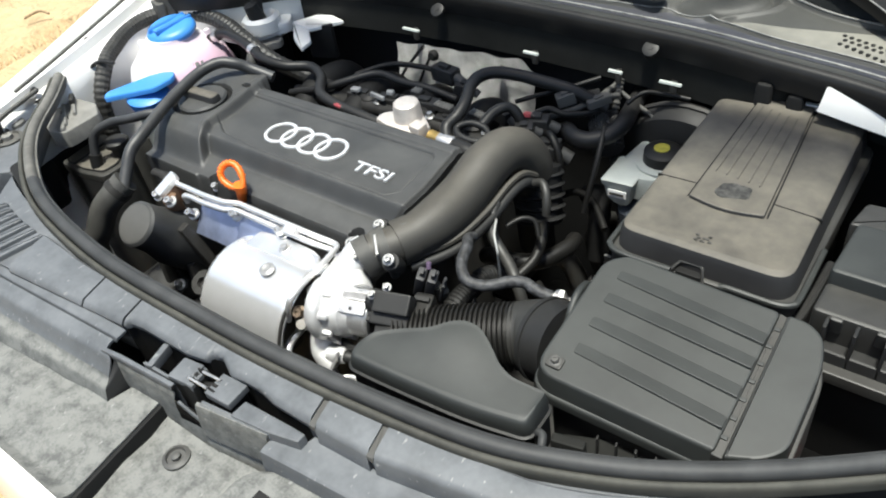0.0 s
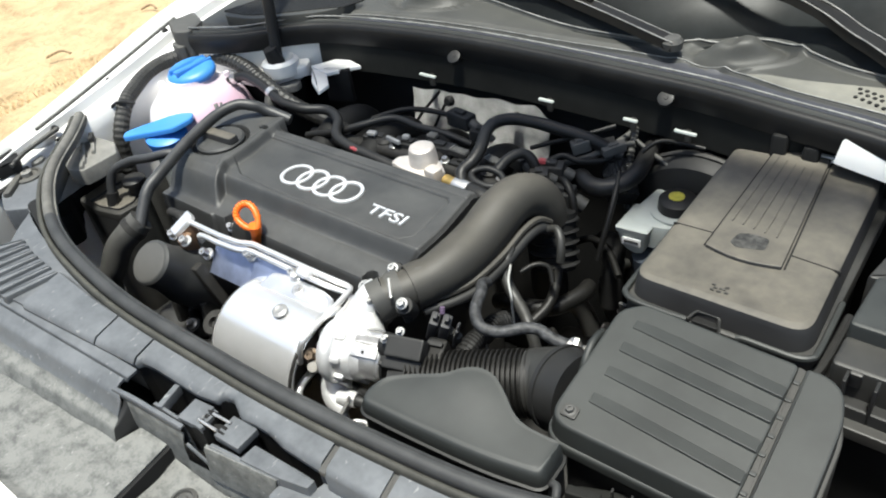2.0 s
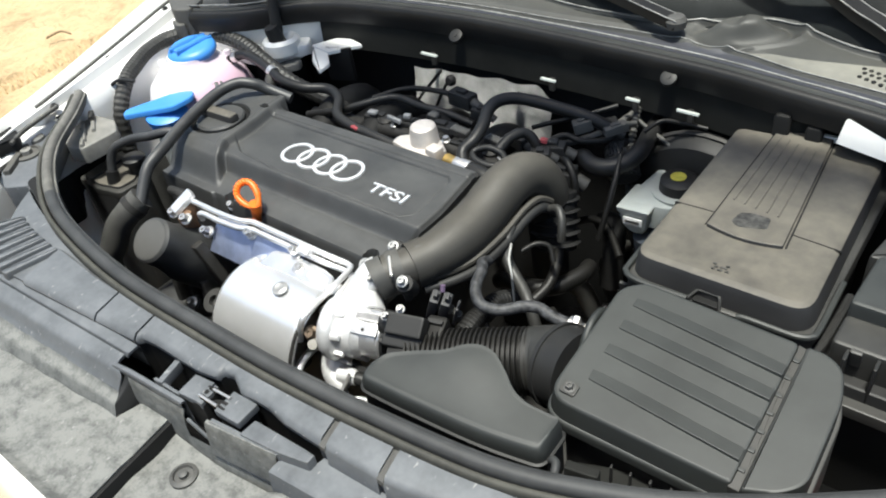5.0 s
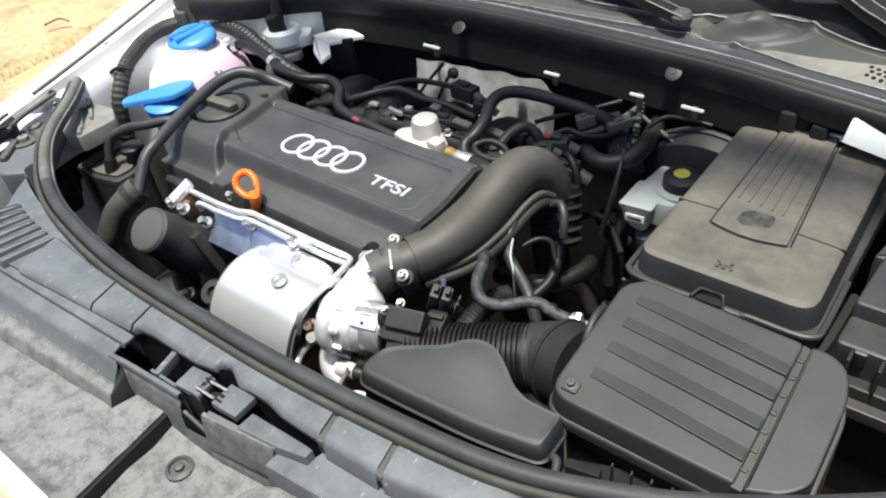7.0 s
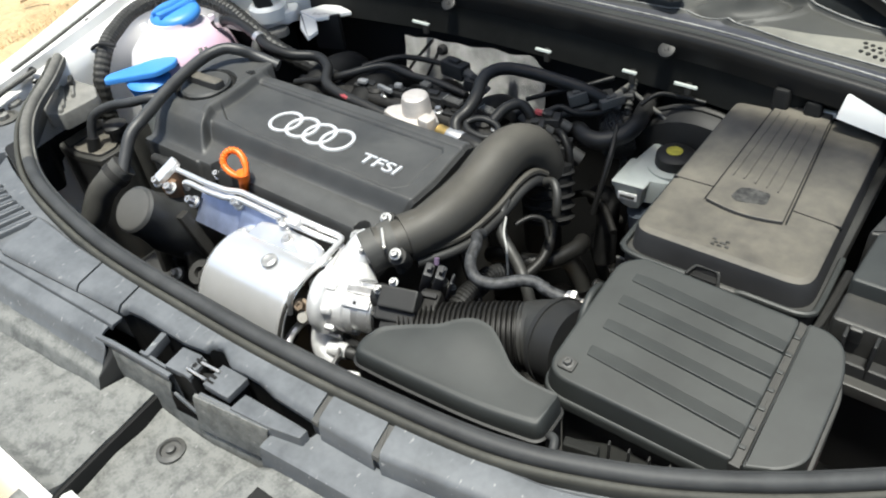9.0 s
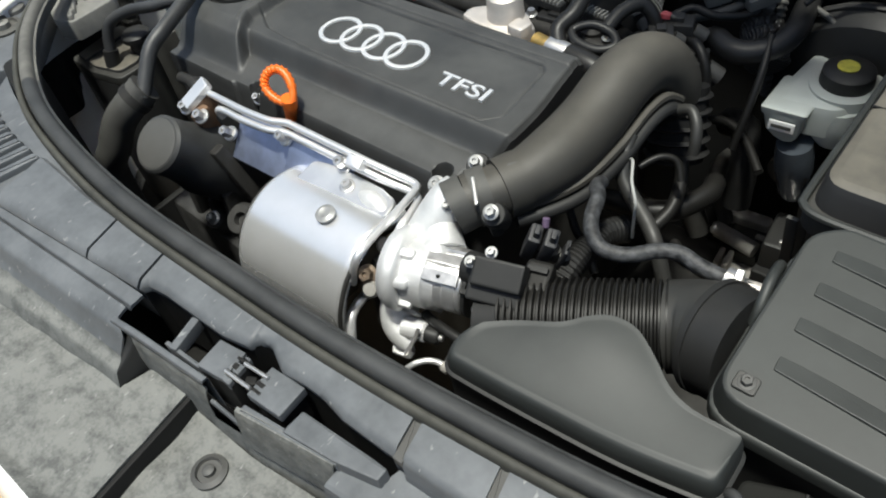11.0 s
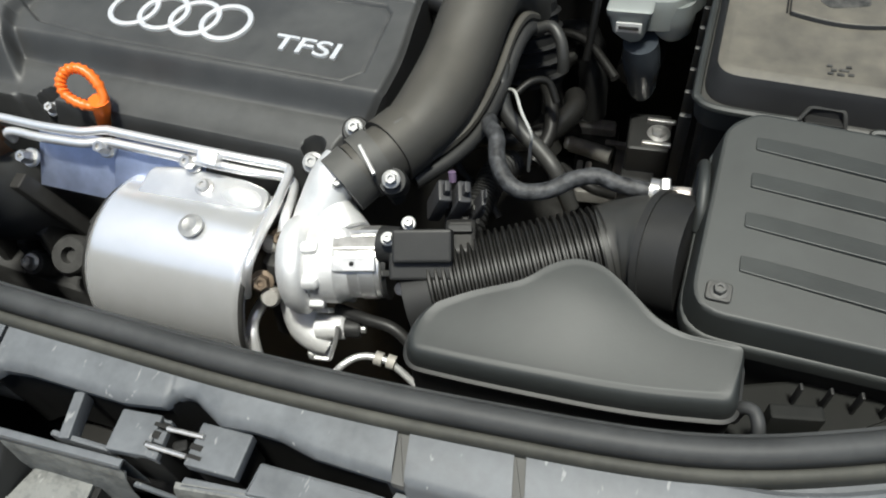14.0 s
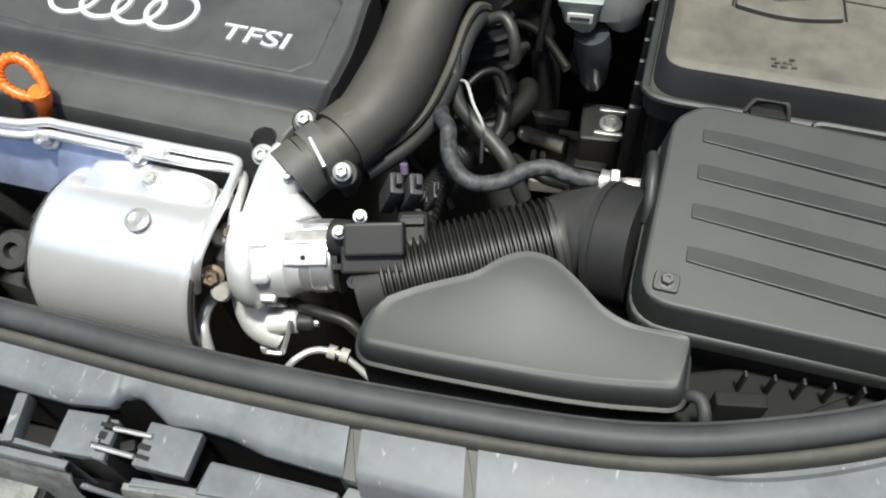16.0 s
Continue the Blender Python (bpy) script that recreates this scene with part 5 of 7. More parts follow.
part("end_cap", slab(cap_pts, 0.82, 0.9258, [0.003, 0.01, 0.014, 0.020, 0.020, 0.012, 0.003], 0.0025, tilt=LID), airbox_plastic, airbox)
part("end_flange", slab([(x + 0.0035, y) for x, y in cap_pts], 0.82, 0.8990, 0.010, 0.0015, tilt=LID), elbow_plastic, airbox)
part("inlet_lip", tube([(0.2550, 0.640, 0.896), (0.2555, 0.632, 0.907), (0.2570, 0.612, 0.912), (0.2590, 0.594, 0.904), (0.2595, 0.586, 0.892)], 0.0042, 12, 6), airbox_plastic, airbox, "rounded lip of the inlet")
part("inlet_flange", slab([(0.2515, 0.588), (0.2610, 0.587), (0.2625, 0.638), (0.2510, 0.642)], 0.860, 0.897, 0.004, 0.003), elbow_plastic, airbox)

# ---------------------------------------------------------------- battery
battery = thing("battery", (0.34, 0.86, 0.70), "battery under a dusty black plastic cover", "battery")
part("case", slab([(0.25, 0.725), (0.425, 0.725), (0.42, 1.0), (0.25, 0.99)], 0.66, 0.895, 0.01, 0.003), black_plastic, battery)
part("skirt", slab([(0.240, 0.704), (0.437, 0.704), (0.434, 1.01), (0.240, 0.995)], 0.872, 0.8925, 0.022, 0.004), elbow_plastic, battery)
for rim_line in ([(0.2395, 0.985, 0.8945), (0.2395, 0.86, 0.8945), (0.2395, 0.730, 0.8945), (0.2425, 0.7105, 0.8945), (0.257, 0.7035, 0.8945), (0.29, 0.7030, 0.8945), (0.314, 0.7035, 0.8945)],
                 [(0.366, 0.7030, 0.8930), (0.372, 0.7045, 0.8945), (0.40, 0.7045, 0.8945), (0.422, 0.7050, 0.8945), (0.434, 0.7110, 0.8945), (0.4375, 0.7250, 0.8945), (0.4365, 0.80, 0.8945)]):
    part("skirt_rim", tube(rim_line, 0.0034, 8, 6), airbox_plastic, battery)
BT = 0.9215
bcover = part("cover", slab([(0.2465, 0.7125), (0.4300, 0.7125), (0.420, 1.015), (0.2455, 1.000)], 0.878, BT, [0.022, 0.026, 0.014, 0.014], 0.009, 6, 0.004), dusty_plastic, battery)
for pts in ([(0.2475, 0.8150), (0.2925, 0.8165), (0.2925, 0.8181), (0.2475, 0.8166)], [(0.3765, 0.8165), (0.4262, 0.8130), (0.4262, 0.8146), (0.3765, 0.8181)],
            [(0.2920, 0.792), (0.2936, 0.792), (0.2936, 1.005), (0.2920, 1.005)], [(0.3770, 0.792), (0.3790, 0.792), (0.3610, 1.008), (0.3592, 1.008)]):
    part("groove", slab(pts, 0.917, BT + 0.0004, 0.0004, 0.0002), deep_plastic, bcover)
front_lip = [(0.2945 + 0.0810 * k / 10, 0.7900 - 0.0070 * math.sin(math.pi * k / 10)) for k in range(11)]
flap = part("flap", slab(front_lip + [(0.3578, 1.010), (0.2945, 1.008)], 0.914, BT + 0.0042, 0.002, 0.0018), dusty_plastic, bcover)
for k in range(5):
    x = 0.3035 + 0.0128 * k
    part("groove_bar", slab([(x - 0.0011, 0.842 - 0.002 * k), (x + 0.0011, 0.842 - 0.002 * k), (x + 0.0011 - 0.0018 * k, 0.988 - 0.003 * k), (x - 0.0011 - 0.0018 * k, 0.988 - 0.003 * k)], BT, BT + 0.0052, 0.001, 0.0008), dusty_plastic, flap)
part("sticker", slab([(0.3150, 0.806), (0.3240, 0.799), (0.3525, 0.808), (0.3500, 0.828), (0.3300, 0.829), (0.3185, 0.824)], BT + 0.003, BT + 0.0047, 0.004, 0.0004), sticker_grey, flap, "faded dark sticker")
part("edge_strip", block((0.328, 1.0125, BT + 0.002), (0.066, 0.006, 0.008), (0, 0, 0), 0.001), white_paint, bcover, "white strip at the edge")
clip_u = [(0.3150, 0.7040, 0.896), (0.3205, 0.7110, 0.9020), (0.3250, 0.7120, 0.9030), (0.3400, 0.7125, 0.9030), (0.3450, 0.7100, 0.9020), (0.3490, 0.7020, 0.890), (0.3560, 0.7000, 0.888)]
part("clip", tube(clip_u, 0.0018, 8, 3), elbow_plastic, battery, "bent plastic clip edge")
part("clip_recess", slab([(0.3190, 0.7025), (0.3460, 0.7025), (0.3460, 0.7120), (0.3190, 0.7120)], 0.870, 0.8965, 0.002, 0.001), deep_plastic, battery)
for dx, dy, w in ((-0.007, 0.005, 0.004), (0.006, 0.006, 0.004), (-0.004, 0.001, 0.004), (0.003, 0.002, 0.007), (-0.006, -0.003, 0.004), (0.001, -0.003, 0.005), (0.008, -0.002, 0.004)):
    part("mark", block((0.334 + dx, 0.7320 + dy, BT + 0.0006), (w, 0.0022, 0.0012), (0, 0, 4), 0.0003), sticker_grey, bcover, "small dark moulded mark")
part("rail", tube([(0.375, 0.706, 0.872), (0.420, 0.702, 0.872), (0.440, 0.715, 0.872), (0.446, 0.80, 0.88)], 0.005, 8, 6), black_plastic, battery)

# fuse box beside the battery
fuse = thing("fuse_box", (0.52, 0.78, 0.80), "black fuse box with a stepped lid", "fuse box")
part("lid", slab([(0.453, 0.745), (0.58, 0.745), (0.58, 0.830), (0.457, 0.826)], 0.87, 0.922, 0.006, 0.004), airbox_plastic, fuse)
part("lid_step", slab([(0.452, 0.704), (0.58, 0.704), (0.58, 0.747), (0.453, 0.747)], 0.86, 0.906, 0.006, 0.004), elbow_plastic, fuse)
part("rear_block", slab([(0.448, 0.828), (0.52, 0.832), (0.52, 0.875), (0.455, 0.870)], 0.80, 0.915, 0.005, 0.004), elbow_plastic, fuse)
part("body", slab([(0.458, 0.690), (0.60, 0.690), (0.60, 0.93), (0.465, 0.90)], 0.72, 0.872, 0.006, 0.003), black_plastic, fuse)
part("ledge", slab([(0.455, 0.678), (0.60, 0.678), (0.60, 0.700), (0.455, 0.700)], 0.845, 0.858, 0.004, 0.002), elbow_plastic, fuse)
for k in range(5):
    part("rib", block((0.468 + 0.026 * k, 0.698, 0.880), (0.0035, 0.016, 0.046), (0, 0, 0), 0.001), black_plastic, fuse)
for k in range(3):
    part("latch", block((0.475 + 0.040 * k, 0.7035, 0.897), (0.012, 0.006, 0.020), (12, 0, 0), 0.002), elbow_plastic, fuse)

# ---------------------------------------------------------------- brake fluid
brake = thing("brake_fluid_reservoir", (0.19, 0.95, 0.72), "greyish white brake fluid reservoir with black cap", "fluid reservoir")
part("tank", slab([(0.146, 0.895), (0.212, 0.905), (0.235, 1.0), (0.150, 1.0), (0.142, 0.93)], 0.800, 0.836, 0.018, 0.010, 5), grey_white, brake)
def spout():
    """Front of the reservoir, narrowing downwards to a blunt tip."""
    rr = []
    for z, x0, x1, y0, y1 in ((0.8335, 0.141, 0.182, 0.884, 0.94), (0.832, 0.139, 0.184, 0.882, 0.94), (0.826, 0.140, 0.183, 0.882, 0.94), (0.822, 0.1425, 0.181, 0.884, 0.93), (0.806, 0.147, 0.180, 0.884, 0.92), (0.798, 0.156, 0.178, 0.885, 0.90), (0.794, 0.165, 0.175, 0.886, 0.894)):
        rr.append([Vector((q.x, q.y, z)) for q in rounded([(x0, y0), (x1, y0 + 0.004), (x1, y1), (x0, y1)], 0.003)])
    return rings_to(bmesh.new(), rr)


part("spout", spout(), grey_white, brake)
part("label_plate", block((0.163, 0.8835, 0.8145), (0.026, 0.003, 0.011), (0, 0, 5), 0.001), white_paint, brake, "small white label plate")
part("label_bar", block((0.163, 0.8818, 0.8145), (0.020, 0.001, 0.004), (0, 0, 5), 0.0003), bar_grey, brake)
part("side_cup", lathe([(0.019, 0.015), (0.021, 0.0), (0.020, -0.022), (0.014, -0.030), (0.0, -0.031)], (0.2025, 0.925, 0.812)), grey_white, brake)
part("neck", lathe([(0.035, -0.02), (0.033, 0.0065), (0.0, 0.0065)], (0.196, 0.945, 0.832)), grey_white, brake)
bcap = part("cap", lathe([(0.025, 0), (0.026, 0.004), (0.025, 0.018), (0.021, 0.021), (0.0, 0.021)], (0.196, 0.950, 0.834)), black_plastic, brake)
part("sticker", lathe([(0.0105, 0), (0.0105, 0.0008), (0.0, 0.0008)], (0.194, 0.950, 0.8555)), yellow, bcap, "round yellow sticker")
part("lower_tank", lathe([(0.018, 0.016), (0.020, 0.0), (0.0205, -0.018), (0.0185, -0.034), (0.0168, -0.046), (0.0160, -0.058), (0.0120, -0.068), (0.0, -0.071)], (0.1765, 0.905, 0.768), (-0.10, -0.16, 1)), clear_grey, brake, "clear smoky lower cup")

# ---------------------------------------------------------------- coolant and washer
tank = thing("coolant_tank", (-0.655, 0.815, 0.78), "round milky white coolant tank with blue cap", "coolant tank")
bm = lathe([(0.04, -0.075), (0.075, -0.06), (0.093, -0.025), (0.096, 0.005), (0.085, 0.035), (0.060, 0.060), (0.042, 0.070), (0.040, 0.082)], (-0.655, 0.815, 0.85), (0, 0, 1), 40)
part("tank", bm, tank_white, tank, smooth=70)
ccap = part("cap", lathe([(0.040, -0.004), (0.043, 0.000), (0.043, 0.006), (0.039, 0.012), (0.030, 0.015), (0.0, 0.016)], (-0.655, 0.822, 0.930), (0.04, -0.10, 1)), blue_plastic, tank, "blue plastic screw cap")
for d in (-0.010, 0.010):
    part("grip", block((-0.6545 + d, 0.823, 0.9455), (0.074, 0.0065, 0.009), (6, 0, 86), 0.003), blue_plastic, ccap)
part("grip_web", block((-0.6545, 0.823, 0.9435), (0.066, 0.014, 0.006), (6, 0, 86), 0.002), blue_plastic, ccap)
for deg in (62, 205):
    q = radians(deg)
    part("lug", block((-0.655 + 0.062 * math.cos(q), 0.815 + 0.062 * math.sin(q), 0.908), (0.012, 0.010, 0.022), (0, 0, deg), 0.003), tank_white, tank)
for d, w in ((-0.009, 0.006), (0.0, 0.007), (0.009, 0.005)):
    part("level_mark", block((-0.5785 + d * 0.4, 0.800 + d * 0.9, 0.8925 - 0.1 * abs(d)), (w, 0.0016, 0.012), (-42, 0, 66), 0.0003), bar_dark, tank, "small dark level mark")
washer = thing("washer_cap", (-0.622, 0.716, 0.66), "blue washer bottle cap with a raised flap", "washer cap")
part("cap", lathe([(0.032, -0.02), (0.036, 0), (0.036, 0.006), (0.03, 0.010), (0.0, 0.010)], (-0.622, 0.716, 0.868), (0.1, -0.1, 1)), blue_plastic, washer)
part("flap", slab([(-0.690, 0.680), (-0.675, 0.664), (-0.585, 0.712), (-0.574, 0.745), (-0.590, 0.762), (-0.630, 0.750)], 0.880, 0.889, 0.010, 0.003, tilt=(0.12, 0.1, -0.64, 0.71)), blue_plastic, washer)
part("neck", lathe([(0.03, -0.2), (0.03, 0)], (-0.622, 0.718, 0.858)), grey_white, washer)

# black canister with a rimmed lid
can = thing("canister", (-0.64, 0.605, 0.6), "black plastic canister with a rimmed lid", "canister")
pts = [(-0.718, 0.566), (-0.660, 0.562), (-0.602, 0.574), (-0.600, 0.617), (-0.643, 0.656), (-0.728, 0.658)]
part("body", slab(pts, 0.55, 0.79, 0.015, 0.003), black_plastic, can)
part("rim", slab(pts, 0.788, 0.7995, 0.010, 0.003), elbow_plastic, can)
part("lid", slab([(-0.709, 0.575), (-0.684, 0.572), (-0.690, 0.648), (-0.718, 0.648)], 0.798, 0.804, 0.006, 0.002), dusty_plastic, can)
part("lid", slab([(-0.679, 0.572), (-0.656, 0.571), (-0.612, 0.582), (-0.610, 0.612), (-0.648, 0.645), (-0.685, 0.647)], 0.798, 0.804, 0.008, 0.002), dusty_plastic, can)
part("knob", lathe([(0.014, 0), (0.014, 0.018), (0.020, 0.020), (0.020, 0.027), (0.016, 0.030), (0.0, 0.030)], (-0.628, 0.632, 0.802)), black_plastic, can)

# oil filter
filt = thing("oil_filter", (-0.31, 0.5, 0.75), "round black oil filter housing", "oil filter")
part("housing", lathe([(0.0, 0), (0.029, 0), (0.032, -0.003), (0.0325, -0.030), (0.037, -0.050), (0.042, -0.065), (0.043, -0.16)], (-0.344, 0.484, 0.868), (0.05, -0.60, 0.80)), cover_plastic, filt)
part("face", lathe([(0.0275, -0.001), (0.0275, 0.0006), (0.026, 0.0010), (0.0, 0.0010)], (-0.344, 0.484, 0.868), (0.05, -0.60, 0.80)), bar_grey, filt, "lighter grey end face")
part("collar", lathe([(0.039, 0), (0.039, 0.012), (0.036, 0.014)], (-0.356, 0.540, 0.791), (0.05, -0.60, 0.80)), black_plastic, filt)

# hood strut
strut = thing("hood_strut", (-0.544, 0.923, 0.93), "black gas strut holding up the hood", "gas strut")
part("rod", tube([(-0.544, 0.928, 0.935), (-0.566, 0.968, 1.11), (-0.588, 1.006, 1.29)], 0.010, 12, 4), black_plastic, strut)
part("hinge_arm", tube([(-0.588, 1.012, 1.288), (-0.590, 0.915, 1.30)], 0.008, 8, 1, smooth=False), black_plastic, strut)
part("ball_end", lathe([(0.014, -0.02), (0.015, 0.0), (0.012, 0.025)], (-0.544, 0.923, 0.93), (-0.1, -0.2, 1)), black_plastic, strut)
part("foot", slab([(-0.630, 0.985), (-0.604, 1.010), (-0.5202, 0.980), (-0.5023, 0.955), (-0.5213, 0.931), (-0.567, 0.910), (-0.612, 0.932)], 0.895, 0.914, 0.010, 0.004), white_paint, strut, "white painted mounting plate")
part("cup", lathe([(0.034, -0.01), (0.033, 0.010), (0.026, 0.016), (0.018, 0.012), (0.0, 0.010)], (-0.548, 0.934, 0.914)), white_paint, strut, "white painted cup round the rod")
part("lower_plate", slab([(-0.564, 0.920), (-0.541, 0.941), (-0.515, 0.944), (-0.505, 0.927), (-0.522, 0.902)], 0.878, 0.890, 0.008, 0.003), mount_grey, strut, "dusty grey lower plate")

# heat foil and fuel pump


def foil_sheet(u, v):
    """Crumpled foil mat with uneven edges, hung on the bulkhead."""
    x = -0.312 + 0.272 * u + 0.006 * noise.noise((0, v * 6, 2))
    z = 0.765 + 0.118 * v + 0.020 * u * v + 0.004 * noise.noise((u * 7, 0, 4)) - 0.02 * S((u - 0.9) / 0.1) * v
    y = 1.002 + 0.012 * v + 0.0028 * noise.noise((x * 26, z * 26, 7)) + 0.0007 * noise.noise((x * 130, z * 130, 1))
    return Vector((x, y, z))


part("heat_mat", grid(foil_sheet, 90, 50, thick=0.003), heat_foil, body, "crimped aluminium heat foil on the bulkhead", 60)
pump = thing("fuel_pump", (-0.13, 0.82, 0.87), "bare metal high pressure fuel pump behind the cover", "fuel pump")
part("base", slab([(-0.176, 0.800), (-0.150, 0.794), (-0.092, 0.792), (-0.086, 0.815), (-0.112, 0.836), (-0.150, 0.838), (-0.176, 0.818)], 0.870, 0.893, 0.006, 0.003), alu_white, pump)
part("foot", slab([(-0.184, 0.804), (-0.160, 0.800), (-0.160, 0.820), (-0.184, 0.822)], 0.868, 0.886, 0.005, 0.003), alu_white, pump)
part("barrel", lathe([(0.0235, -0.02), (0.0235, 0.006), (0.0225, 0.010), (0.0212, 0.012), (0.0195, 0.034), (0.0180, 0.039), (0.015, 0.041), (0.0, 0.0415)], (-0.130, 0.821, 0.879)), alu_white, pump, smooth=30)
part("boss", block((-0.098, 0.803, 0.892), (0.022, 0.020, 0.022), (0, 0, -8), 0.004), alu_white, pump)
part("bolt", bolt((-0.172, 0.811, 0.886), r=0.005, h=0.005), zinc, pump)
part("union", lathe([(0.009, 0), (0.009, 0.02)], (-0.080, 0.806, 0.886), (1, -0.15, 0)), gold_brass, pump, "bright brass union")
part("hose_end", lathe([(0.012, 0), (0.012, 0.025), (0.010, 0.03)], (-0.060, 0.803, 0.886), (1, -0.15, 0)), zinc, pump)

# ---------------------------------------------------------------- hoses and wiring
def hose(name, pts, r, label, material=None, group="", seg=12, n=7, ribs=0.0):
    """One hose along a smooth curve; ribs makes it a corrugated one."""
    e = thing(name, pts[len(pts) // 2], label, "hose" if "hose" in name else "cable", group)
    bm = bmesh.new()
    if ribs:
        path = spline(pts, 26)
        fine = [path[i] for i in range(len(path))]
        tube(fine, r, seg, 1, bm, False, radii=lambda t: r * (1 + ribs * (round(t * (len(fine) - 1)) // 2 % 2)))
    else:
        tube(pts, r, seg, n, bm)
    part("jacket", bm, material or hose_rubber, e, smooth=60 if not ribs else 20)
    return e


def clamp_on(e, a, b, r):
    part("clamp", tube([a, b], r, 16, 1, smooth=False), zinc, e, "small metal hose clamp")


HOSES = "hoses in the engine bay"
h = hose("breather_hose", [(-0.395, 0.81, 0.905), (-0.429, 0.797, 0.920), (-0.445, 0.784, 0.932), (-0.464, 0.766, 0.938), (-0.473, 0.729, 0.935), (-0.460, 0.660, 0.928), (-0.440, 0.592, 0.918), (-0.437, 0.564, 0.908), (-0.431, 0.544, 0.890), (-0.424, 0.524, 0.870)], 0.0088, "black rubber hose over the engine cover", seal_rubber, HOSES)
h = hose("coolant_hose", [(-0.432, 0.535, 0.875), (-0.443, 0.514, 0.860), (-0.457, 0.497, 0.840), (-0.467, 0.481, 0.810), (-0.488, 0.470, 0.77), (-0.50, 0.47, 0.66)], 0.019, "thick black coolant hose beside the oil filter", material=rubber, group=HOSES)
part("clamp", tube([(-0.437, 0.526, 0.868), (-0.441, 0.518, 0.863)], 0.0205, 16, 1, smooth=False), dark_metal, h, "dark hose clamp")
h = hose("vent_hose", [(-0.636, 0.587, 0.800), (-0.639, 0.600, 0.838), (-0.634, 0.612, 0.857), (-0.609, 0.630, 0.870), (-0.568, 0.645, 0.880), (-0.534, 0.668, 0.885), (-0.50, 0.70, 0.87)], 0.0075, "thin black hose rising from the canister", seal_rubber, HOSES)
part("end_sleeve", tube([(-0.636, 0.587, 0.800), (-0.638, 0.594, 0.822)], 0.0105, 12, 1, smooth=False), hose_rubber, h)
hose("corrugated_hose", [(-0.734, 0.677, 0.78), (-0.737, 0.690, 0.85), (-0.752, 0.730, 0.895), (-0.762, 0.764, 0.910), (-0.770, 0.805, 0.920), (-0.765, 0.849, 0.925), (-0.733, 0.885, 0.925), (-0.665, 0.898, 0.925), (-0.598, 0.894, 0.920), (-0.54, 0.884, 0.905), (-0.47, 0.88, 0.88), (-0.40, 0.90, 0.85)], 0.0130, "ribbed black hose round the coolant tank", elbow_plastic, HOSES, ribs=0.08)
hose("cable", [(-0.755, 0.672, 0.83), (-0.768, 0.690, 0.88), (-0.750, 0.715, 0.905), (-0.715, 0.728, 0.905)], 0.003, "thin black cable beside the washer cap")
h = hose("tank_hose", [(-0.612, 0.862, 0.905), (-0.575, 0.868, 0.920), (-0.532, 0.863, 0.920), (-0.490, 0.853, 0.915), (-0.450, 0.842, 0.910), (-0.405, 0.845, 0.905), (-0.369, 0.866, 0.900), (-0.334, 0.854, 0.897), (-0.306, 0.821, 0.893), (-0.268, 0.809, 0.890), (-0.218, 0.806, 0.886), (-0.170, 0.806, 0.880)], 0.0082, "black coolant hose from the tank", group=HOSES)
clamp_on(h, (-0.600, 0.864, 0.911), (-0.590, 0.866, 0.915), 0.0098)
clamp_on(h, (-0.488, 0.853, 0.915), (-0.478, 0.850, 0.913), 0.0100)
hose("tank_hose", [(-0.484, 0.852, 0.912), (-0.480, 0.838, 0.895), (-0.478, 0.830, 0.86), (-0.47, 0.83, 0.80)], 0.0095, "short grey hose below the tank hose", rubber, HOSES)
h = hose("vacuum_hose", [(-0.40, 0.838, 0.86), (-0.335, 0.848, 0.878), (-0.302, 0.865, 0.887), (-0.274, 0.890, 0.892), (-0.251, 0.905, 0.892), (-0.212, 0.906, 0.887), (-0.168, 0.913, 0.882), (-0.12, 0.92, 0.87)], 0.0062, "thin black vacuum hose behind the cover", group=HOSES)
h = hose("fuel_hose", [(-0.045, 0.800, 0.886), (-0.060, 0.818, 0.897), (-0.054, 0.838, 0.907), (-0.056, 0.862, 0.915), (-0.067, 0.890, 0.920), (-0.069, 0.916, 0.922), (-0.054, 0.935, 0.922), (-0.024, 0.948, 0.917), (0.017, 0.955, 0.911), (0.056, 0.959, 0.905), (0.10, 0.975, 0.88)], 0.0090, "black fuel hose curving behind the pump", group=HOSES)
hose("fuel_hose", [(-0.035, 0.800, 0.886), (-0.005, 0.796, 0.884), (0.02, 0.80, 0.87), (0.04, 0.83, 0.84)], 0.0125, "thick black hose at the pump outlet", group=HOSES)
e = thing("loop_hose", (-0.02, 0.82, 0.89), "flat black loop of hose", "hose", HOSES)
lp = spline([(-0.044, 0.822, 0.900), (-0.028, 0.834, 0.904), (-0.006, 0.835, 0.900), (0.004, 0.824, 0.895), (-0.010, 0.812, 0.893), (-0.034, 0.812, 0.896)], 8, True)
rr = []
for k, q in enumerate(lp):
    d = (lp[(k + 1) % len(lp)] - lp[k - 1]).normalized()
    sd = d.cross(Vector((0, 0, 1))).normalized()
    u = sd.cross(d)
    rr.append([q + 0.0048 * (math.cos(t) * sd + math.sin(t) * u) for t in [j * math.pi / 4 for j in range(8)]])
part("jacket", rings_to(bmesh.new(), rr, closed=True), hose_rubber, e, smooth=60)
hose("vacuum_hose", [(-0.016, 0.837, 0.898), (-0.013, 0.864, 0.906), (-0.002, 0.885, 0.906), (0.012, 0.889, 0.890), (0.02, 0.885, 0.85)], 0.0075, "short bent black hose beside the duct", group=HOSES)
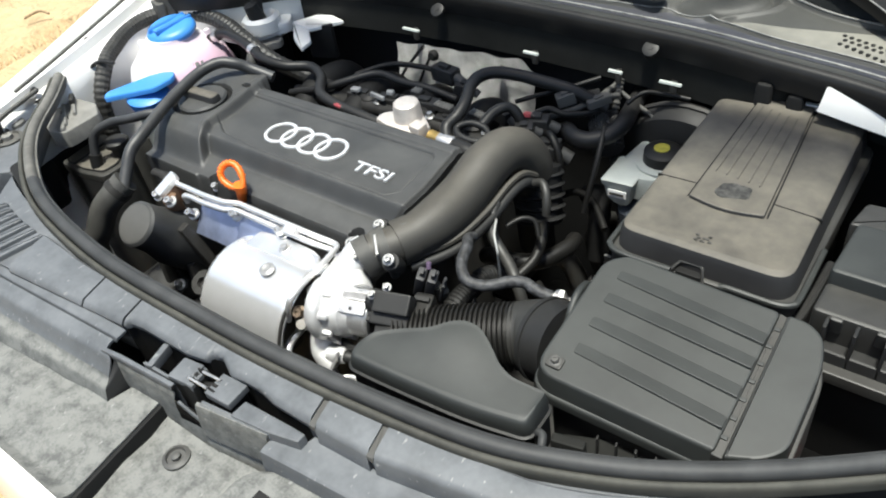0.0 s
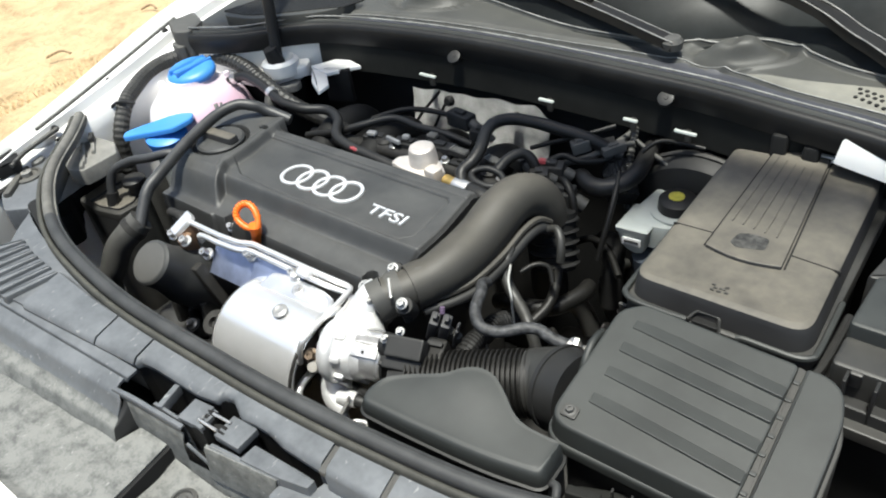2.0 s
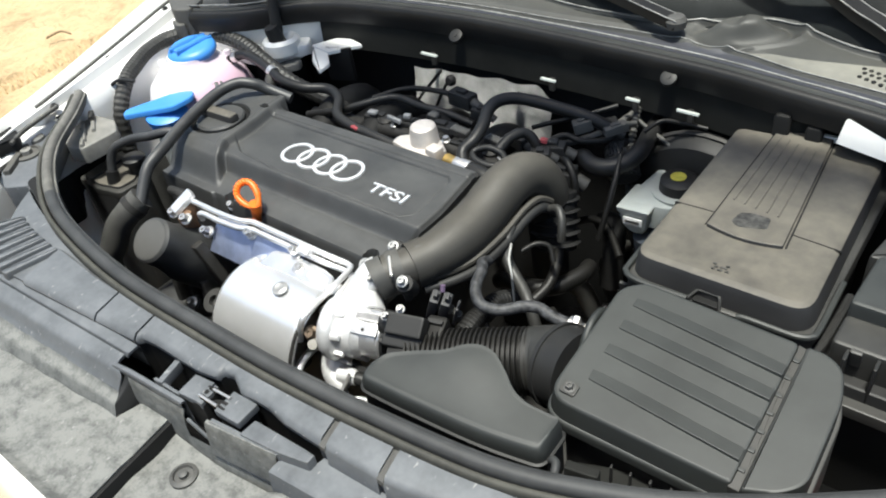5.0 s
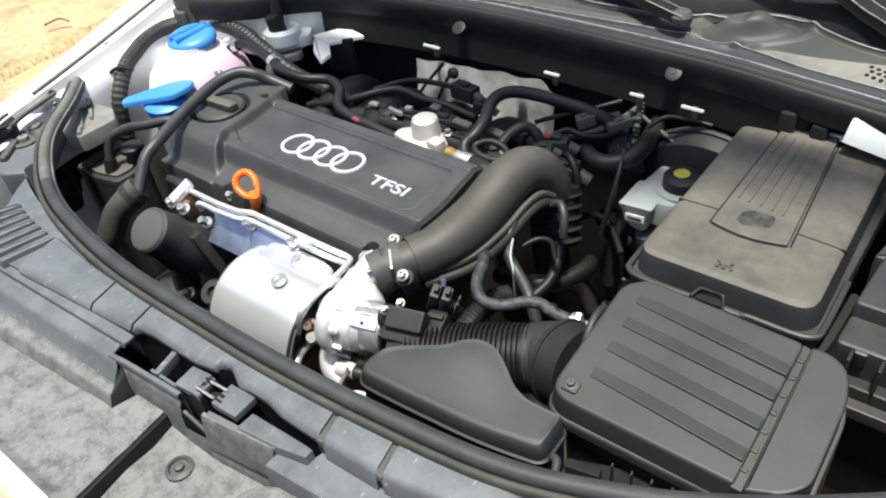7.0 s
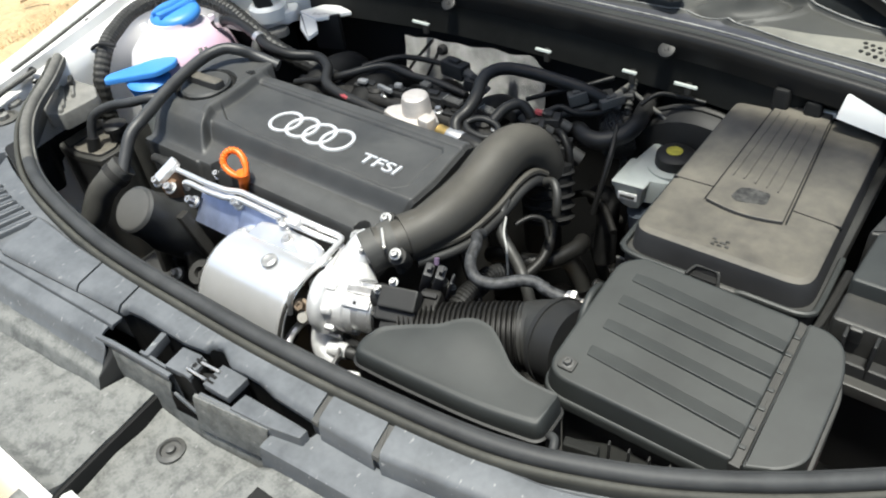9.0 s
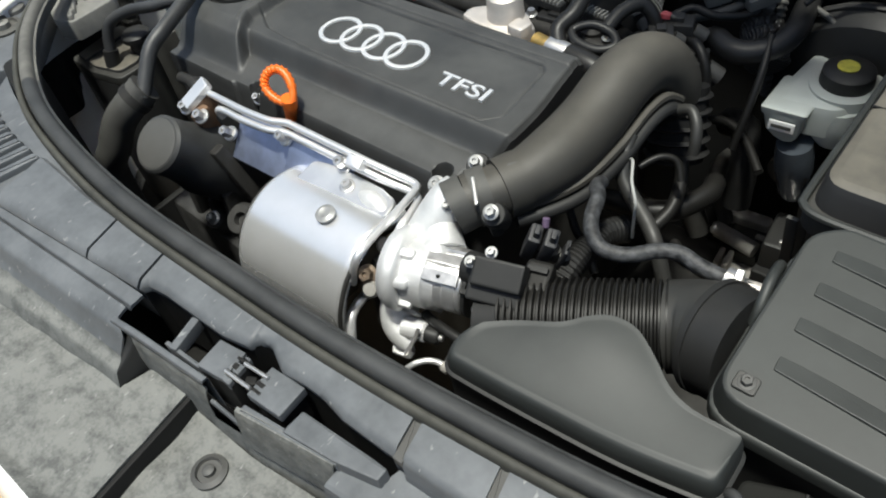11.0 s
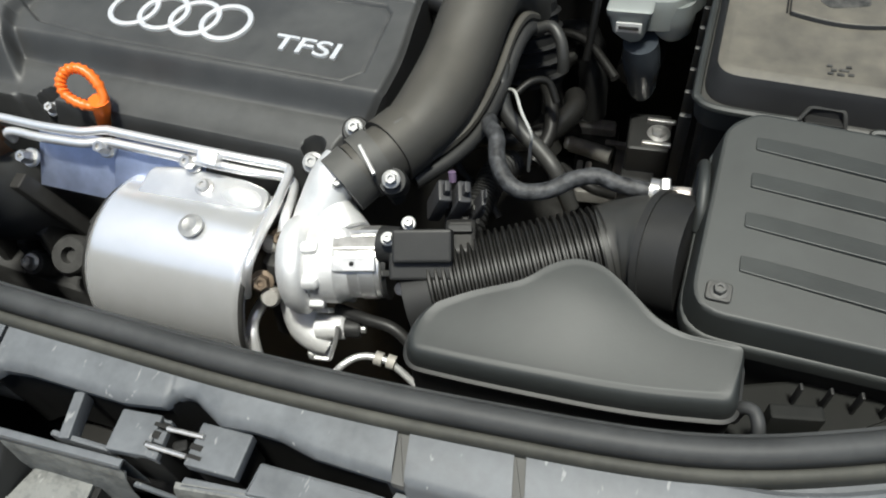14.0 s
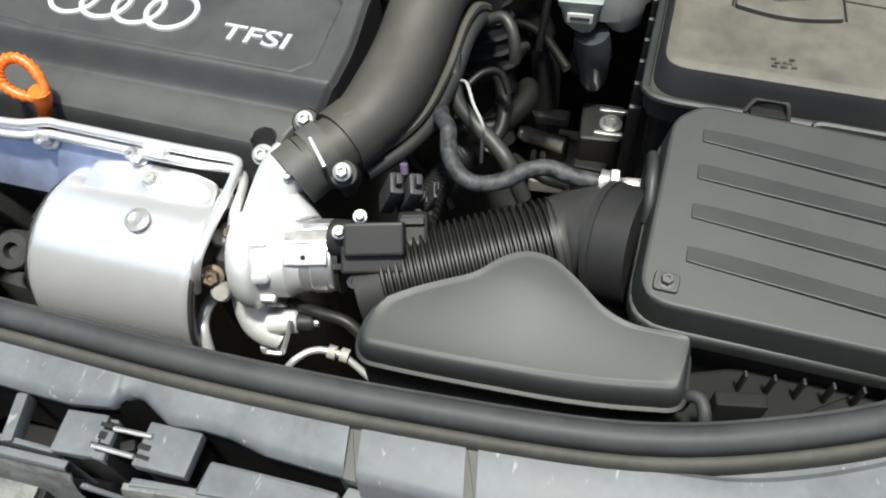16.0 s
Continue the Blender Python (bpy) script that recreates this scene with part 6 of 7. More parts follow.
hose("heater_hose", [(0.045, 0.94, 0.84), (0.064, 0.926, 0.862), (0.085, 0.913, 0.864), (0.106, 0.915, 0.864), (0.126, 0.932, 0.868), (0.133, 0.959, 0.872), (0.127, 0.999, 0.872), (0.12, 1.04, 0.87)], 0.0125, "thick black heater hose at the bulkhead", group=HOSES)
hose("harness_cable", [(0.010, 0.918, 0.866), (0.064, 0.951, 0.882), (0.083, 0.985, 0.887), (0.094, 1.02, 0.892), (0.095, 1.028, 0.900)], 0.0048, "grey taped wiring along the bulkhead", rubber)
hose("harness_cable", [(0.095, 1.028, 0.902), (0.098, 1.015, 0.888), (0.128, 1.005, 0.877), (0.158, 0.994, 0.870), (0.164, 0.996, 0.850)], 0.0032, "thin dark wiring loop at the bulkhead", rubber)
hose("harness_cable", [(0.098, 1.022, 0.90), (0.104, 0.995, 0.87), (0.108, 0.98, 0.83), (0.11, 0.98, 0.77)], 0.0042, "ribbed wiring sleeve at the bulkhead", rubber, ribs=0.35)
h = hose("wrapped_hose", [(0.086, 0.668, 0.875), (0.091, 0.652, 0.886), (0.101, 0.638, 0.890), (0.107, 0.619, 0.888), (0.116, 0.605, 0.885), (0.128, 0.598, 0.882), (0.141, 0.600, 0.880), (0.154, 0.607, 0.880), (0.167, 0.620, 0.880), (0.183, 0.627, 0.880), (0.200, 0.625, 0.878), (0.221, 0.626, 0.876), (0.246, 0.627, 0.876)], 0.0066, "grey cloth-covered hose running to the airbox", cloth_grey, HOSES)
clamp_on(h, (0.222, 0.626, 0.876), (0.230, 0.626, 0.876), 0.0100)
part("spring_clip", block((0.229, 0.618, 0.868), (0.008, 0.014, 0.034), (0, 0, 0), 0.002), zinc, h)
part("fitting", tube([(0.232, 0.626, 0.876), (0.262, 0.629, 0.878)], 0.006, 12, 1, smooth=False), alu_white, h)
hose("coolant_hose", [(0.078, 0.730, 0.880), (0.082, 0.715, 0.870), (0.090, 0.700, 0.855), (0.109, 0.690, 0.842), (0.126, 0.680, 0.836), (0.142, 0.668, 0.828), (0.16, 0.655, 0.80)], 0.0072, "black hose dropping below the duct", elbow_plastic, HOSES)
hose("white_wire", [(0.086, 0.716, 0.865), (0.098, 0.700, 0.880), (0.110, 0.678, 0.880), (0.121, 0.666, 0.870), (0.120, 0.667, 0.850), (0.118, 0.67, 0.82)], 0.0014, "thin pale wire below the duct", wire_white)
hose("corrugated_hose", [(0.095, 0.70, 0.79), (0.086, 0.677, 0.80), (0.083, 0.652, 0.80), (0.081, 0.628, 0.80), (0.08, 0.60, 0.79)], 0.0125, "ribbed black wiring sleeve below the duct", group=HOSES, ribs=0.12)
hose("coolant_hose", [(0.094, 0.792, 0.872), (0.106, 0.792, 0.876), (0.116, 0.784, 0.870), (0.121, 0.776, 0.858), (0.122, 0.772, 0.845)], 0.0055, "short bent black hose under the duct", elbow_plastic, HOSES)

for pts, r, label in (([(0.030, 0.755, 0.75), (0.048, 0.7525, 0.76), (0.081, 0.757, 0.76), (0.110, 0.774, 0.76), (0.127, 0.811, 0.76), (0.122, 0.841, 0.75)], 0.0115, "thick black hose low in the bay"),
                      ([(0.034, 0.690, 0.81), (0.0576, 0.668, 0.80), (0.085, 0.648, 0.80), (0.0996, 0.636, 0.79)], 0.0042, "thin black cable below the duct"),
                      ([(0.159, 0.857, 0.77), (0.123, 0.892, 0.78), (0.091, 0.902, 0.78), (0.06, 0.90, 0.76)], 0.0052, "black cable deep in the bay"),
                      ([(0.086, 0.735, 0.84), (0.098, 0.752, 0.845), (0.112, 0.760, 0.84), (0.122, 0.752, 0.825)], 0.0036, "short looped wire under the duct"),
                      ([(0.100, 0.800, 0.80), (0.112, 0.775, 0.80), (0.118, 0.745, 0.79), (0.110, 0.715, 0.78)], 0.0070, "bent black hose under the duct"),
                      ([(0.135, 0.725, 0.77), (0.150, 0.712, 0.775), (0.170, 0.706, 0.77), (0.188, 0.712, 0.76)], 0.0050, "curled dark hose below the battery")):
    hose("bay_hose", pts, r, label, bellows_rubber, HOSES)
boot = thing("rubber_boot", (0.075, 0.84, 0.80), "ringed black rubber boot below the duct", "rubber boot")
for k in range(5):
    part("ring", lathe([(0.030, -0.003), (0.034, 0.0), (0.030, 0.003)], (0.068 + 0.0035 * k, 0.845 - 0.006 * k, 0.845 - 0.013 * k), (-0.2, 0.35, 0.92), 24), hose_rubber, boot)
part("core", tube([(0.067, 0.847, 0.855), (0.083, 0.818, 0.785)], 0.0295, 20, 1, smooth=False), deep_plastic, boot)

# seam rail of the duct with its row of clips
for k in range(7):
    t = k / 6
    q = Vector((0.080 + 0.004 * t, 0.690 + 0.100 * t, 0.866 + 0.014 * t))
    part("clip", block(q, (0.007, 0.009, 0.010), (20, 0, -20), 0.002), black_plastic, duct)

# ---------------------------------------------------------------- connectors and brackets
hose("coolant_hose", [(-0.05, 0.86, 0.60), (-0.012, 0.887, 0.62), (0.009, 0.906, 0.62), (0.033, 0.919, 0.62), (0.059, 0.926, 0.61), (0.08, 0.925, 0.57)], 0.016, "thick dark hose deep in the bay", rubber, HOSES)
hose("coolant_hose", [(0.078, 1.05, 0.62), (0.069, 1.036, 0.62), (0.064, 1.005, 0.62), (0.070, 0.980, 0.62), (0.088, 0.959, 0.61), (0.105, 0.950, 0.58)], 0.010, "curved black hose against the bulkhead", rubber, HOSES)
hose("coolant_hose", [(-0.06, 0.99, 0.64), (-0.048, 0.972, 0.62), (-0.015, 0.973, 0.62), (0.015, 0.949, 0.62), (0.020, 0.905, 0.61)], 0.006, "thin curled hose below the duct", rubber, HOSES)


def connector(c, size, turn, label, material=None, plug=None):
    e = thing("wiring_connector", c, label, "connector", "wiring connectors")
    sx, sy, sz = size
    part("shell", block(c, size, turn, 0.002), material or black_plastic, e)
    m = pose(*c, *turn)
    part("latch", block(m @ Vector((0, 0, sz * 0.55)), (sx * 0.4, sy * 0.5, sz * 0.3), turn, 0.001), material or black_plastic, e)
    part("boot", tube([m @ Vector((sx * 0.48, 0, 0)), m @ Vector((sx * 0.85, 0, -sz * 0.3))], min(sy, sz) * 0.35, 10, 1, smooth=False), rubber, e)
    return e


e = connector((0.071, 0.583, 0.868), (0.011, 0.018, 0.038), (15, 18, 24), "grey plastic wiring plug beside the duct", bar_dark)
connector((0.0855, 0.585, 0.868), (0.011, 0.018, 0.040), (15, 18, 24), "dark grey plastic wiring plug beside the actuator", bar_dark)
part("pin", tube([(0.081, 0.590, 0.886), (0.080, 0.593, 0.893)], 0.003, 8, 1, smooth=False), mat("purple_plastic", (0.13, 0.09, 0.15), 0.6), e, "pale purple locking pin")
connector((0.1005, 0.586, 0.866), (0.004, 0.014, 0.036), (15, 18, 24), "narrow grey plastic wiring plug", bar_dark)
for c, s, t, l in (((-0.205, 0.872, 0.872), (0.05, 0.022, 0.018), (0, 0, 8), "black injector plug behind the cover"),
                   ((-0.150, 0.882, 0.874), (0.05, 0.022, 0.02), (0, 0, 6), "black injector plug beside the fuel rail"),
                   ((-0.095, 0.868, 0.868), (0.045, 0.022, 0.018), (0, 0, 4), "black injector plug below the foil"),
                   ((-0.265, 0.868, 0.868), (0.045, 0.024, 0.02), (0, 10, 12), "dusty black plug behind the cover"),
                   ((0.030, 0.905, 0.875), (0.035, 0.024, 0.024), (0, 0, 20), "grey sensor plug at the bulkhead"),
                   ((0.075, 0.975, 0.888), (0.030, 0.020, 0.016), (0, -10, 35), "grey wiring plug at the bulkhead"),
                   ((-0.020, 0.900, 0.880), (0.030, 0.020, 0.020), (0, 0, -20), "black wiring plug behind the duct"),
                   ((0.055, 0.885, 0.850), (0.040, 0.030, 0.030), (0, 0, 15), "black wiring plug deep behind the duct")):
    connector(c, s, t, l)
connector((0.020, 0.898, 0.893), (0.011, 0.007, 0.006), (0, 0, 10), "small red locking tab on a plug", red_plastic)
connector((-0.252, 0.803, 0.893), (0.016, 0.006, 0.005), (0, 0, -6), "small red tab behind the cover", red_plastic)

rail = thing("fuel_rail", (-0.2, 0.86, 0.83), "dark metal fuel rail behind the engine cover", "fuel rail")
part("tube", tube([(-0.40, 0.852, 0.855), (-0.2, 0.860, 0.862), (-0.02, 0.856, 0.858)], 0.012, 12, 4), dark_metal, rail)
for k in range(4):
    x = -0.35 + 0.1 * k
    inj = part("injector", lathe([(0.010, -0.04), (0.010, 0.0), (0.014, 0.004), (0.014, 0.016), (0.009, 0.02)], (x, 0.868, 0.858)), dark_metal, rail)
    part("bolt", bolt((x + 0.025, 0.860, 0.873), r=0.005), zinc, rail)
manif = thing("intake_manifold", (-0.2, 0.92, 0.6), "dark plastic intake manifold below the bulkhead", "intake manifold")
part("plenum", slab([(-0.44, 0.84), (0.02, 0.84), (0.02, 0.96), (-0.44, 0.96)], 0.6, 0.845, 0.03, 0.02), deep_plastic, manif)
for k in range(4):
    x = -0.37 + 0.1 * k
    part("runner", tube([(x, 0.84, 0.84), (x, 0.88, 0.858), (x, 0.94, 0.845), (x, 0.97, 0.79)], 0.026, 14, 5), deep_plastic, manif)

# pale blocks standing in for bright spots of light along the bulkhead
for x, y, z, w in ((-0.259, 0.998, 0.922, 0.030), (-0.035, 1.000, 0.9240, 0.024), (0.100, 1.000, 0.923, 0.020), (0.180, 0.998, 0.924, 0.030)):
    e = thing("bulkhead_glint", (x, y, z), "pale tab standing in for light through a bulkhead slot", "metal tab", "tabs on the bulkhead")
    part("tab", block((x, y, z), (w, 0.006, 0.003), (-8, 6, 8), 0.001), grey_white, e)
    part("stem", block((x, y + 0.010, z - 0.012), (0.008, 0.006, 0.02), (0, 0, 0), 0.001), dark_metal, e)
for x, h in ((0.299, 0.957), (0.337, 0.949)):
    e = thing("rubber_buffer", (x, 1.0, 0.91), "black rubber buffer behind the battery", "rubber buffer", "buffers behind the battery")
    part("post", slab([(x - 0.0105, 0.993), (x + 0.0105, 0.993), (x + 0.009, 1.012), (x - 0.009, 1.012)], 0.86, h - 0.006, 0.006, 0.005), deep_plastic, e)

# ribbed pale clips and bare metal ends in the wiring behind the cover
def ribbed_clip(c, n, turn, label):
    e = thing("cable_clip", c, label, "cable clip", "cable clips behind the cover")
    m = pose(*c, 0, 0, turn)
    part("base", block(c, (0.0052 * n + 0.004, 0.013, 0.008), (0, 0, turn), 0.0015), black_plastic, e)
    for k in range(n):
        part("rib", block(m @ Vector((0.0052 * (k - (n - 1) / 2), 0, 0.005)), (0.0026, 0.012, 0.004), (0, 0, turn), 0.0008), mount_grey, e, "pale grey rib")


ribbed_clip((-0.108, 0.875, 0.884), 6, -4, "ribbed grey cable clip beside the fuel pump")
ribbed_clip((-0.047, 0.8765, 0.884), 6, -8, "ribbed grey cable clip below the foil")
ribbed_clip((-0.172, 0.893, 0.884), 3, 0, "short ribbed cable clip behind the fuel pump")
for c, s, t in (((-0.222, 0.858, 0.886), (0.030, 0.006, 0.006), -8), ((-0.206, 0.871, 0.889), (0.012, 0.008, 0.006), 12), ((-0.268, 0.860, 0.886), (0.016, 0.010, 0.005), 10)):
    e = thing("rail_fitting", c, "bare metal fitting on the fuel rail", "metal fitting", "fittings on the fuel rail")
    part("body", block(c, s, (0, 0, t), 0.0018), dull_zinc, e)
    part("stem", block(Vector(c) - Vector((0, 0, 0.008)), (s[0] * 0.4, s[1] * 0.7, 0.012), (0, 0, t), 0.001), dark_metal, e)

# gear selector and black clip below the battery
sel = thing("gear_selector", (0.13, 0.94, 0.52), "grey metal gear selector levers with a cable", "gear linkage")
part("lever", block((0.1265, 0.9745, 0.5745), (0.055, 0.020, 0.016), (0, 0, 4), 0.004), lever_metal, sel)
part("tab", block((0.1074, 0.991, 0.5745), (0.016, 0.016, 0.014), (0, 0, 4), 0.003), lever_metal, sel)
part("pivot", tube([(0.102, 0.9253, 0.5868), (0.109, 0.9253, 0.5868), (0.158, 0.9171, 0.5868)], 0.0103, 14, 3), lever_metal, sel)
part("tip", lathe([(0.008, 0), (0.008, 0.005), (0.004, 0.008), (0.0, 0.008)], (0.1039, 0.9253, 0.588), (-1, 0, 0.2)), zinc, sel)
for x in (0.1224, 0.1334):
    part("post", block((x, 0.899, 0.569), (0.0075, 0.028, 0.014), (0, 0, 6), 0.002), lever_metal, sel)
part("plate", slab([(0.120, 0.880), (0.188, 0.890), (0.182, 0.972), (0.120, 0.968)], 0.530, 0.550, 0.008, 0.003), lever_metal, sel)
part("bar", block((0.158, 0.9554, 0.569), (0.027, 0.008, 0.008), (0, 0, 2), 0.0015), lever_metal, sel)
part("bolt", bolt((0.1026, 0.9759, 0.583), r=0.0055), zinc, sel)
part("shaft", lathe([(0.02, -0.09), (0.02, 0.0)], (0.15, 0.93, 0.535)), lever_metal, sel)
part("column", block((0.135, 0.95, 0.555), (0.05, 0.06, 0.03), (0, 0, 3), 0.004), dark_metal, sel)
clip = thing("cable_bracket", (0.2, 0.88, 0.6), "black bracket with two bright metal strips", "bracket")
part("body", block((0.2019, 0.8828, 0.655), (0.048, 0.058, 0.044), (0, 0, 6), 0.004), black_plastic, clip)
for y in (0.9004, 0.864):
    part("strip", block((0.212, y, 0.6785), (0.032, 0.005, 0.004), (0, 0, 4), 0.001), zinc, clip, "bright metal strip")
part("screw", bolt((0.212, 0.8816, 0.677), r=0.009, h=0.005), zinc, clip)
part("foot", block((0.198, 0.860, 0.56), (0.038, 0.038, 0.16), (0, 0, 0), 0.003), deep_plastic, clip)
btray = thing("battery_tray", (0.34, 0.86, 0.62), "black ribbed plastic battery tray", "battery tray")
part("floor", slab([(0.235, 0.70), (0.445, 0.70), (0.44, 1.01), (0.235, 1.0)], 0.62, 0.66, 0.01, 0.003), deep_plastic, btray)
for k in range(9):
    part("rib", block((0.2355, 0.735 + 0.028 * k, 0.79), (0.010, 0.004, 0.16), (12, 0, 0), 0.001), elbow_plastic, btray)

# ---------------------------------------------------------------- small metal parts round the turbo
oil = thing("oil_pipe", (-0.06, 0.49, 0.78), "thin bright oil return pipe with brass unions", "pipe")
part("pipe", tube([(-0.046, 0.506, 0.825), (-0.052, 0.497, 0.812), (-0.0585, 0.488, 0.802), (-0.0600, 0.478, 0.798), (-0.0560, 0.466, 0.795), (-0.050, 0.455, 0.78)], 0.0050, 12, 6), chrome_pipe, oil)
part("union", bolt((-0.047, 0.530, 0.846), (0.4, -0.5, 0.8), 0.0060, 0.008), brass, oil)
part("elbow", lathe([(0.007, -0.012), (0.0075, 0.0), (0.005, 0.003), (0.0, 0.003)], (-0.053, 0.523, 0.846), (0.2, -0.5, 0.8)), lever_metal, oil)
part("union", bolt((-0.047, 0.493, 0.838), (0.3, -0.6, 0.7), 0.0064, 0.008), brass, oil)
part("elbow", lathe([(0.0075, -0.010), (0.0082, 0.0), (0.006, 0.004), (0.0, 0.004)], (-0.0385, 0.4855, 0.830), (0.3, -0.6, 0.7)), lever_metal, oil)
part("collar", tube([(-0.046, 0.510, 0.826), (-0.048, 0.503, 0.814)], 0.0085, 12, 1, smooth=False), dark_metal, oil)
part("block", block((-0.044, 0.515, 0.80), (0.026, 0.038, 0.085), (-10, 0, 0), 0.008), dark_metal, oil)
rod = thing("actuator_rod", (0.008, 0.475, 0.79), "bare bent steel rod below the turbocharger", "rod")
part("rod", tube([(0.0165, 0.4835, 0.814), (0.016, 0.476, 0.806), (0.0145, 0.465, 0.798), (0.0125, 0.4625, 0.797), (0.003, 0.4610, 0.797)], 0.0020, 8, 3), zinc, rod)
h = hose("turbo_hose", [(0.012, 0.452, 0.775), (0.0214, 0.4615, 0.788), (0.0290, 0.4700, 0.791), (0.0360, 0.4750, 0.791), (0.0450, 0.4770, 0.791), (0.0600, 0.4770, 0.788), (0.085, 0.470, 0.77)], 0.0029, "thin metal coolant pipe at the turbocharger", chrome_pipe)
for x in (0.0465, 0.0570):
    part("sleeve", tube([(x, 0.4772, 0.791), (x + 0.0065, 0.4772, 0.790)], 0.0058, 12, 1, smooth=False), lever_metal, h)
hose("turbo_hose", [(0.006, 0.503, 0.806), (0.020, 0.500, 0.808), (0.035, 0.498, 0.810), (0.060, 0.496, 0.808), (0.085, 0.485, 0.79)], 0.0048, "thin black hose below the turbocharger", group=HOSES)
part("coupling", tube([(0.072, 0.512, 0.832), (0.090, 0.520, 0.836)], 0.034, 24, 1, smooth=False), black_plastic, turbo)

# plain bracket work left of the manifold
left = thing("engine_bracket", (-0.33, 0.54, 0.78), "dark rusty bracket work beside the manifold", "bracket")
part("arm", block((-0.345, 0.548, 0.845), (0.012, 0.020, 0.06), (15, 10, 10), 0.002), rust_metal, left)
part("arm", block((-0.30, 0.535, 0.80), (0.014, 0.016, 0.09), (10, -12, 0), 0.002), dark_metal, left)
part("casting", slab([(-0.46, 0.505), (-0.235, 0.495), (-0.235, 0.60), (-0.46, 0.60)], 0.58, 0.705, 0.012, 0.006), block_metal, left, "grey cast engine block flank")
for x, h in ((-0.405, 0.07), (-0.365, 0.05), (-0.325, 0.08)):
    part("casting_rib", block((x, 0.548, 0.70 + h / 2), (0.012, 0.075, h), (0, 6, 8), 0.004), block_metal, left)
part("boss", lathe([(0.020, -0.04), (0.020, 0.03), (0.017, 0.034), (0.008, 0.034), (0.007, 0.026), (0.0, 0.026)], (-0.290, 0.525, 0.735), (0.1, -0.5, 0.8)), block_metal, left)
part("boss", lathe([(0.014, -0.04), (0.014, 0.02), (0.011, 0.024), (0.0, 0.024)], (-0.345, 0.515, 0.715), (0.1, -0.5, 0.8)), block_metal, left)
part("bolt", bolt((-0.345, 0.503, 0.735), (0.1, -0.5, 0.8), 0.006, 0.008), zinc, left)
part("arm", block((-0.235, 0.52, 0.79), (0.016, 0.02, 0.08), (0, 20, 0), 0.002), deep_plastic, left)
for at in ((-0.318, 0.520, 0.800), (-0.372, 0.545, 0.862), (-0.335, 0.540, 0.868)):
    part("bolt", bolt(at, (0.1, -0.5, 0.8), 0.006, 0.009), zinc, left)

# ---------------------------------------------------------------- headlight mount beside the fender
mount = thing("headlight_mount", (-0.74, 0.56, 0.85), "dusty grey headlight mount with fixings", "headlight mount")
part("plate", slab([(-0.655, 0.437), (-0.62, 0.462), (-0.66, 0.515), (-0.755, 0.598), (-0.79, 0.60), (-0.80, 0.55), (-0.73, 0.468)], 0.84, 0.880, 0.008, 0.004), trim_plastic, mount)
part("rail", block((-0.735, 0.515, 0.883), (0.012, 0.15, 0.010), (0, 0, 42), 0.003), rubber, mount)
part("pocket", lathe([(0.034, 0), (0.034, 0.010), (0.028, 0.012), (0.024, 0.004), (0.0, 0.002)], (-0.782, 0.573, 0.886), (-0.3, 0.1, 1)), zinc, mount, "bare metal pocket")
part("hole", lathe([(0.011, 0), (0.011, 0.003), (0.0, 0.003)], (-0.757, 0.600, 0.893)), deep_plastic, mount)
part("fixing", lathe([(0.016, 0), (0.016, 0.005), (0.013, 0.008), (0.0, 0.008)], (-0.749, 0.542, 0.880)), mount_grey, mount, "round grey plug")
f = part("fixing", lathe([(0.023, 0), (0.023, 0.003), (0.018, 0.005), (0.016, 0.002), (0.0, 0.002)], (-0.7154, 0.511, 0.880)), rubber, mount)
part("screw", lathe([(0.009, 0), (0.009, 0.007), (0.004, 0.009), (0.003, 0.006), (0.0, 0.006)], (-0.7154, 0.511, 0.882), seg=8), mount_grey, f)
part("gap", slab([(-0.700, 0.452), (-0.714, 0.447), (-0.785, 0.560), (-0.775, 0.568)], 0.876, 0.8815, 0.002, 0.001), deep_plastic, mount, "thin near-black strip along the mount")
part("bracket", slab([(-0.752, 0.586), (-0.755, 0.655), (-0.700, 0.660), (-0.662, 0.640), (-0.664, 0.575), (-0.695, 0.565)], 0.84, 0.868, 0.006, 0.003), mount_grey, mount, "grey metal bracket")
for x, y, w in ((-0.712, 0.607, 0.075), (-0.722, 0.632, 0.060), (-0.690, 0.590, 0.050)):
    part("bracket_rib", block((x, y, 0.870), (w, 0.007, 0.010), (0, 0, -30), 0.003), mount_grey, mount)
part("bracket_slot", slab([(-0.735, 0.612), (-0.700, 0.600), (-0.698, 0.606), (-0.733, 0.620)], 0.860, 0.8685, 0.002, 0.0005), deep_plastic, mount)
part("stop", block((-0.735, 0.640, 0.878), (0.008, 0.026, 0.010), (0, 0, 55), 0.002), black_plastic, mount)
part("under", slab([(-0.80, 0.45), (-0.69, 0.45), (-0.69, 0.54), (-0.742, 0.565), (-0.745, 0.70), (-0.79, 0.70)], 0.74, 0.80, 0.01, 0.004), deep_plastic, mount)
# solid dark slab over the flange, painted in for a shaded crevice
part("crevice", slab([(-0.783, 0.502), (-0.792, 0.527), (-0.754, 0.525), (-0.720, 0.510), (-0.727, 0.492), (-0.727, 0.473)], 0.89, 0.9095, 0.004, 0.003), deep_plastic, mount, "near-black slab standing in for shade beside the fender")
part("seam", tube([(-0.722, 0.498, 0.905), (-0.735, 0.525, 0.908), (-0.744, 0.560, 0.910), (-0.748, 0.600, 0.914)], 0.0038, 8, 4), rubber, mount, "dark seam beside the fender")

# headlight on the other side, and its grille bars
lamp = thing("headlight", (0.62, 0.42, 0.75), "clear headlight with grey chrome bars inside", "headlight")
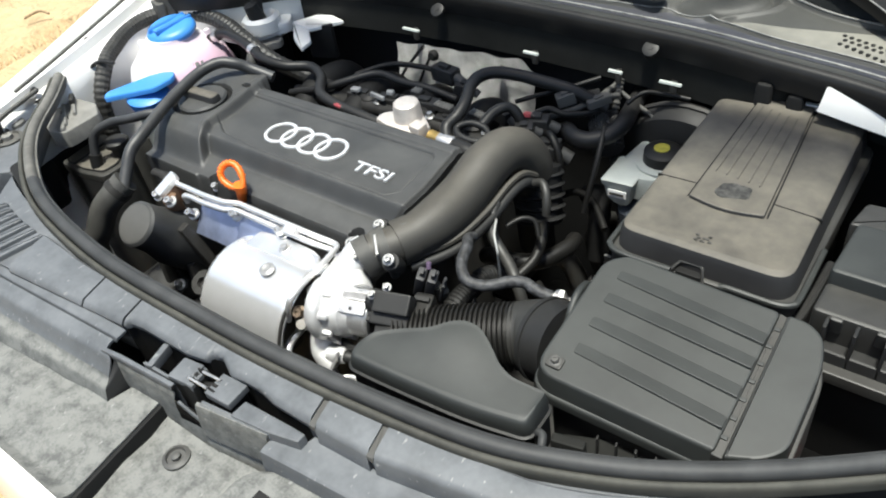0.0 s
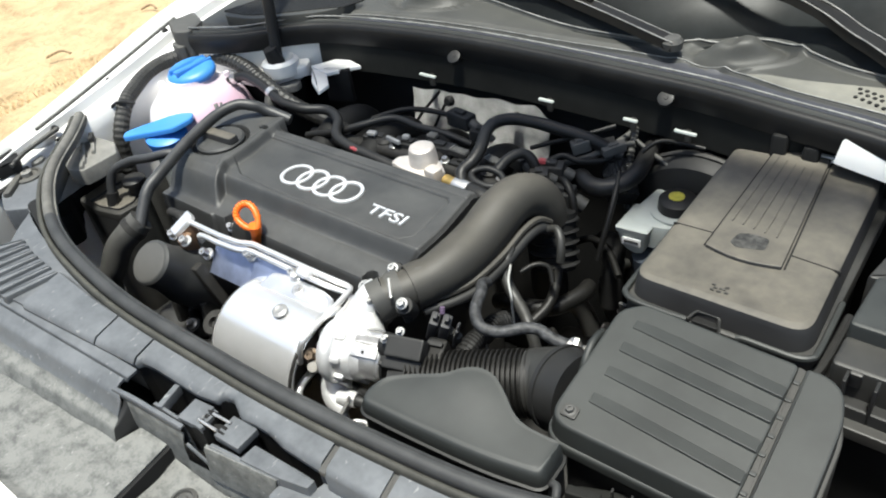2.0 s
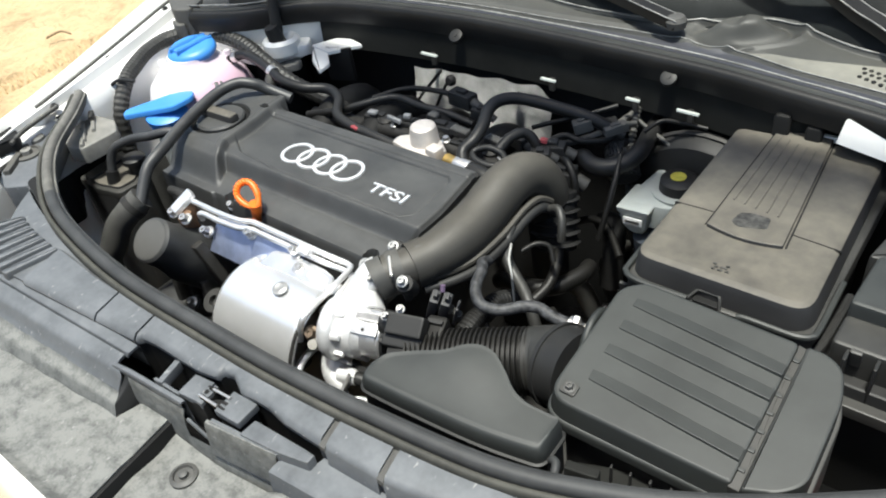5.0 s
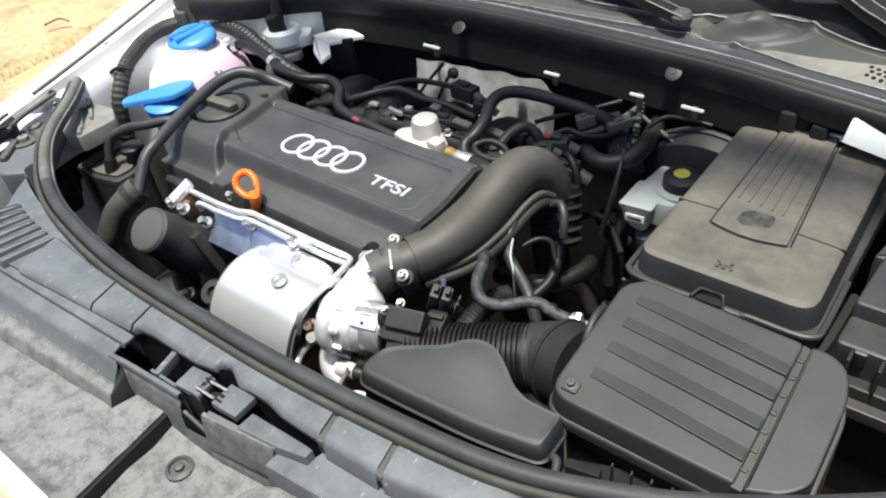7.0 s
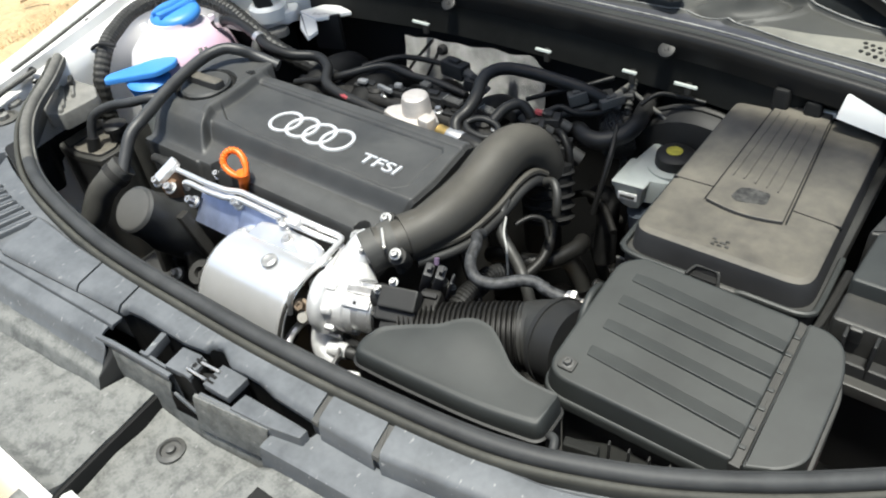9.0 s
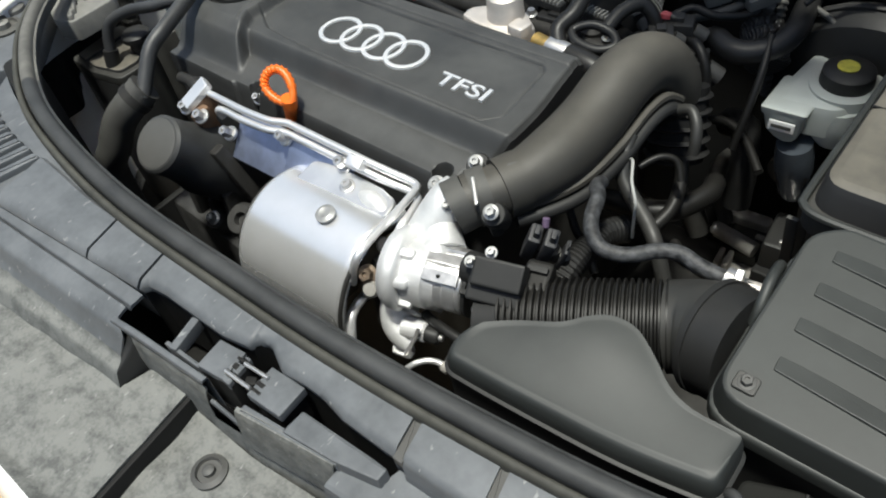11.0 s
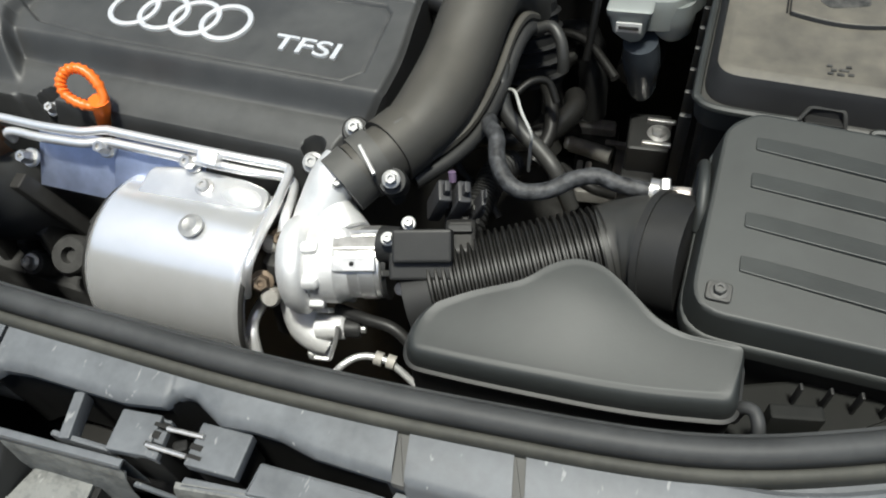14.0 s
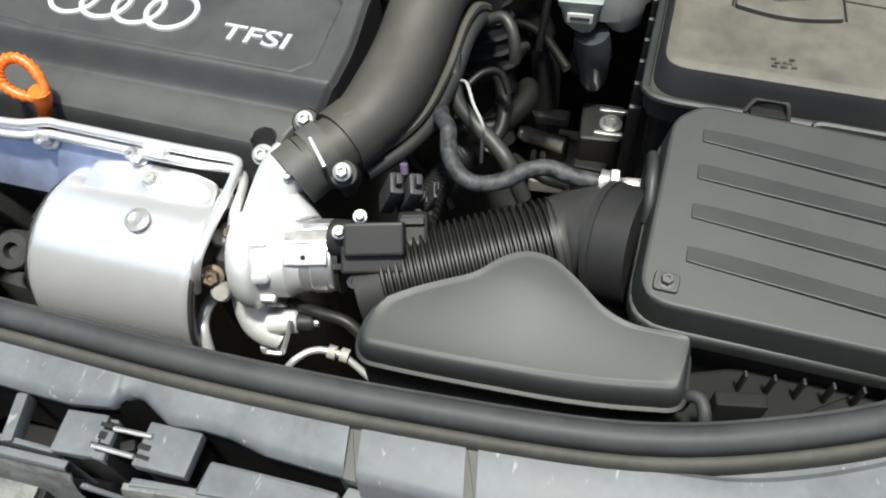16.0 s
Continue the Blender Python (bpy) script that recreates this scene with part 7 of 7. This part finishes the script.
part("housing", slab([(0.42, 0.395), (0.52, 0.43), (0.70, 0.60), (0.82, 0.58), (0.72, 0.40), (0.55, 0.32), (0.42, 0.34)], 0.70, 0.885, 0.02, 0.01), grey_white, lamp)
for k in range(5):
    part("bar", block((0.44 + 0.022 * k, 0.395 + 0.016 * k, 0.887), (0.006, 0.035, 0.008), (0, 0, -30), 0.002), dark_metal, lamp)

# ---------------------------------------------------------------- wipers, cowl vents, screen edge
wiper = thing("wiper_arm", (0.118, 1.093, 1.0), "black wiper arm resting below the windscreen", "wiper")
arm = [Vector(q) for q in ((0.124, 1.080, 1.003), (0.085, 1.088, 1.009), (0.010, 1.115, 1.014), (-0.06, 1.135, 1.020), (-0.20, 1.17, 1.035), (-0.42, 1.20, 1.045))]
part("arm", sweep([(-0.012, -0.006), (-0.010, 0.006), (0.008, 0.007), (0.012, -0.006)], spline(arm, 5)), bellows_rubber, wiper)
# pale tubes paint the bright lines along the wiper arm
for dy in (-0.010, 0.009):
    part("edge", tube([q + Vector((0, dy, 0.0066)) for q in spline(arm, 5)][:16], 0.0011, 6, 1, smooth=False), edge_highlight, wiper)
part("nut_cap", lathe([(0.014, -0.006), (0.015, 0.004), (0.011, 0.010), (0.0, 0.011)], (0.118, 1.083, 1.002)), bar_grey, wiper)
part("blade", sweep([(-0.004, -0.006), (-0.003, 0.004), (0.003, 0.004), (0.004, -0.006)], spline([(-0.03, 1.130, 1.030), (-0.2, 1.15, 1.06), (-0.45, 1.15, 1.06)], 5)), deep_plastic, wiper)
BENT = spline([(0.4657, 1.056, 0.985), (0.4114, 1.087, 1.01), (0.3624, 1.1212, 1.02), (0.3311, 1.1418, 1.024), (0.2944, 1.1589, 1.036), (0.2582, 1.1626, 1.05), (0.215, 1.168, 1.06), (0.05, 1.2, 1.075)], 6)
wiper2 = thing("wiper_arm", (0.36, 1.0, 1.05), "bent black wiper arm at the windscreen edge", "wiper")
part("arm", sweep([(-0.012, -0.008), (-0.009, 0.006), (0.009, 0.006), (0.012, -0.008)], BENT), bellows_rubber, wiper2)
# highlights on the bent arm's edges, drawn as pale tubes
for side in (-0.011, 0.011):
    part("edge", tube([q + Vector((side * 0.55, side * 0.8, 0.0058)) for q in BENT], 0.0011, 6, 1, smooth=False), edge_highlight, wiper2)
def cowl_at(x, y):
    """Point of the cowl's surface over a place of the plan."""
    lo, hi = 0.0, 1.0
    for _ in range(30):
        m = (lo + hi) / 2
        lo, hi = (m, hi) if cowl(m, 0.0, 0.0).x < x else (lo, m)
    return cowl(lo, 0.0, y - cowl(lo, 0.0, 0.0).y)


vent = part("vent_grille", slab([(-0.668, 0.925), (-0.595, 0.935), (-0.490, 1.005), (-0.452, 1.060), (-0.520, 1.085), (-0.655, 1.050), (-0.685, 0.985)], 0.975, 0.9945, 0.02, 0.001), cowl_plastic, cowl_panel, "ventilation grille")
# dark bars on the grille stand in for its shaded slots
for k in range(30):
    x = -0.668 + 0.0070 * k
    y0, y1 = 0.935 + 0.105 * S((x + 0.62) / 0.19), 1.040 + 0.036 * S((x + 0.67) / 0.12)
    part("dark_vent_slot", block((x + 0.006, (y0 + y1) / 2, 0.9952), (0.0034, (y1 - y0) * 0.95, 0.003), (0, 0, -20), 0.0008), black_plastic, vent)
for i in range(9):
    for k in range(3):
        part("vent_hole", lathe([(0.0028, 0), (0.0028, 0.0012), (0.0, 0.0012)], cowl_at(0.360 + 0.0085 * i + 0.003 * (k % 2), 1.0585 + 0.009 * k - 0.0025 * i) + Vector((0, 0, 0.0003)), (0, -0.12, 1), seg=8), deep_plastic, cowl_panel)
corner = thing("cowl_corner_seal", (-0.76, 0.89, 0.95), "black rubber corner piece between cowl and fender", "rubber seal")
part("pad", slab([(-0.795, 0.890), (-0.735, 0.858), (-0.705, 0.872), (-0.725, 0.920), (-0.785, 0.945)], 0.93, 0.980, 0.010, 0.005), rubber, corner)
part("lip", slab([(-0.76, 0.862), (-0.725, 0.850), (-0.715, 0.862), (-0.75, 0.880)], 0.92, 0.955, 0.006, 0.004), rubber, corner)

# bracket plates on the strut tower
tb = thing("tower_bracket", (-0.45, 0.92, 0.9), "white painted bracket beside the strut tower", "bracket")
part("plate", slab([(-0.4936, 0.9538), (-0.470, 0.994), (-0.4416, 1.002), (-0.4055, 0.9932), (-0.443, 0.946)], 0.909, 0.915, 0.003, 0.0015), white_paint, tb)
part("plate", slab([(-0.490, 0.9535), (-0.445, 0.9460), (-0.4125, 0.9175), (-0.4092, 0.890), (-0.4498, 0.9134)], 0.907, 0.913, 0.003, 0.0015), white_paint, tb)
part("leg", block((-0.44, 0.965, 0.885), (0.05, 0.012, 0.06), (0, 0, 20), 0.002), deep_plastic, tb)
part("side_plate", block((0.4270, 0.982, 0.9480), (0.120, 0.008, 0.034), (-18, 6, -6), 0.003), white_paint, thing("tower_bracket", (0.44, 1.0, 0.9), "white painted metal plate behind the battery", "bracket"))

# cooling fan cowl and loose wires at the front corner
fan = thing("fan_shroud", (0.36, 0.48, 0.7), "black ribbed fan shroud below the airbox", "fan shroud")
part("panel", slab([(0.06, 0.43), (0.30, 0.44), (0.47, 0.53), (0.47, 0.50), (0.31, 0.418), (0.06, 0.412)], 0.55, 0.845, 0.006, 0.003), deep_plastic, fan)
part("ledge", slab([(0.30, 0.43), (0.34, 0.445), (0.47, 0.52), (0.47, 0.56), (0.33, 0.512), (0.30, 0.50)], 0.82, 0.848, 0.006, 0.003), plenum_plastic, fan)
for k in range(6):
    part("fin", block((0.3390 + 0.0176 * k, 0.4985 + 0.0020 * k, 0.8585), (0.0022, 0.005, 0.026), (0, 0, 12), 0.0008), black_plastic, fan)
part("hook", tube([(0.3000, 0.4610, 0.880), (0.3022, 0.4605, 0.897), (0.3087, 0.4577, 0.901), (0.3128, 0.4480, 0.896), (0.314, 0.443, 0.87)], 0.0040, 10, 5), strip_rubber, fan)
part("step", block((0.3305, 0.4635, 0.876), (0.030, 0.010, 0.056), (0, 0, 12), 0.002), plenum_plastic, fan)
hose("red_wire", [(0.495, 0.60, 0.80), (0.515, 0.59, 0.84), (0.535, 0.585, 0.83), (0.55, 0.60, 0.79)], 0.0025, "thin red wire in the front corner", red_plastic)
hose("red_wire", [(0.505, 0.625, 0.80), (0.520, 0.61, 0.83), (0.525, 0.58, 0.84), (0.53, 0.56, 0.80)], 0.0025, "thin dull red wire in the front corner", red_plastic)
hose("red_wire", [(0.50, 0.57, 0.80), (0.53, 0.565, 0.835), (0.56, 0.57, 0.82)], 0.003, "thin red wire beside the airbox", red_plastic)

booster = thing("brake_booster", (0.2, 1.0, 0.7), "black round brake booster behind the reservoir", "brake booster")
part("dome", lathe([(0.105, 0), (0.108, -0.015), (0.100, -0.035), (0.06, -0.05), (0.03, -0.055)], (0.205, 1.035, 0.785), (0, 1, 0.15)), black_plastic, booster)
part("rim", lathe([(0.110, 0), (0.112, 0.004), (0.110, 0.008)], (0.205, 1.018, 0.783), (0, 1, 0.15)), dark_metal, booster)
part("cylinder", tube([(0.175, 0.90, 0.74), (0.185, 1.0, 0.755)], 0.022, 16, 1, smooth=False), dark_metal, booster)
sleeve = thing("heat_sleeve", (0.11, 0.93, 0.8), "dark foil-wrapped sleeve beside the booster", "heat sleeve")
part("foil_wrap", tube([(0.088, 0.990, 0.845), (0.104, 0.968, 0.84), (0.116, 0.950, 0.828)], 0.020, 18, 8, radii=lambda t: 0.022 + 0.002 * math.sin(37 * t)), dull_foil, sleeve)
part("wrap", tube([(0.085, 0.95, 0.74), (0.115, 0.925, 0.76), (0.130, 0.895, 0.74), (0.135, 0.88, 0.69)], 0.016, 18, 6, radii=lambda t: 0.016 + 0.001 * math.sin(60 * t)), deep_plastic, sleeve)
for x0, z0, x1, z1 in ((-0.302, 0.825, -0.2395, 0.8965), (-0.2665, 0.812, -0.222, 0.8900)):
    e = thing("foil_strap", ((x0 + x1) / 2, 1.0, (z0 + z1) / 2), "thin black strap across the heat foil", "strap", "straps on the foil")
    part("strap", tube([(x0, 0.994, z0), ((x0 + x1) / 2, 0.997, (z0 + z1) / 2 + 0.002), (x1, 1.000, z1)], 0.0026, 8, 4), deep_plastic, e)
for x, z in ((-0.2232, 0.881), (-0.0919, 0.880)):
    e = thing("foil_clip", (x, 1.0, z), "black plastic clip on the heat foil", "clip", "clips on the foil")
    part("head", lathe([(0.009, 0), (0.009, 0.006), (0.006, 0.010), (0.0, 0.010)], (x, 1.004, z), (0, -1, 0.2)), deep_plastic, e)

# wiring between the foil and the reservoir
for pts, r, label in (([(-0.02, 0.93, 0.885), (0.01, 0.945, 0.895), (0.045, 0.975, 0.90), (0.075, 1.005, 0.905)], 0.0035, "thin black wiring beside the heat foil"),
                      ([(0.015, 0.905, 0.88), (0.035, 0.925, 0.89), (0.06, 0.93, 0.885), (0.085, 0.955, 0.88), (0.10, 0.99, 0.885)], 0.0045, "taped black wiring behind the duct"),
                      ([(0.04, 0.90, 0.865), (0.06, 0.89, 0.875), (0.078, 0.878, 0.86), (0.085, 0.87, 0.83)], 0.0055, "short black cable at the duct end"),
                      ([(-0.30, 0.895, 0.885), (-0.26, 0.93, 0.893), (-0.22, 0.95, 0.89), (-0.17, 0.955, 0.885), (-0.12, 0.95, 0.875)], 0.0045, "black wiring in front of the foil"),
                      ([(0.135, 0.965, 0.90), (0.150, 0.985, 0.91), (0.175, 1.0, 0.905), (0.205, 1.008, 0.90)], 0.003, "thin wiring behind the reservoir"),
                      ([(0.120, 0.93, 0.88), (0.128, 0.90, 0.86), (0.130, 0.875, 0.83), (0.128, 0.855, 0.79)], 0.004, "black wiring beside the reservoir")):
    hose("wiring_cable", pts, r, label, bellows_rubber)
for q, s, t, l in (((-0.155, 0.945, 0.893), (0.045, 0.022, 0.022), (0, 0, -8), "black plug in front of the heat foil"),
                   ((-0.115, 0.935, 0.882), (0.028, 0.020, 0.018), (0, 10, 14), "small black plug on the wiring"),
                   ((0.050, 0.950, 0.897), (0.026, 0.018, 0.016), (0, -12, 40), "grey plug on the bulkhead wiring"),
                   ((0.092, 0.968, 0.893), (0.034, 0.014, 0.012), (0, -8, 50), "narrow grey plug on the wiring"),
                   ((0.025, 0.880, 0.878), (0.026, 0.022, 0.020), (0, 0, 30), "black plug at the duct end")):
    connector(q, s, t, l, bar_grey if "grey" in l else None)
